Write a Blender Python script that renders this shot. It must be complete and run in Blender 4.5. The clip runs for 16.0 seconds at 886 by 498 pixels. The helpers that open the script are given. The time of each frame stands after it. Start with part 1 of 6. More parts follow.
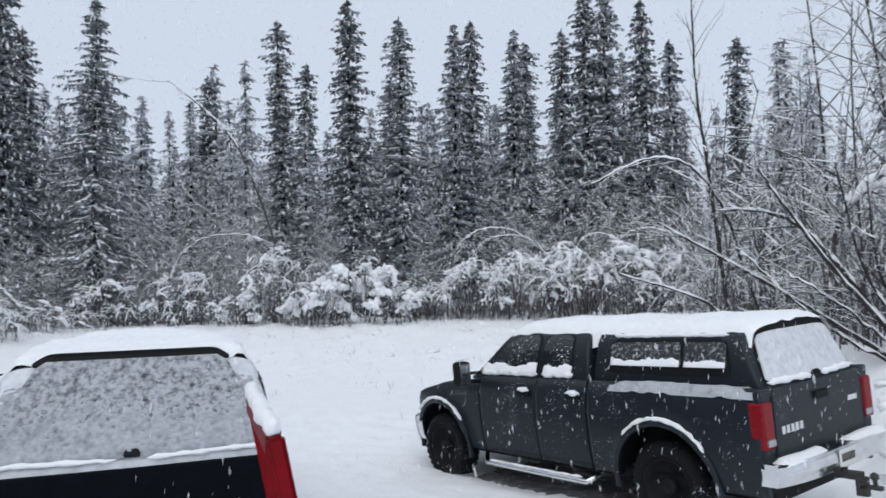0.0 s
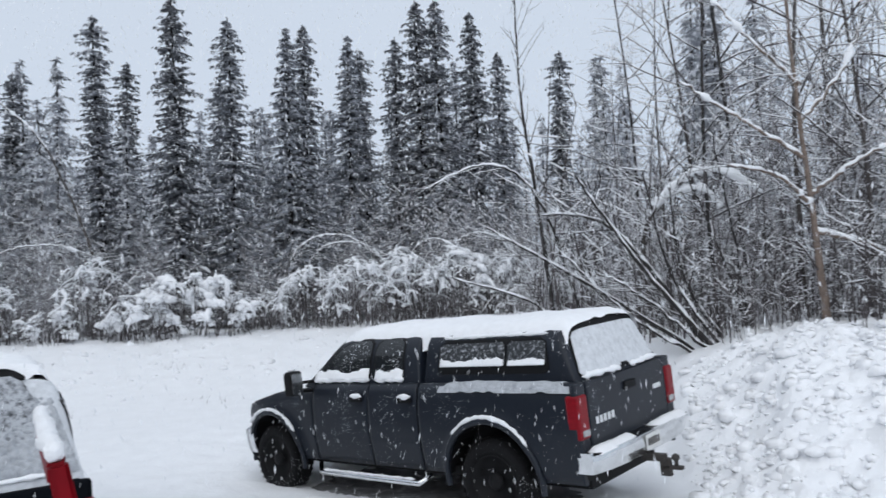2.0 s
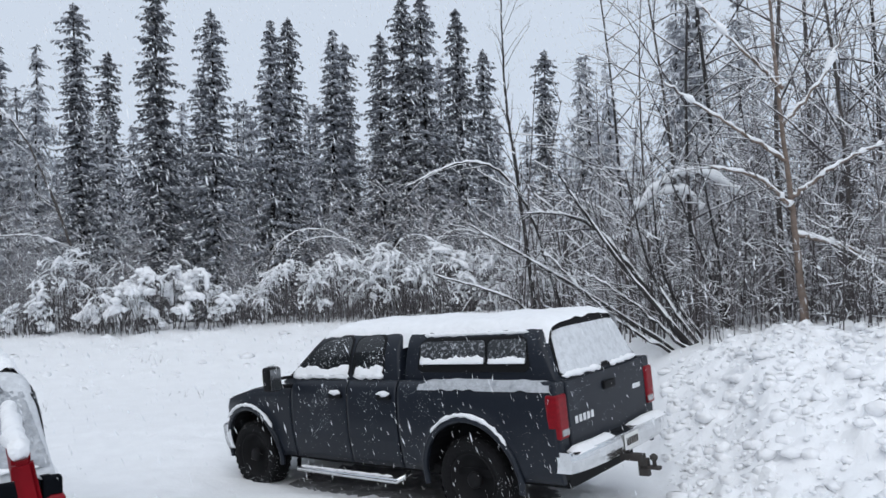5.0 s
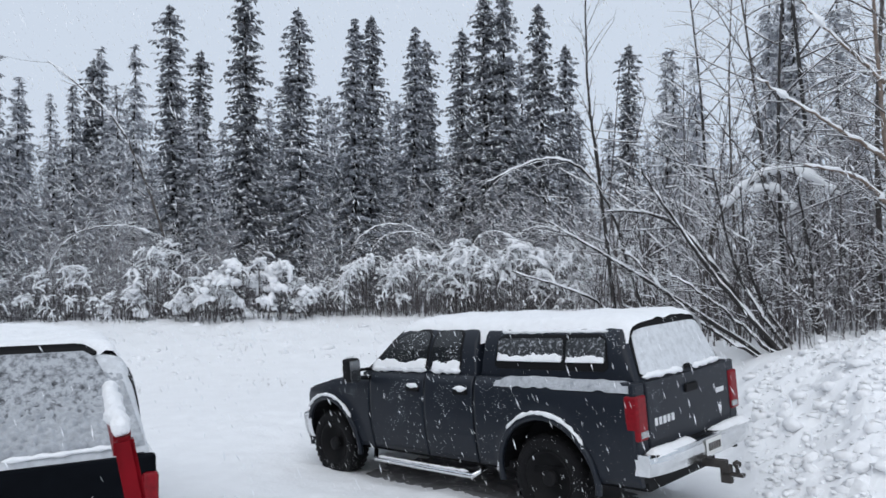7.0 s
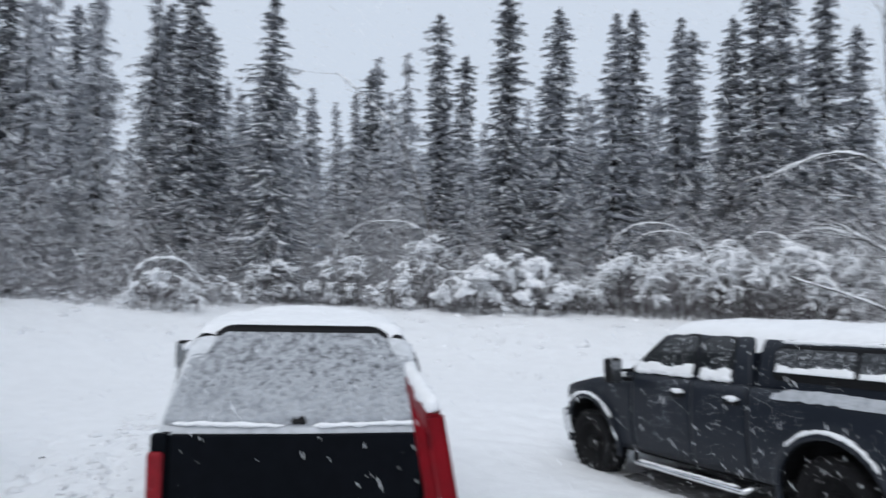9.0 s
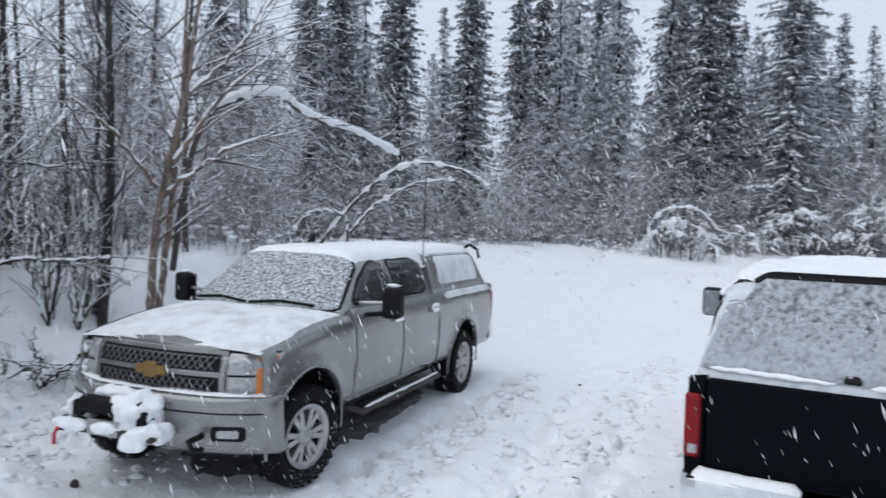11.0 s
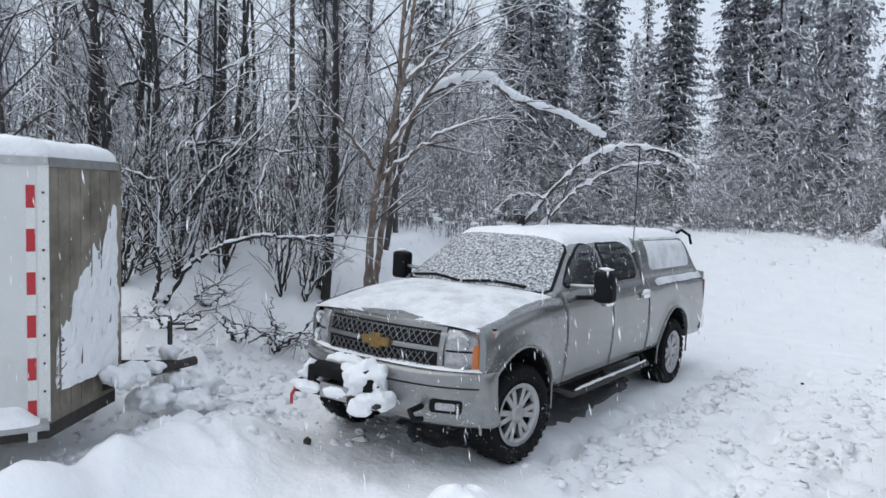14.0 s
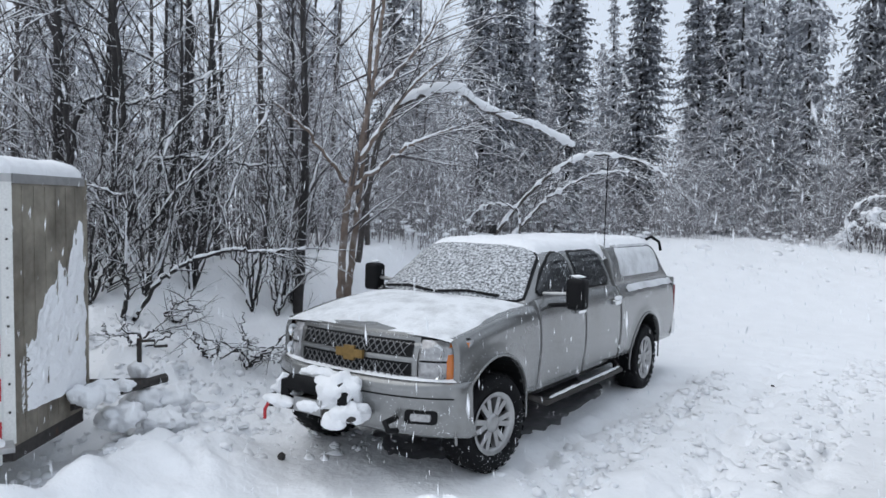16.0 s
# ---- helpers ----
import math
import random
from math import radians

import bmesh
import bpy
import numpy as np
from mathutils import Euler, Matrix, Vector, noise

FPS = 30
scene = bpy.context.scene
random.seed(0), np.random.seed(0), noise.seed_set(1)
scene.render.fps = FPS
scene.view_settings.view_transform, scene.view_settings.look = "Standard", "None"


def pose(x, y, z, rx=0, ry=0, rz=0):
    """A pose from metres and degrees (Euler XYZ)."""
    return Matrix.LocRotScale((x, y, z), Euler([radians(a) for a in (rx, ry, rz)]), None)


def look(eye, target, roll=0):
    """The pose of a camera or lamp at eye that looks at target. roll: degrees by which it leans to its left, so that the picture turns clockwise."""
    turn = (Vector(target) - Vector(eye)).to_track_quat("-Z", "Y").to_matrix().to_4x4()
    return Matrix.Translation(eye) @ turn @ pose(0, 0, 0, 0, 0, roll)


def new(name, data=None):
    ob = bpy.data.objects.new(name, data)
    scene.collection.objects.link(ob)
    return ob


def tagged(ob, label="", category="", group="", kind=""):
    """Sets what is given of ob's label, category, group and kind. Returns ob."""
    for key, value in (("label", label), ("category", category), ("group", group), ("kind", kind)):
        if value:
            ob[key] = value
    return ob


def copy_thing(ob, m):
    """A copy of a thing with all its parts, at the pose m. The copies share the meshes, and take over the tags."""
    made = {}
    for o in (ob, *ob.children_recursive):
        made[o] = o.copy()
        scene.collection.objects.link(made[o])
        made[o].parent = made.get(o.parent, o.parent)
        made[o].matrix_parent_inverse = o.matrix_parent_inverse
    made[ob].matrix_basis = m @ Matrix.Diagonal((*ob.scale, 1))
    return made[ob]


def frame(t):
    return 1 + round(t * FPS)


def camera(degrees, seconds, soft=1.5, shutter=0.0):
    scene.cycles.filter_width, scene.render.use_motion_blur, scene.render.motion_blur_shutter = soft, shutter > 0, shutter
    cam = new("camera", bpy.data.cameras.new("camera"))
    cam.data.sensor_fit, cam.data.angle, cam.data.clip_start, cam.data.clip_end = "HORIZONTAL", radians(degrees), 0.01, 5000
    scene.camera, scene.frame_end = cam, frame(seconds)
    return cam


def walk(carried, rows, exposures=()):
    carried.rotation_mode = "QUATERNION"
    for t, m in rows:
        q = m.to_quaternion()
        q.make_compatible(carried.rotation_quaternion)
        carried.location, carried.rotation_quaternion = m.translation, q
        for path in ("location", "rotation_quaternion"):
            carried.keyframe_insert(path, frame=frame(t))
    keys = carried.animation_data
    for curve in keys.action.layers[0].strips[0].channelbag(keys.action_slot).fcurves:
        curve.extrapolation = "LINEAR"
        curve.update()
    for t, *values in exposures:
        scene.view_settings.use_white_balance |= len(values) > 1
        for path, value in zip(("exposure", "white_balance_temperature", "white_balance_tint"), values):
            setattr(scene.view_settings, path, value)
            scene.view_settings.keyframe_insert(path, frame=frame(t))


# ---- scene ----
cam = camera(61.06, 16.0, shutter=0.5)
# seconds, x, y, z, yaw, pitch, roll
PATH = [
    (0.0, 0.000, 0.000, 2.445, -0.00, 2.62, 1.22),
    (0.5, 0.017, -0.005, 2.447, -2.93, 2.88, 1.38),
    (1.0, 0.043, -0.016, 2.447, -5.54, 3.03, 1.59),
    (1.5, 0.079, -0.018, 2.440, -8.45, 2.88, 2.17),
    (2.0, 0.120, -0.013, 2.438, -12.08, 2.68, 2.81),
    (2.5, 0.157, -0.003, 2.438, -14.86, 2.79, 2.74),
    (3.0, 0.176, -0.003, 2.443, -16.10, 2.86, 2.62),
    (5.5, 0.124, 0.030, 2.445, -12.13, 2.28, 1.67),
    (6.0, 0.117, 0.021, 2.446, -10.68, 2.34, 1.38),
    (6.5, 0.117, 0.008, 2.445, -9.23, 2.33, 1.06),
    (7.0, 0.121, 0.009, 2.440, -7.54, 2.22, 0.70),
    (7.5, 0.113, 0.005, 2.432, -5.36, 2.01, 0.35),
    (8.0, 0.065, -0.011, 2.430, -2.59, 1.69, 0.05),
    (8.5, 0.029, -0.035, 2.438, 2.74, 1.86, -0.32),
    (9.0, -0.029, -0.058, 2.436, 11.43, 1.92, -1.46),
    (9.5, -0.083, -0.072, 2.416, 23.00, 0.78, -2.24),
    (10.0, -0.142, -0.049, 2.391, 34.00, -0.97, -2.25),
    (12.5, -0.272, -0.177, 2.372, 58.20, -3.37, -1.22),
    (13.0, -0.288, -0.214, 2.359, 59.67, -3.70, -1.46),
    (13.5, -0.300, -0.232, 2.361, 62.07, -4.09, -1.58),
    (14.0, -0.321, -0.240, 2.348, 63.54, -4.39, -1.80),
    (14.5, -0.331, -0.229, 2.338, 64.24, -4.47, -1.96),
    (15.0, -0.337, -0.225, 2.348, 63.97, -4.36, -1.82),
    (15.5, -0.325, -0.222, 2.348, 62.88, -3.99, -1.43),
    (16.0, -0.319, -0.234, 2.332, 61.39, -3.43, -0.83),
]
walk(cam, [(t, pose(x, y, z, 90 + pitch, roll, yaw)) for t, x, y, z, yaw, pitch, roll in PATH], [(0.0, 0.0), (9.0, 0.0), (12.5, 0.15), (16.0, 0.15)])

# ---- sky and light: bright overcast, snow falling ----
world = bpy.data.worlds.new("world")
scene.world = world
world.use_nodes = True
wn, wl = world.node_tree.nodes, world.node_tree.links
wn.clear()
sky = wn.new("ShaderNodeTexSky")
sky.sky_type, sky.sun_disc = "NISHITA", False
sky.sun_elevation, sky.sun_rotation = radians(28), radians(200)
cloud = wn.new("ShaderNodeMix")
cloud.data_type = "RGBA"
cloud.inputs["Factor"].default_value = 0.97
cloud.inputs[7].default_value = (5.98, 6.75, 7.88, 1)
back, wout = wn.new("ShaderNodeBackground"), wn.new("ShaderNodeOutputWorld")
back.inputs["Strength"].default_value = 0.105
wl.new(sky.outputs[0], cloud.inputs[6])
wl.new(cloud.outputs[2], back.inputs["Color"])
wl.new(back.outputs[0], wout.inputs[0])
sun = new("sun", bpy.data.lights.new("sun", "SUN"))
sun.data.energy, sun.data.angle, sun.data.color = 1.1, radians(75), (1, 0.99, 0.97)
sun.matrix_world = look((0, 0, 0), (0.32, 0.8, -1.1))
scene.view_settings.exposure = 0.0

# ---- materials ----
def material(name, colour, rough=0.6, metal=0.0, grain=0.0, size=20.0, second=None, patch=3.0, bump=0.0, bump_size=60.0, coat=0.0, per_object=0.0, spec=0.5, cover=0.5, flecks=0.0, feather=0.08):
    """Principled surface: colour varied by fine grain and by patches of a second colour, with relief."""
    m = bpy.data.materials.new(name)
    m.use_nodes = True
    n, l = m.node_tree.nodes, m.node_tree.links
    b = n["Principled BSDF"]
    b.inputs["Roughness"].default_value, b.inputs["Metallic"].default_value = rough, metal
    b.inputs["Coat Weight"].default_value = coat
    b.inputs["Specular IOR Level"].default_value = spec
    b.inputs["Base Color"].default_value = (*colour, 1)
    tc = n.new("ShaderNodeTexCoord")
    last = None
    if second:
        t = n.new("ShaderNodeTexNoise")
        t.inputs["Scale"].default_value, t.inputs["Detail"].default_value, t.inputs["Roughness"].default_value = patch, 6, 0.65
        l.new(tc.outputs["Object"], t.inputs["Vector"])
        r = n.new("ShaderNodeValToRGB")
        r.color_ramp.elements[0].position, r.color_ramp.elements[1].position = 1 - cover - feather, 1 - cover + feather
        r.color_ramp.elements[0].color, r.color_ramp.elements[1].color = (*colour, 1), (*second, 1)
        l.new(t.outputs["Fac"], r.inputs["Fac"])
        last = r.outputs["Color"]
    if grain:
        t = n.new("ShaderNodeTexNoise")
        t.inputs["Scale"].default_value, t.inputs["Detail"].default_value = size, 4
        l.new(tc.outputs["Object"], t.inputs["Vector"])
        h = n.new("ShaderNodeMapRange")
        h.inputs["From Min"].default_value, h.inputs["From Max"].default_value = 0.25, 0.75
        h.inputs["To Min"].default_value, h.inputs["To Max"].default_value = 1 - grain, 1 + grain
        l.new(t.outputs["Fac"], h.inputs["Value"])
        v = n.new("ShaderNodeHueSaturation")
        v.inputs["Color"].default_value = (*colour, 1)
        if last:
            l.new(last, v.inputs["Color"])
        l.new(h.outputs["Result"], v.inputs["Value"])
        last = v.outputs["Color"]
    if per_object:
        o = n.new("ShaderNodeObjectInfo")
        h = n.new("ShaderNodeMapRange")
        h.inputs["To Min"].default_value, h.inputs["To Max"].default_value = 1 - per_object, 1 + per_object
        l.new(o.outputs["Random"], h.inputs["Value"])
        v = n.new("ShaderNodeHueSaturation")
        v.inputs["Color"].default_value = (*colour, 1)
        if last:
            l.new(last, v.inputs["Color"])
        l.new(h.outputs["Result"], v.inputs["Value"])
        last = v.outputs["Color"]
    if flecks:
        # snow crystals stuck to the surface
        t = n.new("ShaderNodeTexNoise")
        t.inputs["Scale"].default_value, t.inputs["Detail"].default_value = 55, 2
        big = n.new("ShaderNodeTexNoise")
        big.inputs["Scale"].default_value = 2.5
        l.new(tc.outputs["Object"], t.inputs["Vector"])
        l.new(tc.outputs["Object"], big.inputs["Vector"])
        add = n.new("ShaderNodeMath")
        add.operation = "MULTIPLY_ADD"
        add.inputs[1].default_value = 0.35
        l.new(big.outputs["Fac"], add.inputs[0])
        l.new(t.outputs["Fac"], add.inputs[2])
        h = n.new("ShaderNodeMapRange")
        h.inputs["From Min"].default_value, h.inputs["From Max"].default_value = 0.9 - flecks, 0.95 - flecks
        l.new(add.outputs[0], h.inputs["Value"])
        x = n.new("ShaderNodeMix")
        x.data_type = "RGBA"
        x.inputs[6].default_value, x.inputs[7].default_value = (*colour, 1), (0.75, 0.77, 0.8, 1)
        l.new(h.outputs["Result"], x.inputs["Factor"])
        if last:
            l.new(last, x.inputs[6])
        last = x.outputs[2]
    if last:
        l.new(last, b.inputs["Base Color"])
    if bump:
        t = n.new("ShaderNodeTexNoise")
        t.inputs["Scale"].default_value, t.inputs["Detail"].default_value = bump_size, 5
        l.new(tc.outputs["Object"], t.inputs["Vector"])
        u = n.new("ShaderNodeBump")
        u.inputs["Strength"].default_value, u.inputs["Distance"].default_value = bump, 0.02
        l.new(t.outputs["Fac"], u.inputs["Height"])
        l.new(u.outputs["Normal"], b.inputs["Normal"])
    return m

SNOW = (0.88, 0.89, 0.91)
M_SNOW = material("snow", SNOW, 0.7, bump=0.7, bump_size=14, grain=0.03, size=3)
M_SNOW_CAR = material("settled_snow", SNOW, 0.7, bump=0.6, bump_size=45, grain=0.04, size=12)
M_SNOW_TREE = material("tree_snow", (0.87, 0.885, 0.91), 0.8)
# falling-snow haze is put into both needle colours, most into the far one
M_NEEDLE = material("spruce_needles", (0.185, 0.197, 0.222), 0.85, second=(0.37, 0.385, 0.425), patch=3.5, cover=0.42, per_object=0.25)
M_FAR = material("spruce_far_hazed", (0.4, 0.415, 0.45), 0.9, second=(0.64, 0.66, 0.7), patch=2.8, cover=0.42, per_object=0.2)
# sapling colour is lifted to carry the haze of the falling snow
M_SAPLING = material("sapling_twig_hazed", (0.35, 0.338, 0.352), 0.9, per_object=0.2)
# slush darkened by painting the shade beneath the pickups into its colour
M_SHADED_SLUSH = material("shaded_slush", (0.15, 0.15, 0.157), 0.6, grain=0.3, size=6, second=(0.4, 0.41, 0.43), patch=3.0, cover=0.36, bump=0.6, bump_size=9)
M_PLASTER = material("plastered_snow", (0.89, 0.9, 0.92), 0.8, second=(0.2, 0.17, 0.13), patch=5, cover=0.27, feather=0.1, bump=1.0, bump_size=26)
M_BARK = material("bark_grey", (0.075, 0.066, 0.062), 0.9, grain=0.4, size=18, second=(0.14, 0.13, 0.125), patch=6, cover=0.35)
M_BARK_DARK = material("bark_dark", (0.032, 0.029, 0.029), 0.9, grain=0.4, size=14, bump=0.8, bump_size=25)
M_BIRCH = material("bark_birch", (0.17, 0.128, 0.105), 0.8, grain=0.3, size=9, second=(0.26, 0.235, 0.22), patch=5, cover=0.4, bump=0.5, bump_size=30)
# paler than near twigs: haze over the wood is painted into this colour
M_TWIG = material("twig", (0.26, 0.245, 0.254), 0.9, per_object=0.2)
M_DUST = material("snow_dusted_silver", (0.38, 0.385, 0.39), 0.6, second=(0.8, 0.815, 0.835), patch=3.5, cover=0.64, feather=0.2, bump=0.5, bump_size=40, grain=0.06, size=60)
M_PANE_SNOW = material("thin_snow_on_glass", (0.42, 0.44, 0.47), 0.75, second=(0.22, 0.235, 0.26), patch=9, cover=0.36, feather=0.15, grain=0.16, size=25, bump=0.6, bump_size=40)
# twigs close by, without the haze tint
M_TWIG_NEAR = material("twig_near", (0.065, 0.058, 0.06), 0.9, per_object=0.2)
M_MIRROR = material("snow_spotted_mirror", (0.2, 0.21, 0.22), 0.15, 0.9, second=(0.5, 0.52, 0.54), patch=20, cover=0.35, feather=0.12)
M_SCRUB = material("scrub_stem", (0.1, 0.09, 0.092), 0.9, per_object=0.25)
M_GREY = material("paint_dark_grey", (0.009, 0.0125, 0.02), 0.45, 0.05, grain=0.12, size=30, coat=0.12, second=(0.018, 0.023, 0.033), patch=2.5, cover=0.35, flecks=0.004, spec=0.28)
M_SILVER = material("paint_silver", (0.255, 0.257, 0.255), 0.27, 0.6, grain=0.08, size=14, coat=0.5, second=(0.2, 0.196, 0.188), patch=2.0, cover=0.4, flecks=0.02)
M_BLACKP = material("paint_black", (0.004, 0.005, 0.007), 0.6, 0.0, grain=0.2, size=10, spec=0.03)
M_GLASS = material("tinted_glass", (0.012, 0.014, 0.016), 0.08, 0.0, grain=0.2, size=6, flecks=0.06)
M_RUBBER = material("rubber", (0.008, 0.008, 0.009), 0.9, grain=0.3, size=50, bump=0.5, bump_size=80, spec=0.2, flecks=0.02)
M_TRIM = material("black_plastic", (0.006, 0.006, 0.007), 0.65, grain=0.2, size=40, spec=0.2)
M_GRILLE = material("grille_grey", (0.16, 0.16, 0.165), 0.45, 0.5, grain=0.2, size=40)
M_CHROME = material("chrome", (0.72, 0.73, 0.74), 0.16, 1.0, grain=0.08, size=12)
M_ALLOY = material("alloy", (0.42, 0.42, 0.42), 0.4, 0.8, grain=0.15, size=12)
M_TAIL = material("tail_lamp_red", (0.2, 0.003, 0.009), 0.35, grain=0.25, size=30, spec=0.25)
M_LAMPW = material("lamp_clear", (0.34, 0.34, 0.345), 0.12, 0.3, grain=0.3, size=30, coat=0.8)
M_AMBER = material("lamp_amber", (0.55, 0.15, 0.02), 0.25, coat=0.5)
M_GOLD = material("emblem_gold", (0.24, 0.15, 0.05), 0.45, 0.4, grain=0.2, size=30)
M_CARGO = material("trailer_white", (0.62, 0.63, 0.62), 0.45, 0.1, grain=0.05, size=3, second=(0.54, 0.54, 0.51), patch=1.2, cover=0.4)
M_STEEL = material("rusty_steel", (0.05, 0.045, 0.042), 0.7, 0.3, grain=0.3, size=20, second=(0.1, 0.05, 0.03), patch=6, cover=0.3)
M_SCUFF = material("snow_crust_on_glass", (0.05, 0.055, 0.06), 0.75, second=(0.72, 0.74, 0.77), patch=38, cover=0.5, feather=0.12, bump=0.9, bump_size=38)
M_STREAK = material("streaked_snow_on_glass", (0.02, 0.023, 0.027), 0.3, second=(0.5, 0.52, 0.55), patch=30, cover=0.4, bump=0.6, bump_size=30)
M_SCUFF2 = material("thick_snow_on_glass", (0.42, 0.435, 0.455), 0.75, second=(0.66, 0.68, 0.71), patch=15, cover=0.62, feather=0.2, bump=1.0, bump_size=13)
M_SCUFF3 = material("rough_snow_on_glass", (0.05, 0.054, 0.062), 0.75, second=(0.42, 0.44, 0.47), patch=24, cover=0.55, feather=0.13, bump=1.0, bump_size=27)
M_PLASTIC_RED = material("red_paint_worn", (0.17, 0.001, 0.006), 0.45, grain=0.2, size=10, spec=0.12)
M_TAPE_R = material("reflective_red", (0.45, 0.02, 0.03), 0.4, grain=0.15, size=60)
M_TAPE_W = material("reflective_white", (0.68, 0.68, 0.66), 0.4, grain=0.1, size=60)
M_DIRT = material("trailer_front_grime", (0.27, 0.245, 0.2), 0.7, grain=0.25, size=4, second=(0.1, 0.085, 0.065), patch=2.2, cover=0.5, feather=0.16)

# ---- mesh helpers ----
class Geo:
    """Gathers vertices and faces for one mesh."""
    def __init__(self):
        self.v, self.f = [], []

    def tube(self, pts, radii, sides=4):
        base = len(self.v)
        up = Vector((0.3, 0.2, 1)).normalized()
        n = len(pts)
        for i, p in enumerate(pts):
            d = (pts[min(i + 1, n - 1)] - pts[max(i - 1, 0)])
            d = d.normalized() if d.length > 1e-6 else Vector((0, 0, 1))
            a = d.cross(up)
            a = a.normalized() if a.length > 0.05 else d.cross(Vector((1, 0, 0))).normalized()
            b = d.cross(a)
            for k in range(sides):
                w = 2 * math.pi * k / sides
                self.v.append(p + (a * math.cos(w) + b * math.sin(w)) * radii[i])
        for i in range(n - 1):
            for k in range(sides):
                q, k2 = base + i * sides, (k + 1) % sides
                self.f.append((q + k, q + k2, q + sides + k2, q + sides + k))

    def tri(self, a, b, c):
        i = len(self.v)
        self.v += [a, b, c]
        self.f.append((i, i + 1, i + 2))

    def quad(self, a, b, c, d):
        i = len(self.v)
        self.v += [a, b, c, d]
        self.f.append((i, i + 1, i + 2, i + 3))

    def blob(self, c, rx, ry, rz, rng, rings=3, seg=6, rough=0.25):
        base = len(self.v)
        for i in range(rings + 1):
            th = math.pi * i / rings
            for k in range(seg):
                ph = 2 * math.pi * k / seg
                s = 1 + rng.uniform(-rough, rough)
                self.v.append(c + Vector((rx * s * math.sin(th) * math.cos(ph), ry * s * math.sin(th) * math.sin(ph), rz * s * math.cos(th))))
        for i in range(rings):
            for k in range(seg):
                k2 = (k + 1) % seg
                q = base + i * seg
                self.f.append((q + k, q + seg + k, q + seg + k2, q + k2))

    def mesh(self, name, mat, smooth=False):
        me = bpy.data.meshes.new(name)
        me.from_pydata([tuple(p) for p in self.v], [], self.f)
        me.materials.append(mat)
        if smooth:
            me.polygons.foreach_set("use_smooth", [True] * len(me.polygons))
        me.update()
        return me


def part(name, source, mat, parent=None, label="", smooth=False, at=None):
    """One mesh object from a Geo, a bmesh or a mesh, under a thing or a part."""
    if isinstance(source, Geo):
        me = source.mesh(name, mat, smooth)
    elif isinstance(source, bpy.types.Mesh):
        me = source
    else:
        me = bpy.data.meshes.new(name)
        source.to_mesh(me)
        source.free()
        me.materials.append(mat)
        if smooth:
            me.polygons.foreach_set("use_smooth", [True] * len(me.polygons))
    ob = new(name, me)
    if parent:
        ob.parent = parent
    if at is not None:
        ob.matrix_basis = at
    if label:
        ob["label"] = label
    return ob


def soft_edges(ob, width=0.01, segments=2, angle=35):
    m = ob.modifiers.new("bevel", "BEVEL")
    m.width, m.segments, m.limit_method, m.angle_limit = width, segments, "ANGLE", radians(angle)
    return ob


def box_bm(x0, x1, y0, y1, z0, z1):
    bm = bmesh.new()
    bmesh.ops.create_cube(bm, size=1)
    for v in bm.verts:
        v.co = Vector((x0 + (v.co.x + 0.5) * (x1 - x0), y0 + (v.co.y + 0.5) * (y1 - y0), z0 + (v.co.z + 0.5) * (z1 - z0)))
    return bm


def prism_bm(outline, depth, place):
    """A flat outline (u, v) given a thickness; place maps (u, v, w) to the thing's space, w from 0 to depth."""
    bm = bmesh.new()
    low = [bm.verts.new(place(u, v, 0)) for u, v in outline]
    top = [bm.verts.new(place(u, v, depth)) for u, v in outline]
    n = len(outline)
    bm.faces.new(low[::-1])
    bm.faces.new(top)
    for i in range(n):
        j = (i + 1) % n
        bm.faces.new((low[i], low[j], top[j], top[i]))
    bmesh.ops.recalc_face_normals(bm, faces=bm.faces[:])
    return bm


def rounded(outline, r, steps=4):
    """Rounds the corners of an outline."""
    out, n = [], len(outline)
    for i in range(n):
        a, b, c = (Vector((*outline[k % n], 0)) for k in (i - 1, i, i + 1))
        u, w = (a - b), (c - b)
        q = min(r, u.length * 0.45, w.length * 0.45)
        p, s = b + u.normalized() * q, b + w.normalized() * q
        for k in range(steps + 1):
            t = k / steps
            m = p * (1 - t) ** 2 + b * 2 * t * (1 - t) + s * t * t
            out.append((m.x, m.y))
    return out


def grid_bm(fn, us, vs, thick=0.0, inward=None):
    """A sheet fn(u, v) over the two ranges; with inward, its border is turned in by that vector."""
    bm = bmesh.new()
    g = [[bm.verts.new(fn(u, v)) for v in vs] for u in us]
    for i in range(len(us) - 1):
        for j in range(len(vs) - 1):
            bm.faces.new((g[i][j], g[i + 1][j], g[i + 1][j + 1], g[i][j + 1]))
    if inward is not None:
        edge = [e for e in bm.edges if e.is_boundary]
        made = bmesh.ops.extrude_edge_only(bm, edges=edge)["geom"]
        for v in made:
            if isinstance(v, bmesh.types.BMVert):
                v.co += Vector(inward)
    bmesh.ops.recalc_face_normals(bm, faces=bm.faces[:])
    return bm


def spread(a, b, n):
    return [a + (b - a) * i / (n - 1) for i in range(n)]


def lathe_bm(profile, seg=32):
    """Turns (radius, along) round the y axis."""
    bm = bmesh.new()
    rings = [[bm.verts.new((r * math.cos(2 * math.pi * k / seg), y, r * math.sin(2 * math.pi * k / seg))) for k in range(seg)] for r, y in profile]
    for a, b in zip(rings, rings[1:]):
        for k in range(seg):
            bm.faces.new((a[k], a[(k + 1) % seg], b[(k + 1) % seg], b[k]))
    bmesh.ops.recalc_face_normals(bm, faces=bm.faces[:])
    return bm

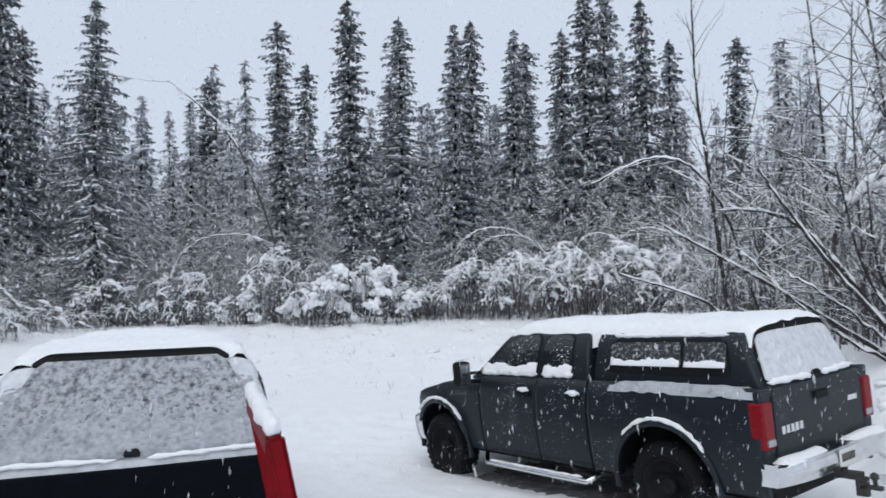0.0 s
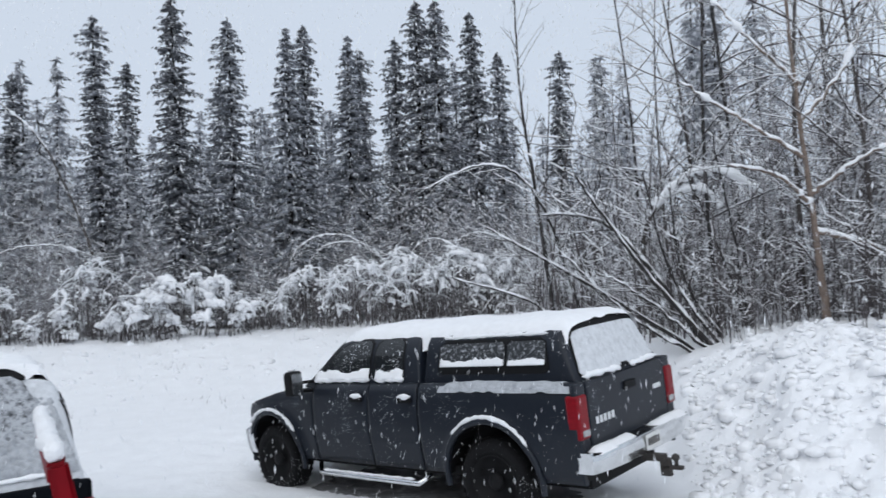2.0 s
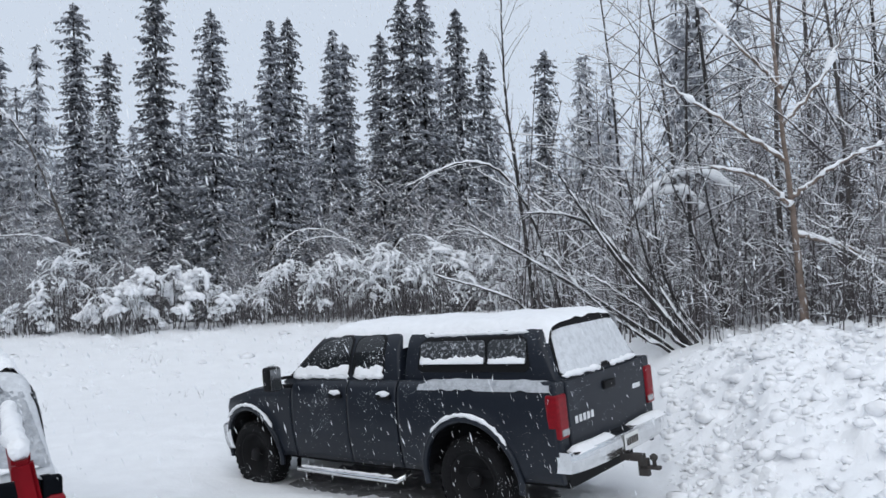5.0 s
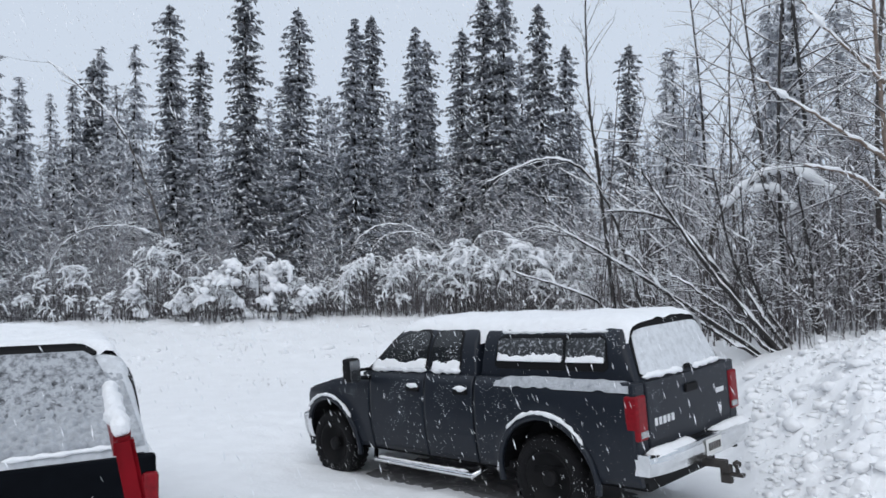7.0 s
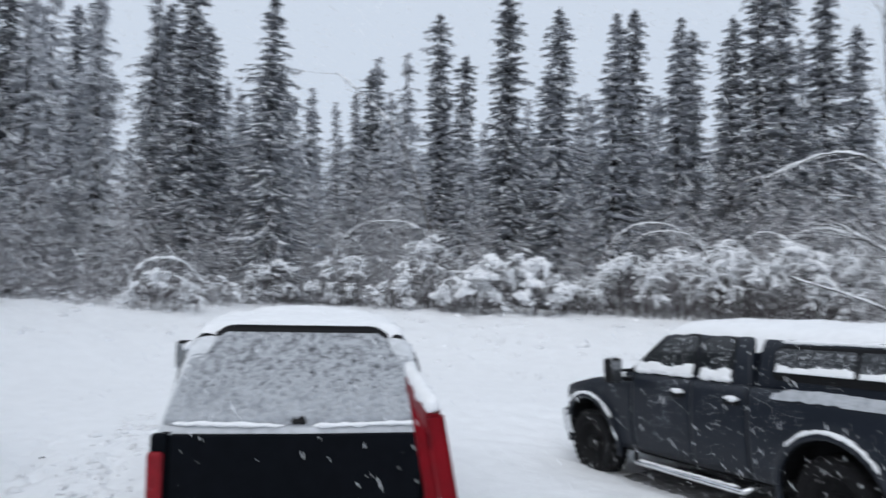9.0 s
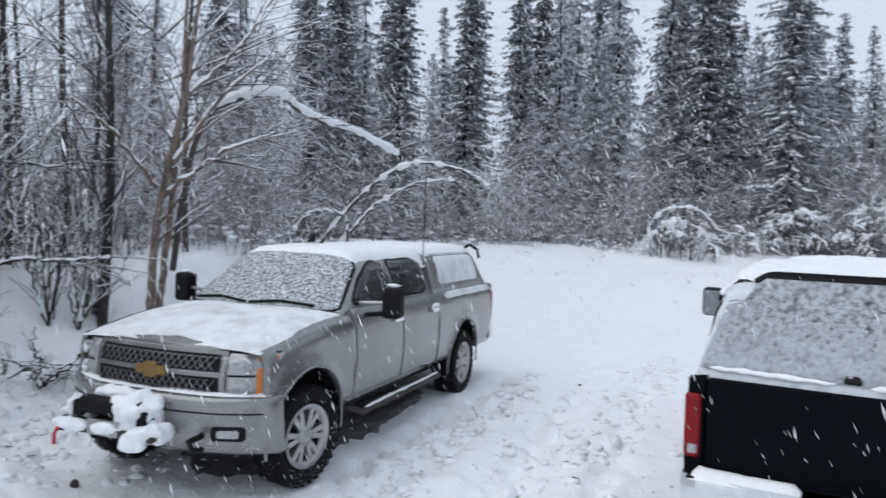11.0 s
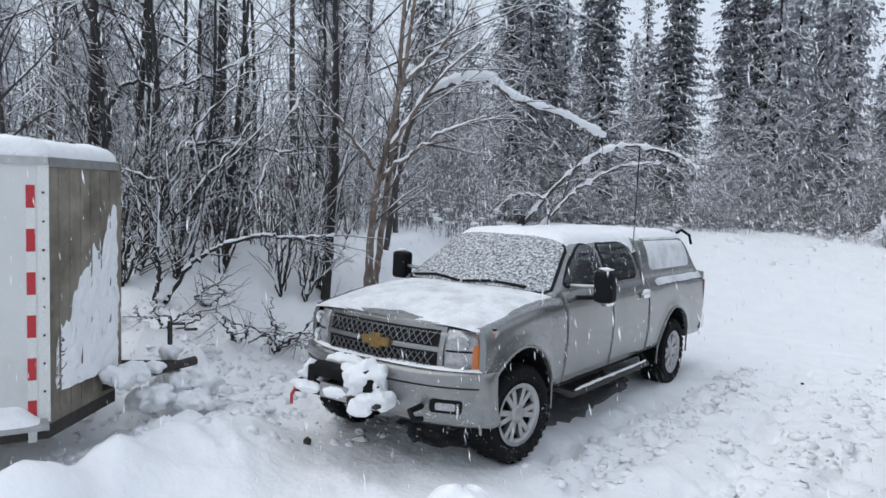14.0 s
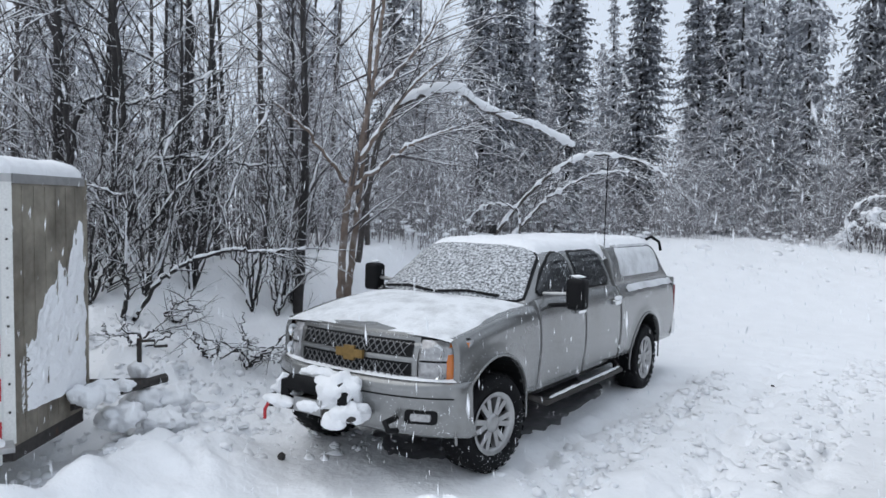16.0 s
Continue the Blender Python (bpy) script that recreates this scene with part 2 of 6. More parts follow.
# ---- ground: snow-covered yard, rising to a bank at the forest's edge ----
# azimuth from straight ahead (right is plus), where the rise begins, where it ends, height of the bank
BANK = [(-180, 9, 14, 0.6), (-110, 7.5, 10.5, 1.1), (-84, 7.8, 11.5, 1.45), (-70, 9.5, 12.5, 1.5), (-62, 14, 20, 1.55), (-43, 15, 22, 1.52), (-31, 16, 25, 1.35),
        (-10, 17, 27, 1.25), (8, 17, 27, 1.28), (22, 15, 24, 1.4), (30, 8.5, 15, 1.1), (37, 6.6, 12.5, 1.45), (50, 6.2, 12, 1.5), (90, 7, 13, 1.0), (180, 9, 14, 0.6)]


def bank(az):
    for a, b in zip(BANK, BANK[1:]):
        if a[0] <= az <= b[0]:
            t = (az - a[0]) / (b[0] - a[0])
            return [p + (q - p) * t for p, q in zip(a[1:], b[1:])]
    return BANK[0][1:]


def smooth(t):
    t = max(0.0, min(1.0, t))
    return t * t * (3 - 2 * t)


def ground_z(x, y):
    r, az = math.hypot(x, y), math.degrees(math.atan2(x, y))
    r0, r1, zb = bank(az)
    s = smooth((r - r0) / (r1 - r0))
    p = Vector((x, y, 0))
    z = zb * s + 0.03 * noise.noise(p * 0.9) + (0.034 * noise.noise(p * 2.6) + 0.03 * noise.noise(p * 6.5) + 0.012 * noise.noise(p * 14)) * smooth((24 - r) / 10) + 0.05 * s * noise.noise(p * 0.45)
    # ploughed heap of lumps beside the parked pickup, and the rough foot of the bank behind the other one
    heap = smooth((az - 29) / 6) * smooth((r - 6.4) / 1.4) * smooth((17 - r) / 4) * smooth((100 - az) / 20)
    heap = max(heap, 0.8 * smooth((-58 - az) / 8) * smooth((r - 7.2) / 1.0) * smooth((11.5 - r) / 2) * smooth((az + 112) / 15))
    if heap > 0:
        z += heap * (0.13 * noise.noise(p * 1.6) + 0.2 * abs(noise.noise(p * 3.7)) + 0.14 * abs(noise.noise(p * 7.9)) + 0.06 * noise.noise(p * 15) - 0.05)
    rough = smooth((1.1 - math.hypot(x + 6.9, y - 0.6)) / 0.5)
    if rough > 0:
        z += rough * (0.09 * abs(noise.noise(p * 3.4)) + 0.07 * abs(noise.noise(p * 7.7)) + 0.03 * noise.noise(p * 15))
    edge = smooth((r - r0 - 1) / 4) * smooth((r1 + 3 - r) / 3)
    if edge > 0:
        z += edge * 0.09 * noise.noise(p * 1.7)
    for cx, cy, sg, high in MOUNDS:
        z += high * math.exp(-((x - cx) ** 2 + (y - cy) ** 2) / (sg * sg))
    # wheel ruts leading in beside the silver pickup
    for c, w, d in RUTS:
        q = abs((x - c[0]) * c[2] + (y - c[1]) * c[3])
        along = -(x - c[0]) * c[3] + (y - c[1]) * c[2]
        if q < w * 2 and abs(along) < c[4]:
            z -= d * math.exp(-(q / w) ** 2) * smooth((c[4] - abs(along)) / 1.5) * (0.7 + 1.5 * noise.noise(p * 5) + 0.7 * noise.noise(p * 11))
    return z


# shovelled mounds: x, y, size, height
MOUNDS = [(0.8, 10.9, 1.7, -0.17), (-6.5, 2.75, 1.2, 0.05), (-6.75, 0.55, 0.42, 0.26), (-7.25, 0.5, 0.3, 0.16), (-8.0, 1.2, 0.35, 0.1), (-5.8, -0.45, 0.36, 0.4), (-5.65, -1.1, 0.4, 0.42), (-5.5, -1.8, 0.45, 0.42), (-6.3, 0.05, 0.3, 0.24), (-6.2, 0.05, 0.45, 0.18), (-7.2, 1.15, 0.4, 0.2), (-6.5, 1.1, 0.35, 0.12), (-5.4, -0.6, 0.5, 0.12), (-6.1, 0.75, 0.3, 0.1)]
# a point on the rut, its across-direction, half its length; half width; depth
RUTS = [((-6.05, 5.35, 0.9, 0.43, 3.2), 0.2, 0.13), ((-6.75, 5.7, 0.9, 0.43, 3.4), 0.16, 0.1), ((-5.7, 6.3, 0.86, 0.51, 4.5), 0.25, 0.14), ((-4.9, 6.6, 0.88, 0.47, 4.0), 0.12, 0.09), ((-3.6, 6.6, 0.9, 0.43, 5.5), 0.25, 0.1), ((-1.0, 13.5, 0.25, 0.97, 12), 0.3, 0.04), ((-1.0, 15.4, 0.22, 0.97, 12), 0.3, 0.04)]

def build_ground():
    radii = [0.4, 1, 1.8, 2.6, 3.3] + [3.6 + 0.1 * i for i in range(110)] + [14.7 + 0.3 * i for i in range(56)] + [31.5 + 1.6 * i for i in range(20)] + [75, 110, 180, 320, 700, 1600]
    angles = [-180 + 1.5 * i for i in range(46)] + [-111 + 0.5 * i for i in range(341)] + [59.4 + 1.5 * i for i in range(81)]
    angles = [a for a in angles if a < 179.2]
    vs, fs = [(0, 0, 0)], []
    n = len(angles)
    for r in radii:
        for a in angles:
            x, y = r * math.sin(radians(a)), r * math.cos(radians(a))
            vs.append((x, y, ground_z(x, y)))
    for k in range(n):
        fs.append((0, 1 + (k + 1) % n, 1 + k))
    for i in range(len(radii) - 1):
        q = 1 + i * n
        for k in range(n):
            k2 = (k + 1) % n
            fs.append((q + k, q + k2, q + n + k2, q + n + k))
    me = bpy.data.meshes.new("ground")
    me.from_pydata(vs, [], fs)
    me.materials.append(M_SNOW)
    me.polygons.foreach_set("use_smooth", [True] * len(me.polygons))
    return tagged(new("ground", me), "deep fresh snow over the yard and the bank", "snow", kind="structure")

build_ground()


def clods(seed, count, lo, hi, r_lo, r_hi, big):
    """Broken lumps of ploughed snow strewn over a stretch of the ground."""
    rng = random.Random(seed)
    q = Geo()
    for k in range(count):
        az, r = rng.uniform(lo, hi), r_lo + (r_hi - r_lo) * rng.random() ** 0.8
        x, y = r * math.sin(radians(az)), r * math.cos(radians(az))
        s = big * (0.25 + 0.9 * rng.random() ** 4)
        q.blob(Vector((x, y, ground_z(x, y) + s * rng.uniform(-0.55, 0.15))), s * rng.uniform(0.8, 1.5), s * rng.uniform(0.8, 1.4), s * rng.uniform(0.5, 0.9), rng, 4, 6, 0.3)
    ob = part("snow_clods", q, M_SNOW, smooth=True)
    return tagged(ob, "broken lumps of ploughed snow", "snow lumps", kind="stuff")


clods(201, 2600, 30, 58, 6.6, 13.0, 0.1)
clods(206, 420, -88, -76, 7.6, 9.3, 0.075)
clods(202, 900, -100, -64, 6.9, 10.2, 0.065)
clods(203, 800, -62, 24, 18.5, 25, 0.13)
clods(204, 170, -50, -30, 6.3, 11, 0.06)
clods(205, 120, -48, -38, 6.0, 10, 0.07)


def thrown_up(seed, points, spread_out, count, big):
    """Crumbs of snow thrown up beside a wheel track that follows a few points."""
    rng = random.Random(seed)
    q = Geo()
    for k in range(count):
        u = rng.random() * (len(points) - 1)
        i = min(len(points) - 2, int(u))
        p = Vector((*points[i], 0)).lerp(Vector((*points[i + 1], 0)), u - i)
        x, y = p.x + rng.gauss(0, spread_out), p.y + rng.gauss(0, spread_out)
        s = big * (0.25 + 0.9 * rng.random() ** 3)
        q.blob(Vector((x, y, ground_z(x, y) + s * rng.uniform(-0.4, 0.2))), s * rng.uniform(0.8, 1.5), s * rng.uniform(0.8, 1.4), s * rng.uniform(0.5, 0.8), rng, 4, 6, 0.3)
    return tagged(part("track_crumbs", q, M_SNOW, smooth=True), "crumbs of snow thrown up along a wheel track", "snow lumps", kind="stuff")


thrown_up(211, [(-5.2, 3.4), (-5.7, 4.5), (-6.3, 5.6), (-6.9, 6.9), (-7.5, 8.2)], 0.16, 420, 0.06)
thrown_up(212, [(-4.7, 5.6), (-5.4, 7.1), (-6.1, 8.7), (-7.4, 11.6)], 0.22, 260, 0.07)
thrown_up(213, [(-6.6, 9.8), (-5.0, 10.4), (-3.8, 10.2)], 0.3, 160, 0.09)

# ---- trees ----
def spruce(seed, height, width, feathery=0.0, mat=None, top_club=0.0, gap=0.17, fill=1.15, grow=1.0):
    """A narrow black spruce: trunk, whorls of drooping boughs made of many small sprays, snow lying on them."""
    rng = random.Random(seed)
    tree = new("spruce_tree")
    g = Geo()
    lean = Vector((rng.uniform(-0.02, 0.02), rng.uniform(-0.02, 0.02), 1))
    pts = [lean * (height * t) + Vector((0.03 * math.sin(7 * t + seed), 0.03 * math.cos(5 * t), 0)) for t in spread(0, 1, 9)]
    g.tube(pts, [0.1 * (1 - 0.93 * t) * (height / 11) + 0.008 for t in spread(0, 1, 9)], 6)
    part("trunk", g, M_BARK_DARK, tree)
    g, s = Geo(), Geo()
    down = Vector((0, 0, -1))
    z = height * rng.uniform(0.03, 0.06)
    bulge = [rng.uniform(0.72, 1.2) for _ in range(14)]
    while z < height * 0.997:
        t = z / height
        k = min(12, int(t * 13))
        swell = bulge[k] + (bulge[k + 1] - bulge[k]) * (t * 13 - k)
        reach = 1.08 * width * (0.1 + 0.9 * (1 - t) ** 0.52) * swell
        if t > 0.8:
            reach *= 0.75 + 1.1 * top_club * smooth((t - 0.8) / 0.06)
        if t > 0.95:
            reach *= max(0.2, (1 - t) / 0.05)
        if rng.random() < 0.06:
            z += gap
            continue
        count = 5 if t > 0.8 else 8
        turn = rng.random() * 6.28
        core = lean * z
        for k in range(count):
            a = turn + 6.283 * k / count + rng.uniform(-0.4, 0.4)
            ln = max(0.1, reach * rng.uniform(0.35, 1.25))
            d = Vector((math.cos(a), math.sin(a), 0))
            core = lean * (z + rng.uniform(-1.0, 1.0) * gap)
            drop = rng.uniform(0.2, 0.8) * (1 - 0.55 * t) + 0.08
            side = Vector((-d.y, d.x, 0))
            sprays = int((3 + ln * 6.5) * fill)
            for i in range(sprays):
                u = 0.12 + 0.88 * (i + 0.7 * rng.random()) / sprays
                q = core + d * (ln * u) + down * (drop * ln * u * (1.2 - 0.5 * u))
                w = (0.05 + 0.085 * rng.random()) * (1.25 - 0.55 * u) * (0.8 + 0.3 * width) * grow
                for sgn in (-1, 1):
                    e = q + side * (sgn * w * rng.uniform(0.4, 1.2)) + d * (w * rng.uniform(0.1, 1.0)) + down * (w * rng.uniform(0.2, 1.9))
                    g.tri(q - d * 0.04 + Vector((0, 0, 0.025)), e, q + d * (0.04 + 0.06 * rng.random()) + down * (0.03 + 0.09 * rng.random()))
                if rng.random() < (0.15 + 0.3 * feathery) and u > 0.25:
                    c = q + Vector((0, 0, 0.035))
                    h = (0.025 + 0.06 * rng.random()) * (1 + 0.5 * feathery)
                    s.quad(c - d * h * 1.3 + Vector((0, 0, h * 0.2)), c + side * h - Vector((0, 0, h * 0.7)), c + d * h * 1.7 - Vector((0, 0, h)), c - side * h - Vector((0, 0, h * 0.5)))
        z += gap * rng.uniform(0.75, 1.25) * (1.0 - 0.35 * t)
    tagged(part("crown", g, mat or M_NEEDLE, tree), kind="stuff")
    tagged(part("bough_snow", s, M_SNOW_TREE, tree, "small cushions of snow"), kind="stuff")
    return tagged(tree, "slender dark black spruce dusted with fresh snow", "spruce tree", group="spruces at the forest edge")


def bough(g, s, rng, p, d, length, radius, depth, droop=0.15, wander=0.25, snow=1.0, fork=3, sides=5, up=0.0):
    """A tapered limb with its side limbs and twigs; snow lies along what is not steep."""
    steps = 5 if depth > 0 else 3
    pts, dirs = [p.copy()], [d.copy()]
    d = d.normalized()
    for i in range(steps):
        d = (d + Vector((rng.uniform(-1, 1), rng.uniform(-1, 1), rng.uniform(-1, 1))) * wander * 0.4 + Vector((0, 0, (up - droop) * (i + 1) / steps))).normalized()
        p = p + d * (length / steps)
        pts.append(p.copy())
        dirs.append(d.copy())
    tip = 0.35 if depth > 0 else 0.25
    radii = [radius * (1 - (1 - tip) * i / steps) for i in range(steps + 1)]
    g.tube(pts, radii, sides if depth > 0 else 3)
    flat = 1 - abs(dirs[-1].z)
    if snow > 0 and (flat > 0.12 or depth > 1):
        run, rr = [], []
        for q, w, r in zip(pts, dirs, radii):
            if abs(w.z) < 0.86 and rng.random() < 0.9:
                run.append(q + Vector((0, 0, r * 0.75 + 0.004)))
                rr.append((r * 0.5 + 0.004 * snow) * rng.uniform(0.6, 1.35))
            else:
                if len(run) > 1:
                    s.tube(run, [0.002] + rr[1:-1] + [0.002] if len(rr) > 2 else rr, 4)
                run, rr = [], []
        if len(run) > 1:
            s.tube(run, [0.002] + rr[1:-1] + [0.002] if len(rr) > 2 else rr, 4)
    if depth <= 0:
        return
    for k in range(fork * 2 - 1 if depth > 1 else fork):
        u = rng.uniform(0.25, 1.0)
        i = min(steps - 1, int(u * steps))
        q = pts[i].lerp(pts[i + 1], u * steps - i)
        side = dirs[i].cross(Vector((rng.uniform(-1, 1), rng.uniform(-1, 1), rng.uniform(-1, 1)))).normalized()
        nd = (dirs[i] * rng.uniform(0.5, 1.1) + side * rng.uniform(0.45, 0.95)).normalized()
        bough(g, s, rng, q, nd, length * rng.uniform(0.32, 0.58) * (1.15 - 0.4 * u), radii[i] * rng.uniform(0.42, 0.62), depth - 1, droop, wander, snow, fork, sides, up)


def bare_tree(seed, height, radius, bark, lean=(0, 0), limbs=14, depth=2, first=0.25, spread_out=0.75, snow=1.0, label="", name="bare_tree", up=0.05, limb_len=0.3):
    rng = random.Random(seed)
    tree = new(name)
    g, b, s = Geo(), Geo(), Geo()
    n = 10
    pts = [Vector((lean[0] * t * t + 0.012 * height * math.sin(4 * t + seed), lean[1] * t * t + 0.012 * height * math.cos(3.3 * t + seed), height * t)) for t in spread(0, 1, n)]
    g.tube(pts, [radius * (1 - 0.85 * t) + 0.004 for t in spread(0, 1, n)], 8)
    for k in range(limbs):
        t = first + (1 - first) * (k + rng.random()) / limbs
        i = min(n - 2, int(t * (n - 1)))
        q = pts[i].lerp(pts[i + 1], t * (n - 1) - i)
        a = rng.random() * 6.283
        d = Vector((math.cos(a) * spread_out, math.sin(a) * spread_out, rng.uniform(0.25, 0.9)))
        bough(b, s, rng, q, d, height * limb_len * rng.uniform(0.6, 1.2) * (1.15 - 0.65 * t), radius * (1 - 0.85 * t) * 0.5 + 0.004, depth, 0.1, 0.35, snow, 3, 5, up)
    part("trunk", g, bark, tree, smooth=True)
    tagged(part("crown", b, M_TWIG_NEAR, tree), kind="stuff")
    tagged(part("twig_snow", s, M_SNOW_TREE, tree, "lines of fresh snow"), kind="stuff")
    return tagged(tree, label or "bare thin tree with snow lying along its twigs", "bare tree", group="bare trees by the yard")


def thicket(seed, width, depth, count, tall, mat=None, thin=1.0, twigs=5, clots=0.33):
    """A strip of thin bare stems and twigs with snow caught in them."""
    rng = random.Random(seed)
    ob = new("thicket")
    g, s = Geo(), Geo()
    for k in range(count):
        p = Vector((rng.uniform(-width / 2, width / 2), rng.uniform(-depth / 2, depth / 2), -0.1))
        h = tall * rng.uniform(0.3, 1.0)
        d = Vector((rng.gauss(0, 0.13), rng.gauss(0, 0.13), 1)).normalized()
        r = rng.uniform(0.005, 0.013) * thin
        pts = [p, p + d * h * 0.5, p + d * h + Vector((rng.gauss(0, 0.12), rng.gauss(0, 0.12), 0)) * h]
        g.tube(pts, [r, r * 0.75, r * 0.35], 3)
        for j in range(twigs):
            u = rng.uniform(0.15, 1)
            q = pts[0].lerp(pts[1], u * 2) if u < 0.5 else pts[1].lerp(pts[2], u * 2 - 1)
            a = rng.random() * 6.283
            e = q + Vector((math.cos(a), math.sin(a), rng.uniform(-0.2, 1.1))) * min(0.55, h * rng.uniform(0.1, 0.3))
            g.tube([q, e], [r * 0.5, r * 0.25], 3)
            if rng.random() < 0.8:
                w = rng.uniform(0.004, 0.009) * (0.7 + 0.5 * thin)
                a0, a1 = q.lerp(e, rng.uniform(0.0, 0.25)), q.lerp(e, rng.uniform(0.6, 1.0))
                lift = Vector((0, 0, w * 0.8))
                s.tube([a0 + lift, a0.lerp(a1, 0.5) + lift, a1 + lift], [w * 0.5, w, w * 0.6], 3)
        if rng.random() < clots:
            q = pts[0].lerp(pts[2], rng.uniform(0.03, 0.6) ** 1.5)
            w = rng.uniform(0.04, 0.12)
            s.blob(q, w * rng.uniform(0.9, 1.8), w, w * 0.5, rng, 4, 7)
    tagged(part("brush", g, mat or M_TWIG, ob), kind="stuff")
    tagged(part("brush_snow", s, M_SNOW_TREE, ob, "clots of snow"), kind="stuff")
    return tagged(ob, "dense thicket of thin bare stems with clinging snow", "thicket", kind="stuff")


def bent_bush(seed, reach, high, arches, load=1.0):
    """A bush whose stems are bent over by snow."""
    rng = random.Random(seed)
    ob = new("bent_bush")
    g, s = Geo(), Geo()
    for k in range(arches):
        a = rng.choice((0, math.pi)) + rng.gauss(0, 0.45)
        d = Vector((math.cos(a), math.sin(a) * 0.6, 0))
        ln, h = reach * rng.uniform(0.4, 1.0), high * rng.uniform(0.4, 1.0)
        o = Vector((rng.uniform(-0.45, 0.45) * reach, rng.uniform(-0.35, 0.35), -0.1))
        pts, n = [], 10
        sag = rng.uniform(0.75, 0.98)
        for i in range(n):
            t = i / (n - 1)
            pts.append(o + d * (ln * (t ** 1.3)) + Vector((rng.gauss(0, 0.025), rng.gauss(0, 0.025), h * math.sin(math.pi * min(1, sag * t ** 0.62)) + rng.gauss(0, 0.02))))
        r = rng.uniform(0.008, 0.02)
        g.tube(pts, [r * (1 - 0.7 * i / (n - 1)) for i in range(n)], 4)
        # snow rests on the flat of the arch in broken lumps
        i = 3
        while i < n - 1:
            if rng.random() < 0.75:
                w = load * rng.uniform(0.022, 0.07)
                e = min(n - 1, i + rng.randint(1, 3))
                run = [pts[q] + Vector((0, 0, w * 0.5)) for q in range(i, e + 1)]
                s.tube([run[0]] + [run[0].lerp(run[1], 0.4)] + run[1:], [0.004, w * 0.8] + [w * rng.uniform(0.6, 1.3) for _ in run[1:-1]] + [0.006], 7)
                i = e
            i += 1
        for j in range(12):
            i = rng.randint(2, n - 2)
            q = pts[i]
            e = q + (d * rng.uniform(-0.3, 0.7) + Vector((rng.uniform(-0.8, 0.8), rng.uniform(-0.8, 0.8), rng.uniform(-1.1, 0.2)))) * rng.uniform(0.15, 0.6)
            m = q.lerp(e, 0.5) + Vector((0, 0, 0.05))
            g.tube([q, m, e], [r * 0.5, r * 0.35, 0.003], 3)
            if rng.random() < 0.55:
                w = min(1.0, load) * rng.uniform(0.007, 0.024)
                s.tube([q + Vector((0, 0, w)), m + Vector((0, 0, w * 0.8)), e], [w * 0.5, w, 0.004], 5)
    for k in range(arches * 3):
        p = Vector((rng.uniform(-0.7, 0.7) * reach, rng.uniform(-0.4, 0.4), -0.1))
        h = high * rng.uniform(0.3, 0.8)
        g.tube([p, p + Vector((rng.gauss(0, 0.1), rng.gauss(0, 0.1), h))], [0.008, 0.003], 3)
    tagged(part("brush", g, M_TWIG, ob), kind="stuff")
    tagged(part("snow_load", s, M_SNOW_TREE, ob, "heavy lumpy snow", smooth=True), kind="stuff")
    return tagged(ob, "bush bent over in arches under heavy snow", "bush", group="bent bushes along the bank")


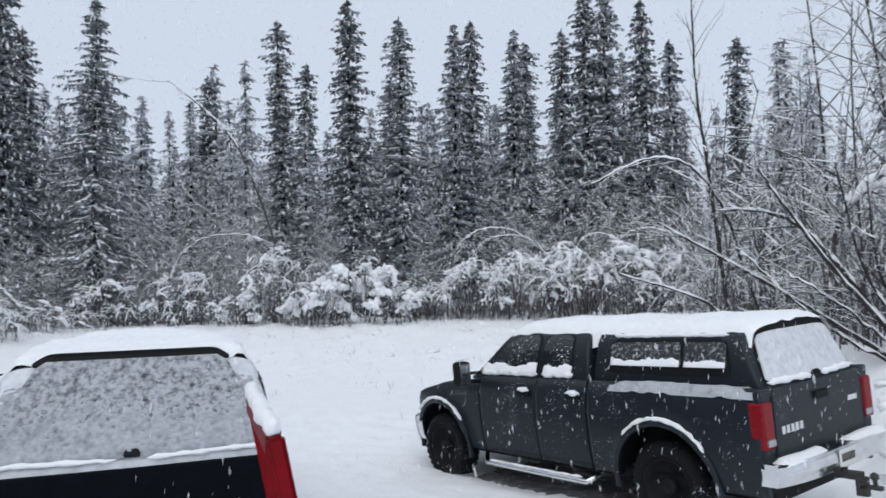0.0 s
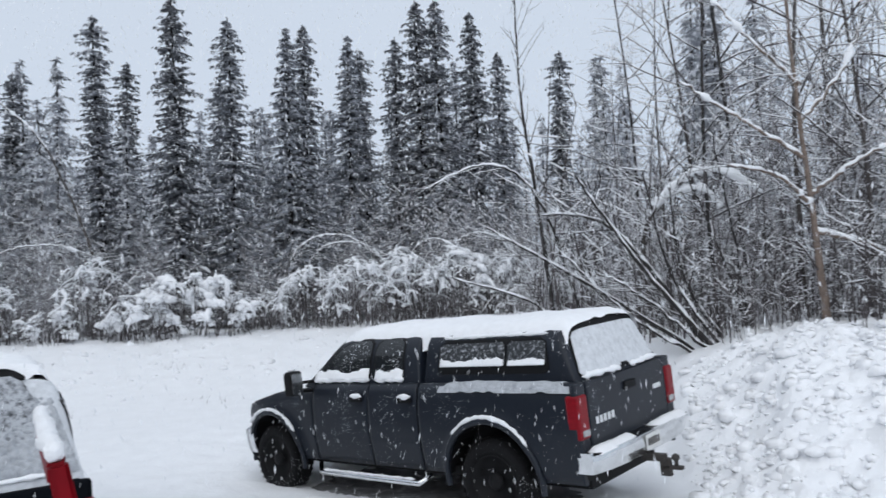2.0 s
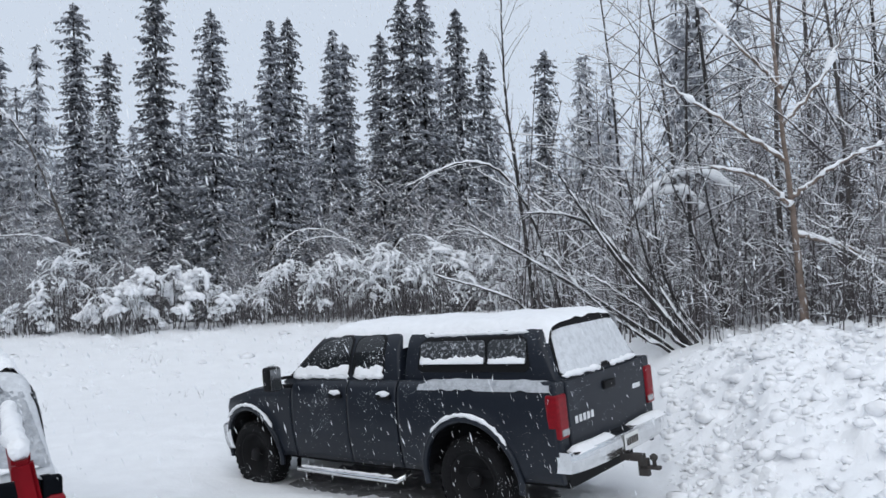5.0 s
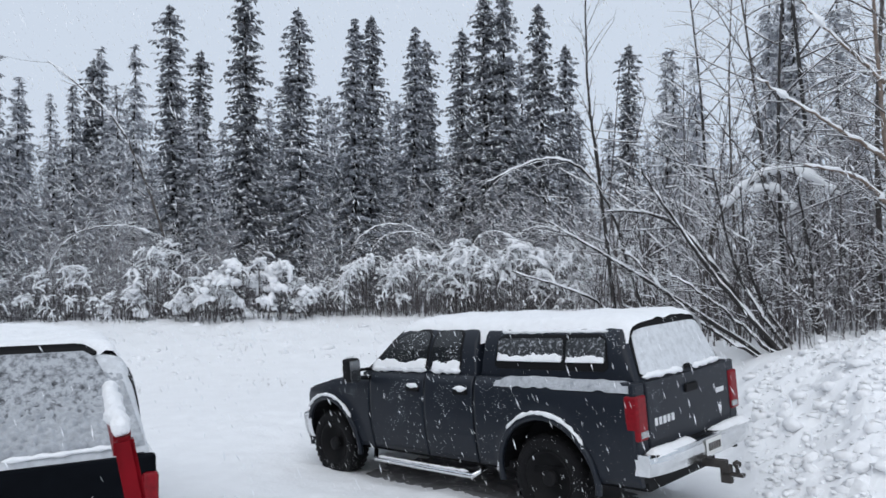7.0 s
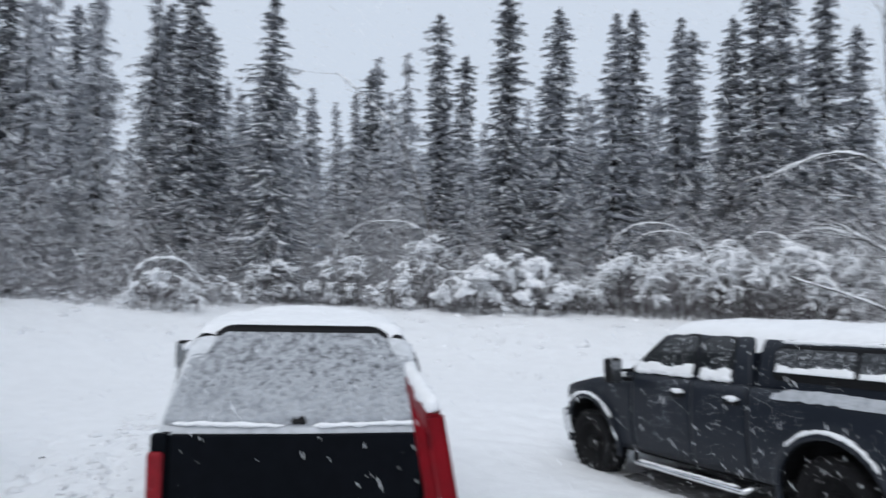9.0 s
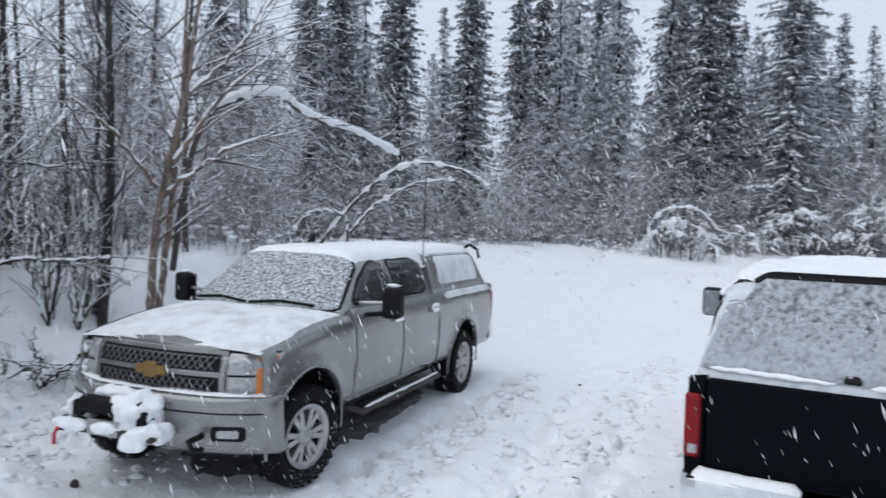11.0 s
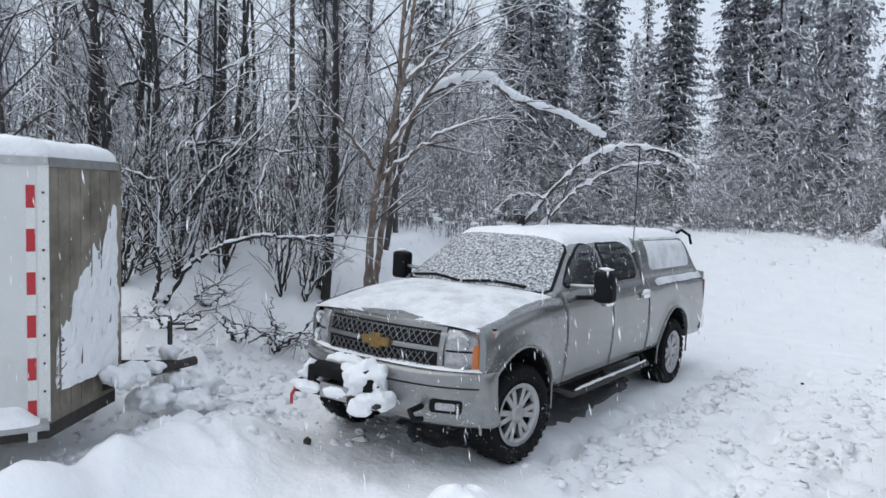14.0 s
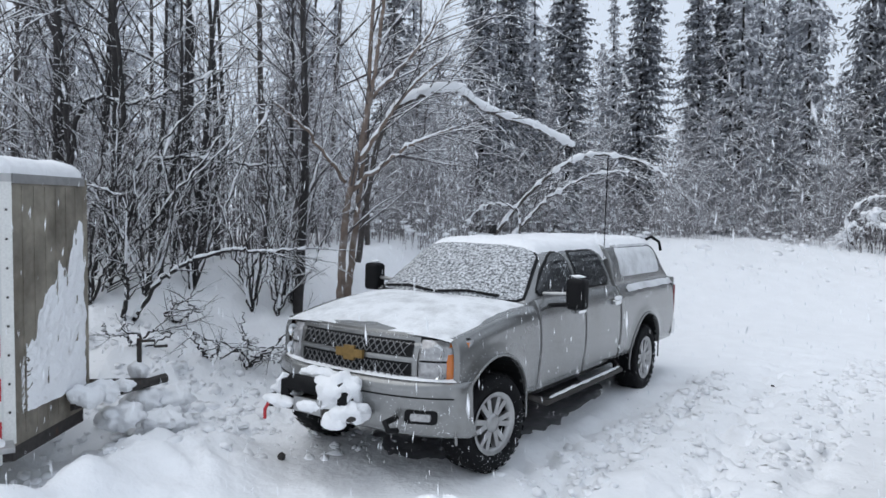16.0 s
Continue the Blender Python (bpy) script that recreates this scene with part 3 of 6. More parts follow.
def laden_bush(seed, width, high, fingers, thick, lean=0.0, stems=60, low=0.35):
    """A bush pressed down by snow: bowed stems under drooping, overlapping fingers of snow."""
    rng = random.Random(seed)
    ob = new("laden_bush")
    g, s = Geo(), Geo()
    for k in range(fingers):
        u = rng.uniform(-1, 1)
        v = rng.uniform(-1, 0.4)
        top = high * math.sqrt(max(0.0, 1 - 0.75 * u * u)) * (1 - rng.random() ** 2 * (1 - low))
        p = Vector((u * width / 2, v * 0.55, top))
        a = math.atan2(v - 0.5, u + lean) + rng.gauss(0, 0.5)
        d = Vector((math.cos(a), math.sin(a) * 0.7, rng.uniform(0.0, 0.35)))
        ln = high * rng.uniform(0.14, 0.42)
        w = thick * (rng.uniform(0.55, 1.3) if rng.random() < 0.5 else rng.uniform(0.3, 0.55)) + 0.01
        pts = [p - d * ln * 0.25 - Vector((0, 0, 0.06))]
        n = 7
        for i in range(n):
            d = (d + Vector((rng.gauss(0, 0.34), rng.gauss(0, 0.34), rng.gauss(-0.12 - 0.04 * i, 0.2)))).normalized()
            pts.append(pts[-1] + d * (ln / n))
        radii = [w * 0.3] + [w * rng.uniform(0.5, 1.5) * (1 - 0.3 * i / n) for i in range(1, n)] + [w * 0.35]
        s.tube([pts[0]] + pts + [pts[-1]], [0.001] + radii + [0.001], 7)
        for i in range(4):
            q = pts[rng.randint(0, n)]
            x = w * rng.uniform(0.5, 1.1)
            s.blob(q + Vector((rng.gauss(0, 0.12), rng.gauss(0, 0.1), rng.gauss(-0.03, 0.08))), x * 1.25, x * 1.1, x * 0.8, rng, 4, 7, 0.28)
        # stem that carries it
        foot = Vector((u * width * 0.3 + rng.gauss(0, 0.15), rng.uniform(-0.2, 0.3), -0.1))
        g.tube([foot, foot.lerp(p, 0.55) + Vector((rng.gauss(0, 0.08), rng.gauss(0, 0.08), 0.25 * high)), p, pts[4] - Vector((0, 0, radii[4]))], [0.013, 0.01, 0.007, 0.004], 3)
        for j in range(13):
            q = pts[rng.randint(1, n - 1)]
            e = q + Vector((rng.gauss(0, 0.22), rng.gauss(0, 0.2), rng.uniform(-0.45, 0.12)))
            g.tube([q, q.lerp(e, 0.5) + Vector((0, 0, 0.04)), e], [0.006, 0.004, 0.002], 3)
            if rng.random() < 0.6:
                x = rng.uniform(0.01, 0.024)
                s.tube([q, q.lerp(e, 0.5) + Vector((0, 0, 0.05)), q.lerp(e, 0.85)], [x, x * rng.uniform(0.7, 1.4), 0.004], 5)
    for k in range(stems):
        p = Vector((rng.uniform(-0.55, 0.55) * width, rng.uniform(-0.5, 0.4), -0.1))
        h = high * rng.uniform(0.3, 0.85)
        b = Vector((rng.gauss(0, 0.12), rng.gauss(0, 0.12), 0)) * h
        g.tube([p, p + b * 0.4 + Vector((0, 0, h * 0.55)), p + b * 1.5 + Vector((0, 0, h))], [0.009, 0.007, 0.003], 3)
    tagged(part("brush", g, M_SCRUB, ob), kind="stuff")
    tagged(part("snow_load", s, M_SNOW_TREE, ob, "drooping lumpy snow", smooth=True), kind="stuff")
    return tagged(ob, "low bush weighed down under drooping clumps of snow", "bush", group="bent bushes along the bank")


def stand(ob, x, y, turn=0.0, size=1.0, sink=0.08, wide=1.0):
    """A pose on the snow, turned and scaled."""
    return Matrix.Translation((x, y, ground_z(x, y) - sink)) @ Matrix.Rotation(radians(turn), 4, "Z") @ Matrix.Diagonal((size * wide, size * wide, size, 1))


def plant(kinds, rng, x, y, tall, base, wide=1.0):
    """Copies one of the kinds, scaled to reach the height tall above its foot."""
    ob = rng.choice(kinds)
    return copy_thing(ob, stand(ob, x, y, rng.uniform(0, 360), tall / base, wide=wide * (base / tall) ** 0.35))


def forest():
    rng = random.Random(11)
    kinds = [spruce(1, 12, 1.35), spruce(2, 12, 1.05, top_club=0.3), spruce(3, 12, 1.5, 0.4), spruce(4, 12, 0.95, top_club=0.6), spruce(5, 12, 1.2, 0.2, top_club=0.2)]
    # spruces in the palest needles, whose colour holds the painted haze
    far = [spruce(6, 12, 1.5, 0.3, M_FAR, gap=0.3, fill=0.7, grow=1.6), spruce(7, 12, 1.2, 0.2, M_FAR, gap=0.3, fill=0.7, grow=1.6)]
    feathered = spruce(8, 12, 1.9, 1.0, gap=0.24)
    # the trees that stand out against the sky: x, y, height of the tip
    skyline = [(-6.1, 29.4, 13.1), (-6.2, 33.4, 12.6), (-3.3, 27.8, 13.4), (-1.4, 28.0, 12.6), (-2.3, 32.9, 11.7), (0.5, 29.0, 12.5), (1.2, 29.2, 13.0), (3.0, 31.9, 13.3),
               (4.1, 33.8, 13.4), (5.0, 30.6, 12.9), (5.8, 29.5, 14.2), (6.6, 29.3, 14.2), (8.4, 29.9, 13.7), (9.8, 31.6, 12.6)]
    skyline_left = [(-17.0, 19.7, 10.5), (-16.0, 21.7, 11.2), (-15.3, 23.4, 12.6), (-13.6, 23.3, 12.8), (-21.6, 12.8, 10.4), (-22.7, 14.7, 10.9), (-24.9, 16.9, 11.1), (-20.1, 15.0, 10.6),
                    (-19.2, 17.6, 11.8), (-20.1, 21.0, 12.0), (-18.0, 20.2, 11.8), (-19.9, 11.8, 10.6), (-22.0, 14.2, 10.4), (-17.7, 13.3, 10.4)]
    skyline_more = [(-18.6, 16.8, 10.2), (-17.9, 18.9, 10.4), (-11.9, 26.0, 10.3), (-9.2, 27.5, 9.4), (-23.5, 10.5, 10.8), (-14.6, 26.3, 12.0), (-17.6, 23.6, 12.2), (-16.9, 25.9, 11.8), (-15.9, 24.8, 12.4), (-18.6, 22.4, 12.2), (-19.6, 25.0, 12.6), (-17.8, 27.5, 12.8), (-14.9, 25.4, 11.6), (-13.0, 28.2, 10.4), (-8.0, 30.5, 10.0)]
    for x, y, top in skyline:
        plant(kinds, rng, x, y, top - ground_z(x, y), 12, 1.2)
    for x, y, top in skyline_left + skyline_more:
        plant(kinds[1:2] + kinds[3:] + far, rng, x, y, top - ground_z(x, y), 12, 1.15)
    plant([feathered], rng, -11.3, 24.5, 11.0, 12)
    behind = [(-11.4, 38.3, 13.9), (-12.1, 38.1, 13.4), (-10.0, 38.7, 14.2), (-15.2, 42.3, 12.5), (-16.6, 41.8, 12.3), (-0.8, 42.0, 12.6), (2.8, 39.9, 11.9), (8.7, 35.0, 13.1), (13.2, 33.5, 13.4),
              (16.5, 36.5, 14.0), (17.0, 36.3, 14.0), (19.9, 39.3, 12.4), (21.4, 45.3, 12.6), (23.9, 44.0, 11.7), (16.6, 45.1, 12.7), (19.8, 46.0, 11.5), (-18.9, 35.2, 12.0), (-19.0, 37.4, 12.1), (-30.7, 25.8, 10.7)]
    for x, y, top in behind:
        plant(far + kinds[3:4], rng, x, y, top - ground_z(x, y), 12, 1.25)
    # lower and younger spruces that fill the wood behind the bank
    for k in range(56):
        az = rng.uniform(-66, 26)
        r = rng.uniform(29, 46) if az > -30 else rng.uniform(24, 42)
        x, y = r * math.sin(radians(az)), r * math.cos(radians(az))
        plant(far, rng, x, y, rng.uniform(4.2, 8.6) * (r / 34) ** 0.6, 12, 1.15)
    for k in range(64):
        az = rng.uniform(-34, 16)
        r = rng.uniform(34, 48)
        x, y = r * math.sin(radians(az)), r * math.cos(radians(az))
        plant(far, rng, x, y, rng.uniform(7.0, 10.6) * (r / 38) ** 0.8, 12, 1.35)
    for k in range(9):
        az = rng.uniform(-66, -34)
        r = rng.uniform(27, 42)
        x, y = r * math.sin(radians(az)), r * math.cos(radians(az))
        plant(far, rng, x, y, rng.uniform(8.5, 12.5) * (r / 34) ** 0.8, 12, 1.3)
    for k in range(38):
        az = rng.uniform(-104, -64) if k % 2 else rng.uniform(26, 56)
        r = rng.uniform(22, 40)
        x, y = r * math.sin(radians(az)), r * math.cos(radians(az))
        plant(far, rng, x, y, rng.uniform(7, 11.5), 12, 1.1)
    for ob in kinds + far + [feathered]:
        x, y = rng.uniform(-14, 14), rng.uniform(40, 46)
        ob.matrix_basis = stand(ob, x, y, 0, 0.75)


def undergrowth():
    rng = random.Random(5)
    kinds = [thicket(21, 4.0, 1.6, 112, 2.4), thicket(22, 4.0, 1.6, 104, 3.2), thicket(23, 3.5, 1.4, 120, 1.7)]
    placed = 0
    for row, (back, size) in enumerate(((0.0, 0.8), (1.5, 1.25))):
        az = -66.0
        while az < 27:
            r0, r1, zb = bank(az)
            r = r1 + back + rng.uniform(-0.5, 0.6)
            x, y = r * math.sin(radians(az)), r * math.cos(radians(az))
            ob = rng.choice(kinds)
            m = stand(ob, x, y, -az + rng.uniform(-8, 8), size * rng.uniform(0.8, 1.15))
            if placed < 3:
                kinds[placed].matrix_basis = m
            else:
                copy_thing(ob, m)
            placed += 1
            az += math.degrees(3.0 / r) * size
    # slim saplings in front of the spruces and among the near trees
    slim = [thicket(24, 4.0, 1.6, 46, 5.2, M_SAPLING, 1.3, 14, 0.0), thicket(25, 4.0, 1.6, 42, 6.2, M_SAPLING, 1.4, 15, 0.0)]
    first = list(slim)
    for lo, hi, back, size in ((-66, 27, 0.5, 0.9), (-66, 27, 2.2, 1.1), (-66, 25, 4.5, 1.3), (-106, -62, 2.0, 0.9), (-106, -62, 4.2, 1.1), (28, 60, 2.2, 1.0), (26, 60, 4.5, 1.15), (26, 60, 7.0, 1.3)):
        az = lo + rng.uniform(0, 3)
        while az < hi:
            r = bank(az)[1] + back + rng.uniform(-0.5, 0.5)
            x, y = r * math.sin(radians(az)), r * math.cos(radians(az))
            ob = rng.choice(slim)
            m = stand(ob, x, y, -az + rng.uniform(-12, 12), size * rng.uniform(0.75, 1.15))
            if first:
                first.pop().matrix_basis = m
            else:
                copy_thing(ob, m)
            az += math.degrees(3.6 / r) * size
    close = [thicket(26, 4.0, 1.6, 104, 2.6, M_SCRUB, clots=0.0), thicket(27, 4.0, 1.6, 96, 3.2, M_SCRUB, clots=0.0)]
    close_first = list(close)
    # thickets close by: behind the silver pickup and past the ploughed heap
    for lo, hi, back, tall in ((-106, -66, 0.6, 1.0), (-106, -64, 2.6, 1.5), (-108, -60, 6.5, 1.9), (29, 60, 1.3, 1.0), (28, 60, 3.2, 1.6), (25, 60, 6.0, 2.6)):
        az = lo
        while az < hi:
            r = bank(az)[1] + back + rng.uniform(-0.4, 0.4)
            x, y = r * math.sin(radians(az)), r * math.cos(radians(az))
            ob = rng.choice(close)
            if close_first:
                ob = close_first.pop()
                ob.matrix_basis = stand(ob, x, y, -az, tall)
                az += math.degrees((4.3 if lo < 0 else 2.7) / r) * tall ** 0.5
                continue
            copy_thing(ob, stand(ob, x, y, -az + rng.uniform(-15, 15), tall * rng.uniform(0.8, 1.15)))
            az += math.degrees((4.3 if lo < 0 else 2.7) / r) * tall ** 0.5


def bushes():
    rng = random.Random(8)
    kinds = [bent_bush(31, 2.2, 1.6, 22, 1.5), bent_bush(32, 2.4, 2.2, 22, 0.8), bent_bush(33, 1.9, 1.2, 22, 1.0)]
    # azimuth, distance, kind, size
    spots = [(-2.0, 27.6, 0, 0.9), (8.8, 27.0, 1, 1.15), (14.5, 26.0, 1, 1.0), (-13.5, 27.0, 2, 1.0), (-30.0, 24.6, 2, 0.95), (-9.0, 27.5, 1, 0.95),
             (-18.5, 27.4, 2, 0.9), (18.0, 25.2, 2, 1.2), (-57.0, 21.5, 2, 1.1)]
    used = set()
    for az, r, k, size in spots:
        x, y = r * math.sin(radians(az)), r * math.cos(radians(az))
        m = stand(kinds[k], x, y, -az + rng.uniform(-20, 20), size)
        if k in used:
            copy_thing(kinds[k], m)
        else:
            kinds[k].matrix_basis = m
            used.add(k)


def laden_bushes():
    # x, y, seed, width, height, fingers, thickness, lean
    for x, y, seed, width, high, fingers, thick, lean in (
            (-2.7, 25.0, 101, 3.4, 2.1, 30, 0.135, 0.6), (-4.3, 25.0, 102, 1.6, 1.6, 12, 0.1, -0.2), (-6.7, 24.5, 103, 1.1, 1.3, 10, 0.13, 0.0), (-5.6, 25.1, 104, 1.8, 2.6, 26, 0.055, 0.4), (-8.4, 24.4, 105, 2.0, 1.9, 20, 0.045, 0.0),
            (1.0, 25.7, 106, 2.0, 2.3, 26, 0.05, -0.5), (2.6, 25.4, 107, 2.4, 2.4, 34, 0.06, 0.5), (4.2, 25.1, 108, 2.2, 2.5, 34, 0.06, -0.2), (5.9, 24.7, 109, 2.4, 2.6, 34, 0.08, 0.6), (7.6, 24.2, 110, 2.2, 2.2, 26, 0.06, 0.0),
            (9.2, 22.8, 111, 2.2, 2.0, 24, 0.055, 0.3), (-0.6, 25.8, 112, 1.4, 1.5, 12, 0.05, 0.0), (-10.4, 23.2, 113, 1.8, 1.6, 16, 0.05, 0.2), (-12.2, 19.6, 114, 1.8, 1.3, 16, 0.07, 0.3)):
        ob = laden_bush(seed, width, high, fingers, thick, lean)
        ob.matrix_basis = stand(ob, x, y, -math.degrees(math.atan2(x, y)))


def near_trees():
    rng = random.Random(77)
    kinds = [bare_tree(41, 8, 0.034, M_BARK, (0.3, 0.2), 14), bare_tree(42, 8, 0.03, M_BARK, (-0.4, 0.1), 13), bare_tree(43, 8, 0.04, M_BARK_DARK, (0.1, -0.3), 12)]
    used = set()
    spots = [(29, 16.5), (31, 19), (32.5, 15.2), (34, 17.5), (38.5, 16), (40, 18.5), (42, 15), (44, 17.2), (46, 16), (48.5, 18), (52, 16.5), (27, 22),
             (-68, 15.5), (-70.5, 18), (-76, 14), (-79, 16.5), (-81.5, 13.5), (-84, 15.5), (-86.5, 13), (-89, 17), (-92, 14.5), (-95, 13), (-98, 16), (-64.5, 21), (-72, 21)]
    for az, r in spots:
        x, y = r * math.sin(radians(az)), r * math.cos(radians(az))
        k = rng.randint(0, 2)
        m = stand(kinds[k], x, y, rng.uniform(0, 360), rng.uniform(0.85, 1.35))
        if k in used:
            copy_thing(kinds[k], m)
        else:
            kinds[k].matrix_basis = m
            used.add(k)


def limb_path(ends, rng, n=12, jitter=0.02):
    """A smooth curve through the few points that shape a stem."""
    p = [Vector(e) for e in ends]
    out = []
    for i in range(len(p) - 1):
        a, b, c, d = p[max(i - 1, 0)], p[i], p[i + 1], p[min(i + 2, len(p) - 1)]
        for k in range(n):
            t = k / n
            out.append(0.5 * ((2 * b) + (c - a) * t + (2 * a - 5 * b + 4 * c - d) * t * t + (3 * b - a - 3 * c + d) * t ** 3) + Vector((rng.gauss(0, jitter), rng.gauss(0, jitter), rng.gauss(0, jitter))))
    return out + [p[-1]]


def shaped_tree(name, seed, stems, bark, label, twigs=10, twig_len=0.7, load=1.0, depth=1, sides=7, lumps=0.0, category="bare tree", twig_mat=None):
    """A tree or shrub whose main stems follow given curves: each a list of points, with its radius at the foot."""
    rng = random.Random(seed)
    tree = new(name)
    t, s = Geo(), Geo()
    for ends, r in stems:
        g = Geo()
        pts = limb_path(ends, rng, 12, 0.006 if r > 0.03 else 0.014)
        n = len(pts)
        radii = [r * (1 - 0.8 * i / (n - 1)) + 0.003 for i in range(n)]
        g.tube(pts, radii, sides)
        part("stem", g, bark, tree, smooth=True)
        run, rr = [], []
        for i in range(n):
            d = (pts[min(i + 1, n - 1)] - pts[max(i - 1, 0)]).normalized()
            if abs(d.z) < 0.9:
                run.append(pts[i] + Vector((0, 0, radii[i] * 0.8 + 0.006 * load)))
                rr.append((radii[i] * 0.7 + 0.009 * load) * (rng.uniform(0.5, 1.4) if load < 2.5 else rng.uniform(0.8, 1.2)) * (1 - 0.3 * abs(d.z)))
                if lumps and rng.random() < lumps:
                    rr[-1] += rng.uniform(0.03, 0.06) if load > 1.4 else rng.uniform(0.008, 0.018)
        if len(run) > 2:
            s.tube(run, [0.002] + rr[1:-1] + [0.002], 6)
        for k in range(twigs):
            i = rng.randint(n // 5, n - 2)
            d = (pts[i + 1] - pts[i - 1]).normalized()
            side = d.cross(Vector((rng.uniform(-1, 1), rng.uniform(-1, 1), rng.uniform(-1, 1)))).normalized()
            bough(t, s, rng, pts[i], d * 0.8 + side * rng.uniform(0.4, 0.9) + Vector((0, 0, 0.15)), twig_len * rng.uniform(0.5, 1.3), radii[i] * 0.3 + 0.002, depth, 0.12, 0.3, min(0.8, load * 0.6), 3, 4, 0.08)
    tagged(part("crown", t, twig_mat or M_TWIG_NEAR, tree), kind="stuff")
    tagged(part("twig_snow", s, M_SNOW_TREE, tree, "lines of fresh snow", smooth=True), kind="stuff")
    return tagged(tree, label, category, group="bare trees by the yard")


def shaped_trees():
    # willow stems leaning out over the yard behind the dark pickup
    foot = (7.59, 11.85, 0.9)
    shaped_tree("leaning_willow", 51, [([foot, (6.27, 12.14, 2.6), (5.17, 12.21, 4.22)], 0.05), ([(7.5, 11.9, 0.9), (6.29, 12.58, 3.0), (5.6, 12.9, 3.55), (4.88, 13.18, 3.62)], 0.045), ([(7.4, 12.0, 0.9), (5.57, 12.9, 2.32), (3.88, 13.5, 3.45)], 0.045),
                                       ([(7.7, 11.8, 0.9), (6.9, 12.2, 2.4), (6.5, 12.3, 4.3)], 0.035), ([(7.9, 11.9, 0.9), (7.2, 12.3, 2.3), (6.97, 12.22, 3.97)], 0.035), ([(8.2, 11.8, 1.0), (7.9, 12.0, 2.4), (7.3, 12.2, 4.2)], 0.03), ([(7.5, 11.8, 0.9), (6.4, 12.0, 1.9), (5.6, 12.2, 2.5)], 0.03),
                                       ([(7.3, 11.9, 0.9), (6.1, 12.3, 1.7), (5.0, 12.6, 2.9)], 0.03), ([(8.4, 12.2, 1.1), (8.3, 12.4, 3), (8.0, 12.4, 5)], 0.03)],
                M_BARK_DARK, "leaning dark willow stems with snow along them", 13, 1.0, 1.2, 1, 7, 0.08, "willow")
    shaped_tree("arched_stem", 52, [([(5.6, 15.0, 1.4), (5.28, 15.15, 1.96), (3.65, 15.62, 2.57)], 0.035), ([(6.2, 14.6, 1.4), (5.2, 14.2, 4.0), (4.2, 14.2, 4.75), (2.9, 14.4, 4.3)], 0.03)], M_BARK_DARK, "thin bent stem arching under snow", 8, 0.8, 1.3)
    shaped_tree("sapling", 53, [([(6.75, 17.8, 1.3), (6.46, 17.92, 4.67), (6.22, 18.01, 7.24), (6.2, 18.0, 10.2)], 0.055)], M_BARK_DARK, "tall bare sapling with few upturned twigs", 26, 1.1, 0.5, 1)
    # stems bent into arches along the bank
    arch = "stems arched over under thick snow"
    shaped_tree("bent_bush", 71, [([(-8.92, 24.39, 2.12), (-8.71, 24.46, 3.24), (-7.90, 24.74, 4.07), (-6.64, 25.11, 4.20), (-5.32, 25.43, 3.70)], 0.02)], M_BARK, arch, 40, 0.8, 1.5, 1, 5, 0.12, "bush")
    shaped_tree("bent_bush", 72, [([(0.15, 26.01, 1.56), (0.36, 26.01, 3.30), (1.14, 25.99, 4.18), (2.31, 25.92, 4.27), (3.47, 25.79, 3.47)], 0.02), ([(0.73, 26.00, 1.55), (0.94, 26.00, 3.10), (1.72, 25.96, 3.98), (3.08, 25.84, 3.87), (4.04, 25.71, 2.68)], 0.02)], M_BARK, arch, 30, 0.7, 1.6, 1, 5, 0.12, "bush")
    shaped_tree("bent_bush", 73, [([(5.26, 24.99, 1.51), (5.48, 24.94, 3.23), (6.41, 24.72, 4.07), (7.50, 24.42, 3.86), (8.19, 24.20, 2.62)], 0.02), ([(4.51, 25.13, 1.52), (4.35, 25.16, 3.24), (5.11, 25.02, 4.00), (6.22, 24.77, 3.41), (6.75, 24.63, 2.26)], 0.02)], M_BARK, arch, 26, 0.7, 1.8, 1, 5, 0.2, "bush")
    shaped_tree("bent_bush", 76, [([(-12.76, 19.14, 1.37), (-12.91, 19.04, 2.07), (-12.45, 19.33, 2.63), (-11.75, 19.75, 2.62), (-11.26, 20.03, 2.05)], 0.02)], M_BARK, arch, 14, 0.6, 3.0, 1, 6, 0.3, "bush")
    shaped_tree("leaning_sapling", 77, [([(-5.43, 24.38, 3.83), (-5.92, 24.27, 5.41), (-6.63, 24.08, 7.13), (-7.46, 23.83, 8.10), (-8.55, 23.46, 9.04)], 0.04)], M_BARK, "thin sapling leaning over, snow along it", 14, 1.0, 1.6, 1, 6, 0.1)
    # limb weighed down in the trees past the heap
    shaped_tree("laden_limb", 54, [([(7.2, 13.6, 1.2), (7.0, 13.34, 3.2), (7.7, 12.95, 4.2), (8.35, 12.6, 4.25), (8.9, 12.3, 3.8)], 0.04), ([(6.9, 13.7, 1.2), (7.1, 13.3, 3.5), (7.9, 12.9, 4.0), (8.3, 12.7, 3.6)], 0.035)], M_BARK, "limb bowed under a thick bolster of snow", 12, 0.9, 5.0, 1, 7, 0.5)
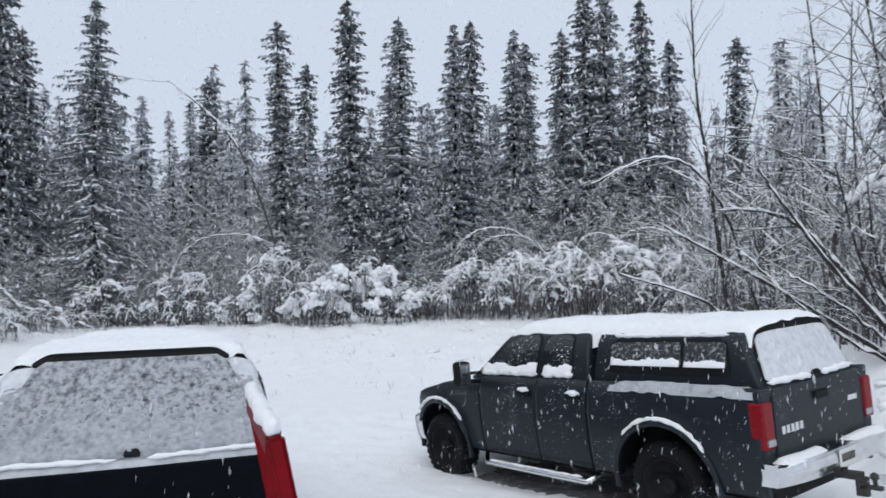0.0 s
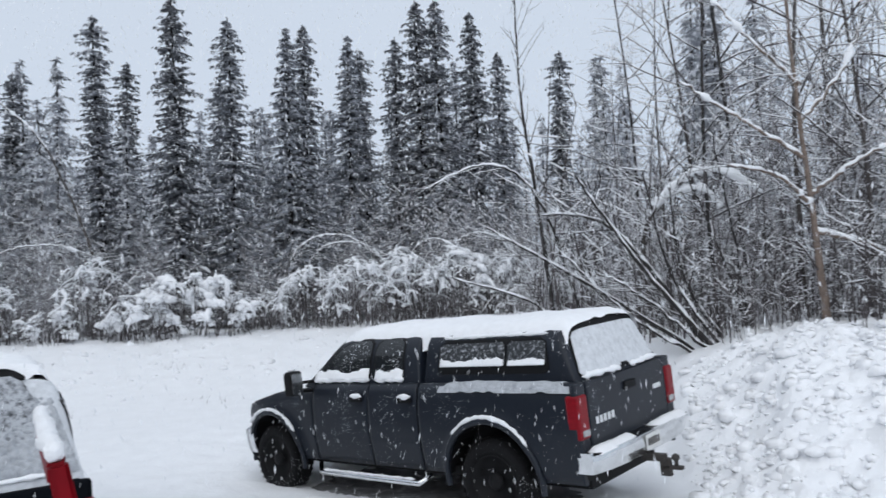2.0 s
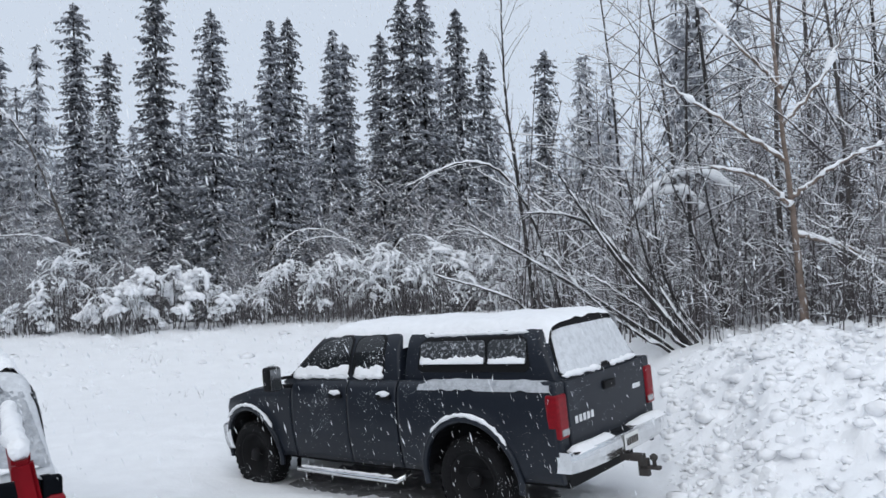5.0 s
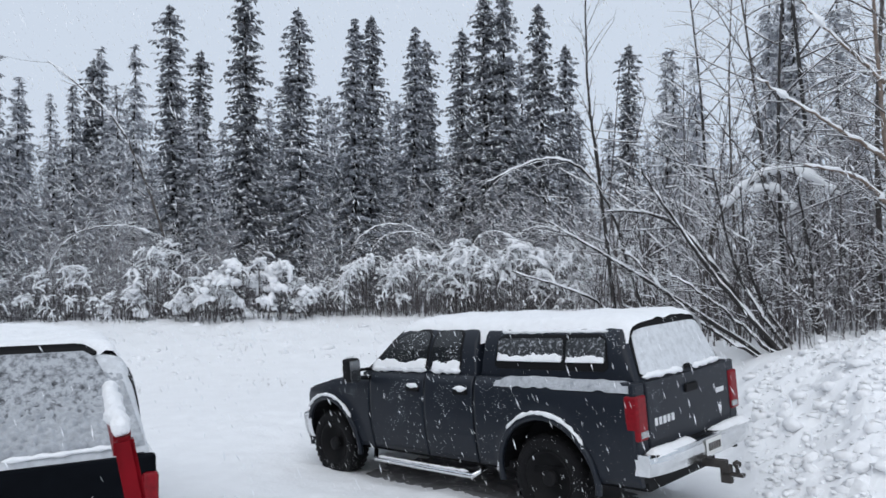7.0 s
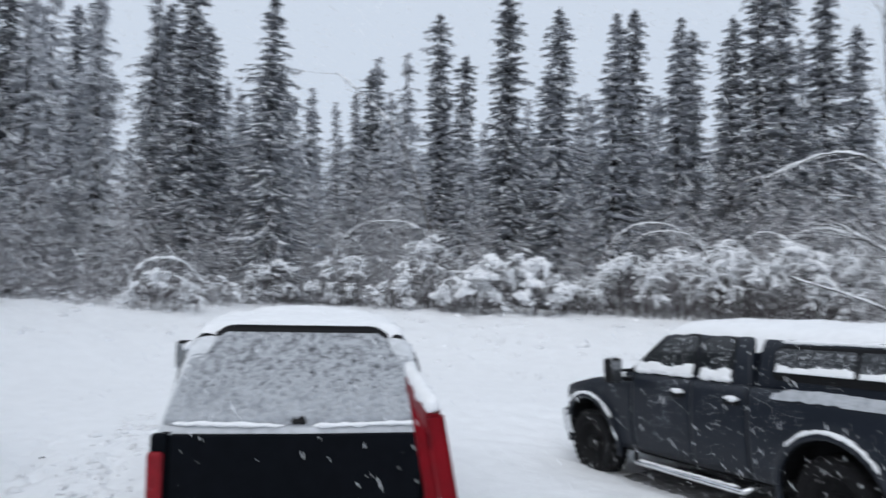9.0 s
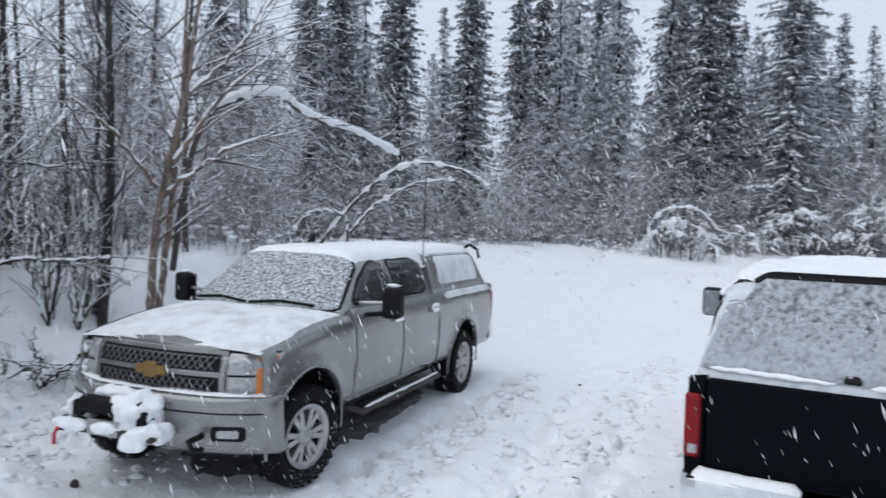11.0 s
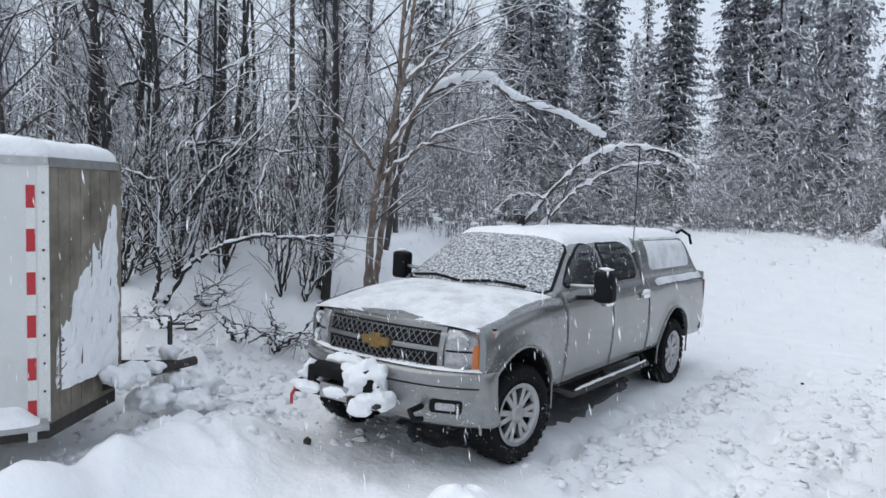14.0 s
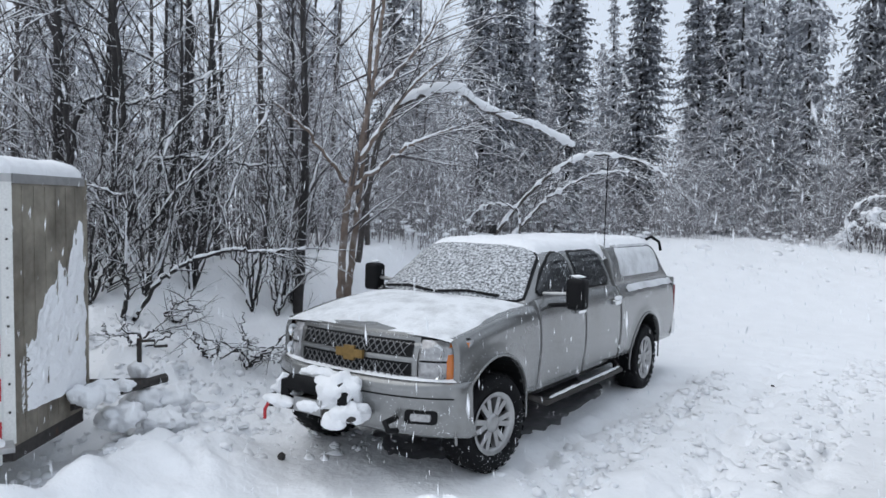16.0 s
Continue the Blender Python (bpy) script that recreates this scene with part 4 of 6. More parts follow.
    shaped_tree("birch", 55, [([(8.65, 10.51, 1.35), (8.6, 10.55, 2.4), (8.55, 10.58, 3.51), (8.45, 10.65, 5.5), (8.37, 10.72, 9.0)], 0.07), ([(8.55, 10.58, 3.4), (7.9, 10.5, 3.9), (7.1, 10.6, 4.1)], 0.035), ([(8.55, 10.58, 3.0), (9.3, 10.3, 2.75), (10.0, 9.9, 2.3)], 0.04), ([(8.5, 10.6, 4.2), (7.6, 10.9, 4.9), (6.7, 11.2, 5.6)], 0.03),
                              ([(8.55, 10.58, 3.6), (9.2, 10.2, 4.1), (9.9, 10.0, 4.4)], 0.03), ([(8.5, 10.6, 4.8), (9.1, 10.3, 5.6), (9.4, 10.2, 6.4)], 0.025), ([(8.5, 10.6, 5.4), (7.9, 10.9, 6.2), (7.2, 11.2, 7.2)], 0.025)],
                M_BIRCH, "brown-barked birch with wide snowy limbs", 10, 1.0, 1.6, 1, 9, 0.06, "birch")
    # trees behind the silver pickup
    shaped_tree("birch", 56, [([(-9.86, 3.4, 0.9), (-9.9, 3.5, 2.2), (-10.0, 3.8, 3.4), (-10.04, 4.03, 4.64), (-10.1, 4.3, 7.5)], 0.055), ([(-10.1, 3.6, 1.0), (-10.2, 3.8, 2.4), (-10.1, 3.9, 4.0), (-10.0, 4.0, 7.6)], 0.05), ([(-9.95, 3.7, 2.9), (-9.9, 4.4, 3.9), (-10.0, 5.1, 4.5)], 0.035),
                              ([(-9.95, 3.6, 2.5), (-9.7, 4.3, 3.1), (-9.6, 5.0, 3.4)], 0.03), ([(-9.9, 3.5, 2.6), (-9.9, 2.9, 3.3), (-9.9, 2.5, 3.6)], 0.025), ([(-10.0, 3.9, 3.8), (-9.8, 4.6, 4.6), (-9.8, 5.2, 5.5)], 0.025)],
                M_BIRCH, "pair of brown birch trunks with fine snowy twigs", 16, 1.0, 1.0, 1, 8, 0.0, "birch")
    shaped_tree("laden_limb", 57, [([(-11.2, 4.2, 1.4), (-10.9, 4.5, 3.5), (-10.42, 5.29, 4.05), (-10.54, 6.08, 3.81), (-10.5, 7.03, 3.6), (-10.51, 7.86, 3.3)], 0.045)], M_BARK, "limb bowed under a thick bolster of snow", 14, 0.9, 6.5, 1, 8, 0.2)
    shaped_tree("laden_limb", 58, [([(-14.8, 8.8, 1.4), (-14.2, 9.6, 2.65), (-13.56, 10.45, 3.4), (-12.78, 11.35, 3.34), (-12.3, 11.84, 2.95)], 0.04), ([(-14.6, 9.2, 1.4), (-14.0, 9.8, 2.4), (-13.4, 10.6, 3.0), (-12.9, 11.3, 3.1)], 0.03), ([(-14.4, 9.4, 1.4), (-14.3, 9.3, 2.2), (-14.7, 8.7, 2.3), (-15.0, 8.3, 1.8)], 0.03)],
                M_BARK, "arching stems loaded with snow", 16, 0.9, 2.2, 1, 6, 0.2)
    for k, (x, y, lean, r) in enumerate(((-10.24, 2.93, 0.1, 0.068), (-12.33, 0.0, 0.2, 0.09), (-12.1, 0.75, 0.1, 0.06), (-12.6, 1.7, 0.4, 0.05), (-12.4, 2.3, -0.2, 0.045), (-11.6, 1.2, 0.5, 0.035), (-11.9, 3.2, 0.3, 0.035), (-11.4, -1.2, 0.2, 0.07), (-11.2, 0.2, -0.3, 0.04))):
        z = ground_z(x, y) - 0.1
        shaped_tree("bare_tree", 60 + k, [([(x, y, z), (x + 0.05, y + 0.05 + lean * 0.3, z + 2.2), (x, y + lean * 0.6, z + 4.5), (x, y + lean, z + 8)], r)], M_BARK_DARK, "dark bare trunk with thin snowy side twigs", 24, 1.2, 0.8, 1)
    # tangle on the bank between the trailer and the birches
    tangle = [[(-10.9, 0.4, 1.2), (-10.84, 0.86, 2.59), (-10.77, 1.45, 2.89), (-10.63, 2.16, 2.83), (-10.43, 2.89, 2.8)], [(-9.9, 0.8, 0.9), (-9.81, 1.1, 1.36), (-9.76, 1.42, 1.58), (-9.67, 1.88, 1.72), (-9.57, 2.27, 1.7), (-9.41, 2.81, 1.75)],
              [(-9.86, 0.68, 0.85), (-9.85, 0.73, 1.29), (-9.85, 0.7, 1.63), (-9.85, 0.73, 2.3), (-9.88, 0.31, 2.48)], [(-10.5, 0.4, 1.0), (-10.47, 0.59, 1.3), (-10.41, 1.12, 2.09), (-10.27, 1.93, 3.17)], [(-11.1, 0.1, 1.2), (-11.09, 0.31, 3.44), (-11.04, 0.92, 3.6), (-10.96, 1.48, 3.82), (-10.82, 2.19, 4.18)]]
    for k, ends in enumerate(tangle):
        shaped_tree("crooked_shrub", 200 + k, [(ends, 0.028)], M_BARK_DARK, "crooked dark stem bent over with snow along it", 18, 0.8, 0.8, 1, 6, 0.12, "shrub", M_BARK_DARK)
    for k, (pts, r) in enumerate((([(-11.02, 1.7, 0.9), (-11.02, 1.75, 1.89), (-11.01, 1.8, 2.63), (-10.99, 1.89, 3.41), (-10.98, 1.96, 4.48), (-10.9, 2.2, 7)], 0.055), ([(-10.9, 0.7, 0.9), (-10.75, 0.62, 2.2), (-10.8, 0.8, 3.4), (-10.7, 0.7, 5), (-10.7, 0.75, 7)], 0.05), ([(-10.7, 1.2, 0.9), (-10.8, 1.3, 2.2), (-10.7, 1.5, 3.6), (-10.8, 1.5, 6.5)], 0.04))):
        shaped_tree("bare_tree", 210 + k, [(pts, r)], M_BARK_DARK, "dark crooked trunk with wiry twigs", 26, 1.1, 0.8, 1, 7, 0.03, "bare tree", M_BARK_DARK)
    rng = random.Random(14)
    for k in range(9):
        x, y = rng.uniform(-11.8, -10.2), -0.2 + 3.4 * (k + rng.random()) / 9
        z = ground_z(x, y) - 0.08
        stems = []
        for j in range(8):
            a, ln = rng.uniform(0, 6.28), rng.uniform(1.2, 3.2)
            out = rng.uniform(0.1, 0.55)
            c, q = math.cos(a), math.sin(a)
            stems.append(([(x, y, z), (x + 0.4 * ln * out * c + rng.gauss(0, 0.08), y + 0.4 * ln * out * q + rng.gauss(0, 0.1), z + 0.45 * ln), (x + ln * out * c + rng.gauss(0, 0.1), y + ln * out * q + rng.gauss(0, 0.12), z + ln * rng.uniform(0.7, 1.0))], rng.uniform(0.008, 0.02)))
        shaped_tree("shrub", 220 + k, stems, M_BARK_DARK, "wiry bare shrub with a little snow on it", 7, 0.55, 0.7, 1, 4, 0.06, "shrub", M_SCRUB)
    # low bare scrub at the foot of the bank beside the trailer
    rng = random.Random(4)
    for k in range(6):
        x, y = -9.3 - rng.random() * 0.8, 0.7 + k * 0.42 + rng.random() * 0.2
        z = ground_z(x, y) - 0.08
        stems = []
        for j in range(4):
            a = rng.uniform(-1.3, 1.3)
            ln = rng.uniform(0.4, 1.15)
            bend = rng.gauss(0, 0.15)
            stems.append(([(x, y, z), (x + 0.3 * ln * math.cos(a), y + 0.3 * ln * math.sin(a) + bend, z + 0.35 * ln), (x + 0.6 * ln * math.cos(a), y + 0.75 * ln * math.sin(a), z + rng.uniform(0.35, 0.6) * ln), (x + 0.75 * ln * math.cos(a), y + ln * math.sin(a) + bend, z + rng.uniform(0.2, 0.9) * ln)], 0.012))
        shaped_tree("scrub", 80 + k, stems, M_BARK_DARK, "low bare scrub poking through the snow", 4, 0.35, 0.3, 1, 4, 0.0, "shrub", M_BARK_DARK)


forest()
undergrowth()
bushes()
laden_bushes()
near_trees()
shaped_trees()

# ---- pickups ----
class Shell:
    """The upper body of a cab or topper: rounded in section, with leaning ends and a bowed front."""
    def __init__(self, x0, x1, z0, z1, low, high, lean_back, lean_front, bow_back=0.0, bow_front=0.0, power=0.4, soft=0.03):
        self.x0, self.x1, self.z0, self.z1, self.low, self.high = x0, x1, z0, z1, low, high
        self.lean_back, self.lean_front, self.bow_back, self.bow_front = lean_back, lean_front, bow_back, bow_front
        self.e, self.soft = 2 / power, soft

    def height(self, x):
        h, k = self.z1 - self.z0, self.soft
        lines = (h, h * (self.x1 - x) / self.lean_front, h * (x - self.x0) / self.lean_back)
        return max(0.0, -k * math.log(sum(math.exp(-min(20.0, v / k)) for v in lines)))

    def half(self, z):
        return self.low + (self.high - self.low) * max(0.0, min(1.0, (z - self.z0) / (self.z1 - self.z0)))

    def bowed(self, x, y):
        """How far the ends are drawn in at the sides."""
        mid, q = (self.x0 + self.x1) / 2, min(1.0, abs(y) / self.low) ** 2
        return (-self.bow_front * q * smooth((x - mid) / (self.x1 - mid))) if x > mid else self.bow_back * q * smooth((mid - x) / (mid - self.x0))

    def skin(self):
        us = spread(-1, 1, 41)
        xs = sorted(set([self.x0 + self.lean_back * 1.6 * (i / 12) for i in range(13)] + [self.x1 - self.lean_front * 1.6 * (i / 16) for i in range(17)] + spread(self.x0, self.x1, 24)))

        def fn(u, x):
            a, h = u * math.pi / 2, self.height(x)
            zr = max(0.0, math.cos(a)) ** (2 / self.e)
            z = self.z0 + h * zr
            y = self.half(z) * (abs(math.sin(a)) ** (2 / self.e)) * (1 if u > 0 else -1)
            return Vector((x + self.bowed(x, y), y, z))
        return grid_bm(fn, us, [x for x in xs if self.x0 <= x <= self.x1], inward=(0, 0, -0.03))

    def side(self, side):
        def place(x, z, q):
            h = max(0.03, self.height(x - self.bowed(x, self.low)))
            zr = max(0.0, min(0.97, (z - self.z0) / h))
            return Vector((x, side * (self.half(z) * (1 - zr ** self.e) ** (1 / self.e) + q + 0.001), z + q * 0.3))
        return place

    def end(self, front):
        """u across, v from the foot of the end to its top, q proud of it."""
        lean = self.lean_front if front else self.lean_back
        h = self.z1 - self.z0
        slope = Vector((h if front else -h, 0, lean)).normalized()

        def place(u, v, q):
            v = max(0.0, min(0.965, v))
            k = self.soft
            line = -k * math.log(max(1e-9, math.exp(-v * h / k) - math.exp(-h / k)))
            x = self.x1 - lean * line / h if front else self.x0 + lean * line / h
            f = 1.0
            for _ in range(2):
                f = (1 - min(0.93, abs(u) / self.half(self.z0 + v * h * f)) ** self.e) ** (1 / self.e)
            return Vector((x + self.bowed(x, u), u, self.z0 + v * h * f)) + slope * (q + 0.001)
        return place

    def top(self, x, y):
        f = (1 - min(0.985, abs(y) / self.high) ** self.e) ** (1 / self.e)
        return self.z0 + self.height(x) * f


def sheet_bm(outline, depth, place, rows=11, cols=15):
    """A convex outline (u, v) laid over a curved surface, with a turned-in rim."""
    lo, hi = min(v for u, v in outline), max(v for u, v in outline)
    bm, grid, n = bmesh.new(), [], len(outline)
    for i in range(rows):
        v = lo + (hi - lo) * min(0.999, max(0.001, i / (rows - 1)))
        cut = []
        for (u0, v0), (u1, v1) in zip(outline, outline[1:] + outline[:1]):
            if (v0 <= v) != (v1 <= v):
                cut.append(u0 + (u1 - u0) * (v - v0) / (v1 - v0))
        grid.append([bm.verts.new(place(u, v, depth)) for u in spread(min(cut), max(cut), cols)])
    for a, b in zip(grid, grid[1:]):
        for k in range(cols - 1):
            bm.faces.new((a[k], a[k + 1], b[k + 1], b[k]))
    centre = place((outline[0][0] + outline[n // 2][0]) / 2, (lo + hi) / 2, depth)
    into = place((outline[0][0] + outline[n // 2][0]) / 2, (lo + hi) / 2, -0.02) - centre
    made = bmesh.ops.extrude_edge_only(bm, edges=[e for e in bm.edges if e.is_boundary])["geom"]
    for v in made:
        if isinstance(v, bmesh.types.BMVert):
            v.co += into
    bmesh.ops.recalc_face_normals(bm, faces=bm.faces[:])
    return bm


def snow_sheet(parent, x0, x1, y0, y1, surf, deep, seed, soft=0.12, name="snow_cover", step=0.05, ragged=0.0, ends=1.0, power=0.5, mat=None):
    """Snow lying on a surface, thinning to rounded edges."""
    nx, ny = max(4, int((x1 - x0) / step)), max(4, int((y1 - y0) / step))

    def top(x, y):
        e = min((x - x0) / ends, (x1 - x) / ends, y - y0, y1 - y) / soft
        p = Vector((x * 3.1, y * 3.1, seed))
        e += ragged * noise.noise(p * 2.2)
        h = deep * (max(0.0, min(1.0, e)) ** power) * (0.85 + 0.3 * noise.noise(p) + 0.16 * noise.noise(p * 4))
        return Vector((x, y, surf(x, y) + h - 0.014 * (1 - smooth((e + 0.1) / 0.4))))
    return part(name, grid_bm(top, spread(x0, x1, nx), spread(y0, y1, ny)), mat or M_SNOW_CAR, parent, "fresh settled snow", smooth=True)


def snow_ridge(parent, pts, r, seed, name="snow_ledge"):
    """A lumpy roll of snow along a ledge."""
    rng = random.Random(seed)
    g = Geo()
    run = []
    for a, b in zip(pts, pts[1:]):
        a, b = Vector(a), Vector(b)
        n = max(2, int((b - a).length / 0.05))
        run += [a.lerp(b, i / n) for i in range(n)]
    run.append(Vector(pts[-1]))
    run = [p + Vector((rng.uniform(-0.3, 0.3) * r, rng.uniform(-0.2, 0.2) * r, rng.uniform(-0.2, 0.2) * r)) for p in run]
    g.tube(run, [0.003] + [r * rng.uniform(0.65, 1.3) for _ in run[1:-1]] + [0.003], 7)
    return part(name, g, M_SNOW_CAR, parent, "fresh settled snow", smooth=True)


def snow_lump(parent, x, y, z, rx, ry, rz, seed):
    """One rounded, uneven lump of snow."""
    def skin(u, v):
        d = Vector((math.sin(v) * math.cos(u), math.sin(v) * math.sin(u), math.cos(v)))
        p = Vector((d.x * rx, d.y * ry, d.z * rz)) * 9 + Vector((seed * 3.7, 0, 0))
        k = 1 + 0.5 * noise.noise(p) + 0.28 * noise.noise(p * 2.3) + 0.1 * noise.noise(p * 5)
        return Vector((x + rx * k * d.x, y + ry * k * d.y, z + rz * k * d.z))
    return part("snow_lump", grid_bm(skin, spread(0, 2 * math.pi, 33), spread(0.01, math.pi - 0.01, 18)), M_SNOW_CAR, parent, "lump of fresh snow", smooth=True)


def wheel(parent, x, y, r, wide, rim_mat, spokes, turn=0.0, slim=0.64):
    side = 1 if y > 0 else -1
    at = pose(x, y, r, 0, 0, turn + (0 if side > 0 else 180))
    h = wide / 2
    tyre = part("wheel", lathe_bm([(r * slim, -h * 0.9), (r * 0.8, -h), (r * 0.93, -h * 0.98), (r * 0.985, -h * 0.72), (r * 0.985, h * 0.72), (r * 0.93, h * 0.98), (r * 0.8, h), (r * slim, h * 0.86), (r * slim, h * 0.4)], 40), M_RUBBER, parent, "black rubber tyre packed with snow", smooth=True, at=at)
    g = Geo()
    for k in range(34):
        a = 2 * math.pi * k / 34
        for s, o in ((-1, 0.0), (1, 0.5)):
            b = a + o * 2 * math.pi / 34
            c = Vector((math.cos(b), 0, math.sin(b)))
            t = Vector((-math.sin(b), 0, math.cos(b))) * 0.022
            p, q = c * (r * 0.965) + Vector((0, s * h * 1.0, 0)), c * (r + 0.004) + Vector((0, s * h * 0.8, 0))
            e = c * (r + 0.004) + Vector((0, s * h * 0.12, 0))
            g.quad(p - t, p + t, q + t, q - t)
            g.quad(q - t, q + t, e + t, e - t)
    part("tread", g, M_RUBBER, tyre)
    rim = part("rim", lathe_bm([(r * slim, h * 0.35), (r * slim * 1.0, h * 0.93), (r * slim * 0.95, h * 0.9), (r * slim * 0.9, h * 0.25), (0.02, h * 0.2)], 40), M_TRIM if spokes else rim_mat, tyre, "dark barrel", smooth=True)
    for k in range(spokes):
        for off in (-0.13, 0.13):
            a = 2 * math.pi * k / spokes + off
            d, t = Vector((math.cos(a), 0, math.sin(a))), Vector((-math.sin(a), 0, math.cos(a)))
            e = Vector((math.cos(a + off * 0.55), 0, math.sin(a + off * 0.55)))
            bm = bmesh.new()
            vs = [bm.verts.new(p) for p in (d * 0.05 - t * 0.021 + Vector((0, h * 0.78, 0)), d * 0.05 + t * 0.021 + Vector((0, h * 0.78, 0)), e * (r * slim * 0.95) + t * 0.025 + Vector((0, h * 0.84, 0)), e * (r * slim * 0.95) - t * 0.025 + Vector((0, h * 0.84, 0)))]
            f = bm.faces.new(vs)
            ex = bmesh.ops.extrude_face_region(bm, geom=[f])["geom"]
            for v in ex:
                if isinstance(v, bmesh.types.BMVert):
                    v.co.y -= 0.05
            bmesh.ops.recalc_face_normals(bm, faces=bm.faces[:])
            part("spoke", bm, rim_mat, tyre, "cast alloy spoke")
    if spokes:
        part("rim_ring", lathe_bm([(r * slim * 0.8, h * 0.6), (r * slim * 0.84, h * 0.86), (r * slim * 0.93, h * 0.92), (r * slim * 0.995, h * 0.96)], 40), rim_mat, tyre, "cast alloy rim", smooth=True)
    part("hub_cap", lathe_bm([(0.085, h * 0.55), (0.08, h * 0.84), (0.05, h * 0.92), (0.005, h * 0.93)], 20), rim_mat, tyre, smooth=True)
    return tyre


def pickup(spec, paint, label):
    s = spec
    truck = new("pickup_truck")
    tagged(truck, label, "pickup truck", group="parked pickups")
    w, wb, xr, xf, cab, sill = s["w"], s["wb"], s["xr"], s["xf"], s["cab"], s["sill"]
    rail, belt, cowl, nose, r, ra = s["rail"], s["belt"], s["cowl_z"], s["nose_z"], s["r"], s["ra"]
    axles = [(0.0, r), (wb, r)]

    def top(x):
        if x <= cab:
            return rail
        if x <= s["door"]:
            return belt
        t = smooth((x - s["door"]) / (xf - s["door"]))
        return cowl + (nose - cowl) * (0.35 * (x - s["door"]) / (xf - s["door"]) + 0.65 * t * t)

    def foot(x):
        z = sill
        for c, zc in axles:
            if abs(x - c) < ra:
                z = max(z, zc + 0.02 + math.sqrt(ra * ra - (x - c) ** 2))
        return z

    def side_y(x, z):
        y = w - 0.07 * ((z - 0.95) / 0.55) ** 2 - (0.035 * smooth((z - top(x) + 0.1) / 0.1))
        if x > xf - 0.9:
            y -= s["taper"] * ((x - xf + 0.9) / 0.9) ** 2
        for c, zc in axles:
            d = math.hypot(x - c, z - zc - 0.02)
            y += s["flare"] * max(0.0, 1 - abs(d - ra) / 0.13)
        return y

    # dark core below and behind the panels
    part("floor_pan", box_bm(xr + 0.1, wb - ra - 0.1, -0.9, 0.9, sill - 0.02, sill + 0.06), M_TRIM, truck, "black floor pan")
    part("underbody", box_bm(xr + 0.12, xf - 0.35, -0.66, 0.66, 0.36, min(rail, nose) - 0.12), M_TRIM, truck, "black underbody")
    for side in (1, -1):
        spans = [("bed_side", xr, cab - 0.012), ("rear_door", cab + 0.012, s["pillar"] - 0.006), ("front_door", s["pillar"] + 0.006, s["door"] - 0.006), ("front_fender", s["door"] + 0.006, xf - s["wrap"])]
        for name, a, b in spans:
            def fn(x, t):
                z0, z1 = foot(x), top(x)
                if name.endswith("door") and z0 > sill:
                    z0 = foot(x)
                z = z0 + (z1 - z0) * t
                return Vector((x, side * side_y(x, z), z))
            n = max(8, int((b - a) / 0.035))
            panel = part(name, grid_bm(fn, spread(a, b, n), spread(0, 1, 13), inward=(0, -0.05 * side, 0)), paint, truck, smooth=False)
            panel.data.polygons.foreach_set("use_smooth", [len(p.vertices) == 4 and abs(p.normal.y) > 0.3 for p in panel.data.polygons])
            if name.endswith("door"):
                hx, hz = a + 0.16, belt - 0.17
                y = side_y(hx, hz)
                handle = part("handle", prism_bm(rounded([(hx - 0.1, hz - 0.028), (hx + 0.1, hz - 0.028), (hx + 0.1, hz + 0.028), (hx - 0.1, hz + 0.028)], 0.02), 0.03, lambda u, v, q: Vector((u, side * (y + 0.012 + q), v))), s["handle"], panel, "door handle with snow on it")
                if side > 0:
                    snow_ridge(panel, [(hx - 0.11, y + 0.035, hz + 0.04), (hx + 0.11, y + 0.035, hz + 0.04)], 0.03, hx * 7, "snow_on_handle")
                part("sill_trim", box_bm(a + 0.02, b - 0.02, side * (side_y((a + b) / 2, sill + 0.32) - 0.004) - 0.006, side * (side_y((a + b) / 2, sill + 0.32) - 0.004) + 0.006, sill + 0.29, sill + 0.35), paint, panel)
        for c, zc in axles:
            arch = grid_bm(lambda a, q: Vector((c + (ra + 0.0) * math.cos(a), side * (w - 0.02 - 0.3 * q), max(sill, zc + 0.02 + ra * math.sin(a)))), spread(0, math.pi, 20), (0, 1))
            part("wheel_well", arch, M_TRIM, truck, "black wheel well")
            rim_y = side_y(c, zc + 0.02 + ra)
            lip = Geo()
            lip.tube([Vector((c + (ra + 0.015) * math.cos(a), side * (side_y(c + ra * math.cos(a), max(sill, zc + 0.02 + ra * math.sin(a))) + 0.004), zc + 0.02 + (ra + 0.015) * math.sin(a))) for a in spread(-0.15, math.pi + 0.15, 26)], [s["lip"]] * 26, 8)
            part("fender_lip", lip, s["lip_mat"], truck, smooth=True)
            if side > 0 and s["lip"] > 0.025:
                snow_ridge(truck, [(c + (ra + 0.03) * math.cos(a), side * (rim_y + 0.015), zc + 0.05 + (ra + 0.03) * math.sin(a)) for a in spread(0.75, math.pi - 0.6, 12)], 0.022, c + 3, "snow_on_fender_lip")
            wheel(truck, c, side * (w - 0.14), r, 0.29, s["rim"], s["spokes"], s["steer"] if c > 1 else 0.0)
        part("running_board", tube_bm([(cab - 0.05, side * (w - 0.1), sill - 0.06), (cab + 0.05, side * (w + 0.03), sill - 0.13), (s["door"] - 0.1, side * (w + 0.03), sill - 0.13), (s["door"] + 0.05, side * (w - 0.1), sill - 0.06)], 0.03), s["board"], truck, "running board", smooth=True)
        if side > 0:
            snow_ridge(truck, [(cab + 0.1, side * (w + 0.035), sill - 0.085), (s["door"] - 0.15, side * (w + 0.035), sill - 0.09)], 0.014, 5, "snow_on_running_board")

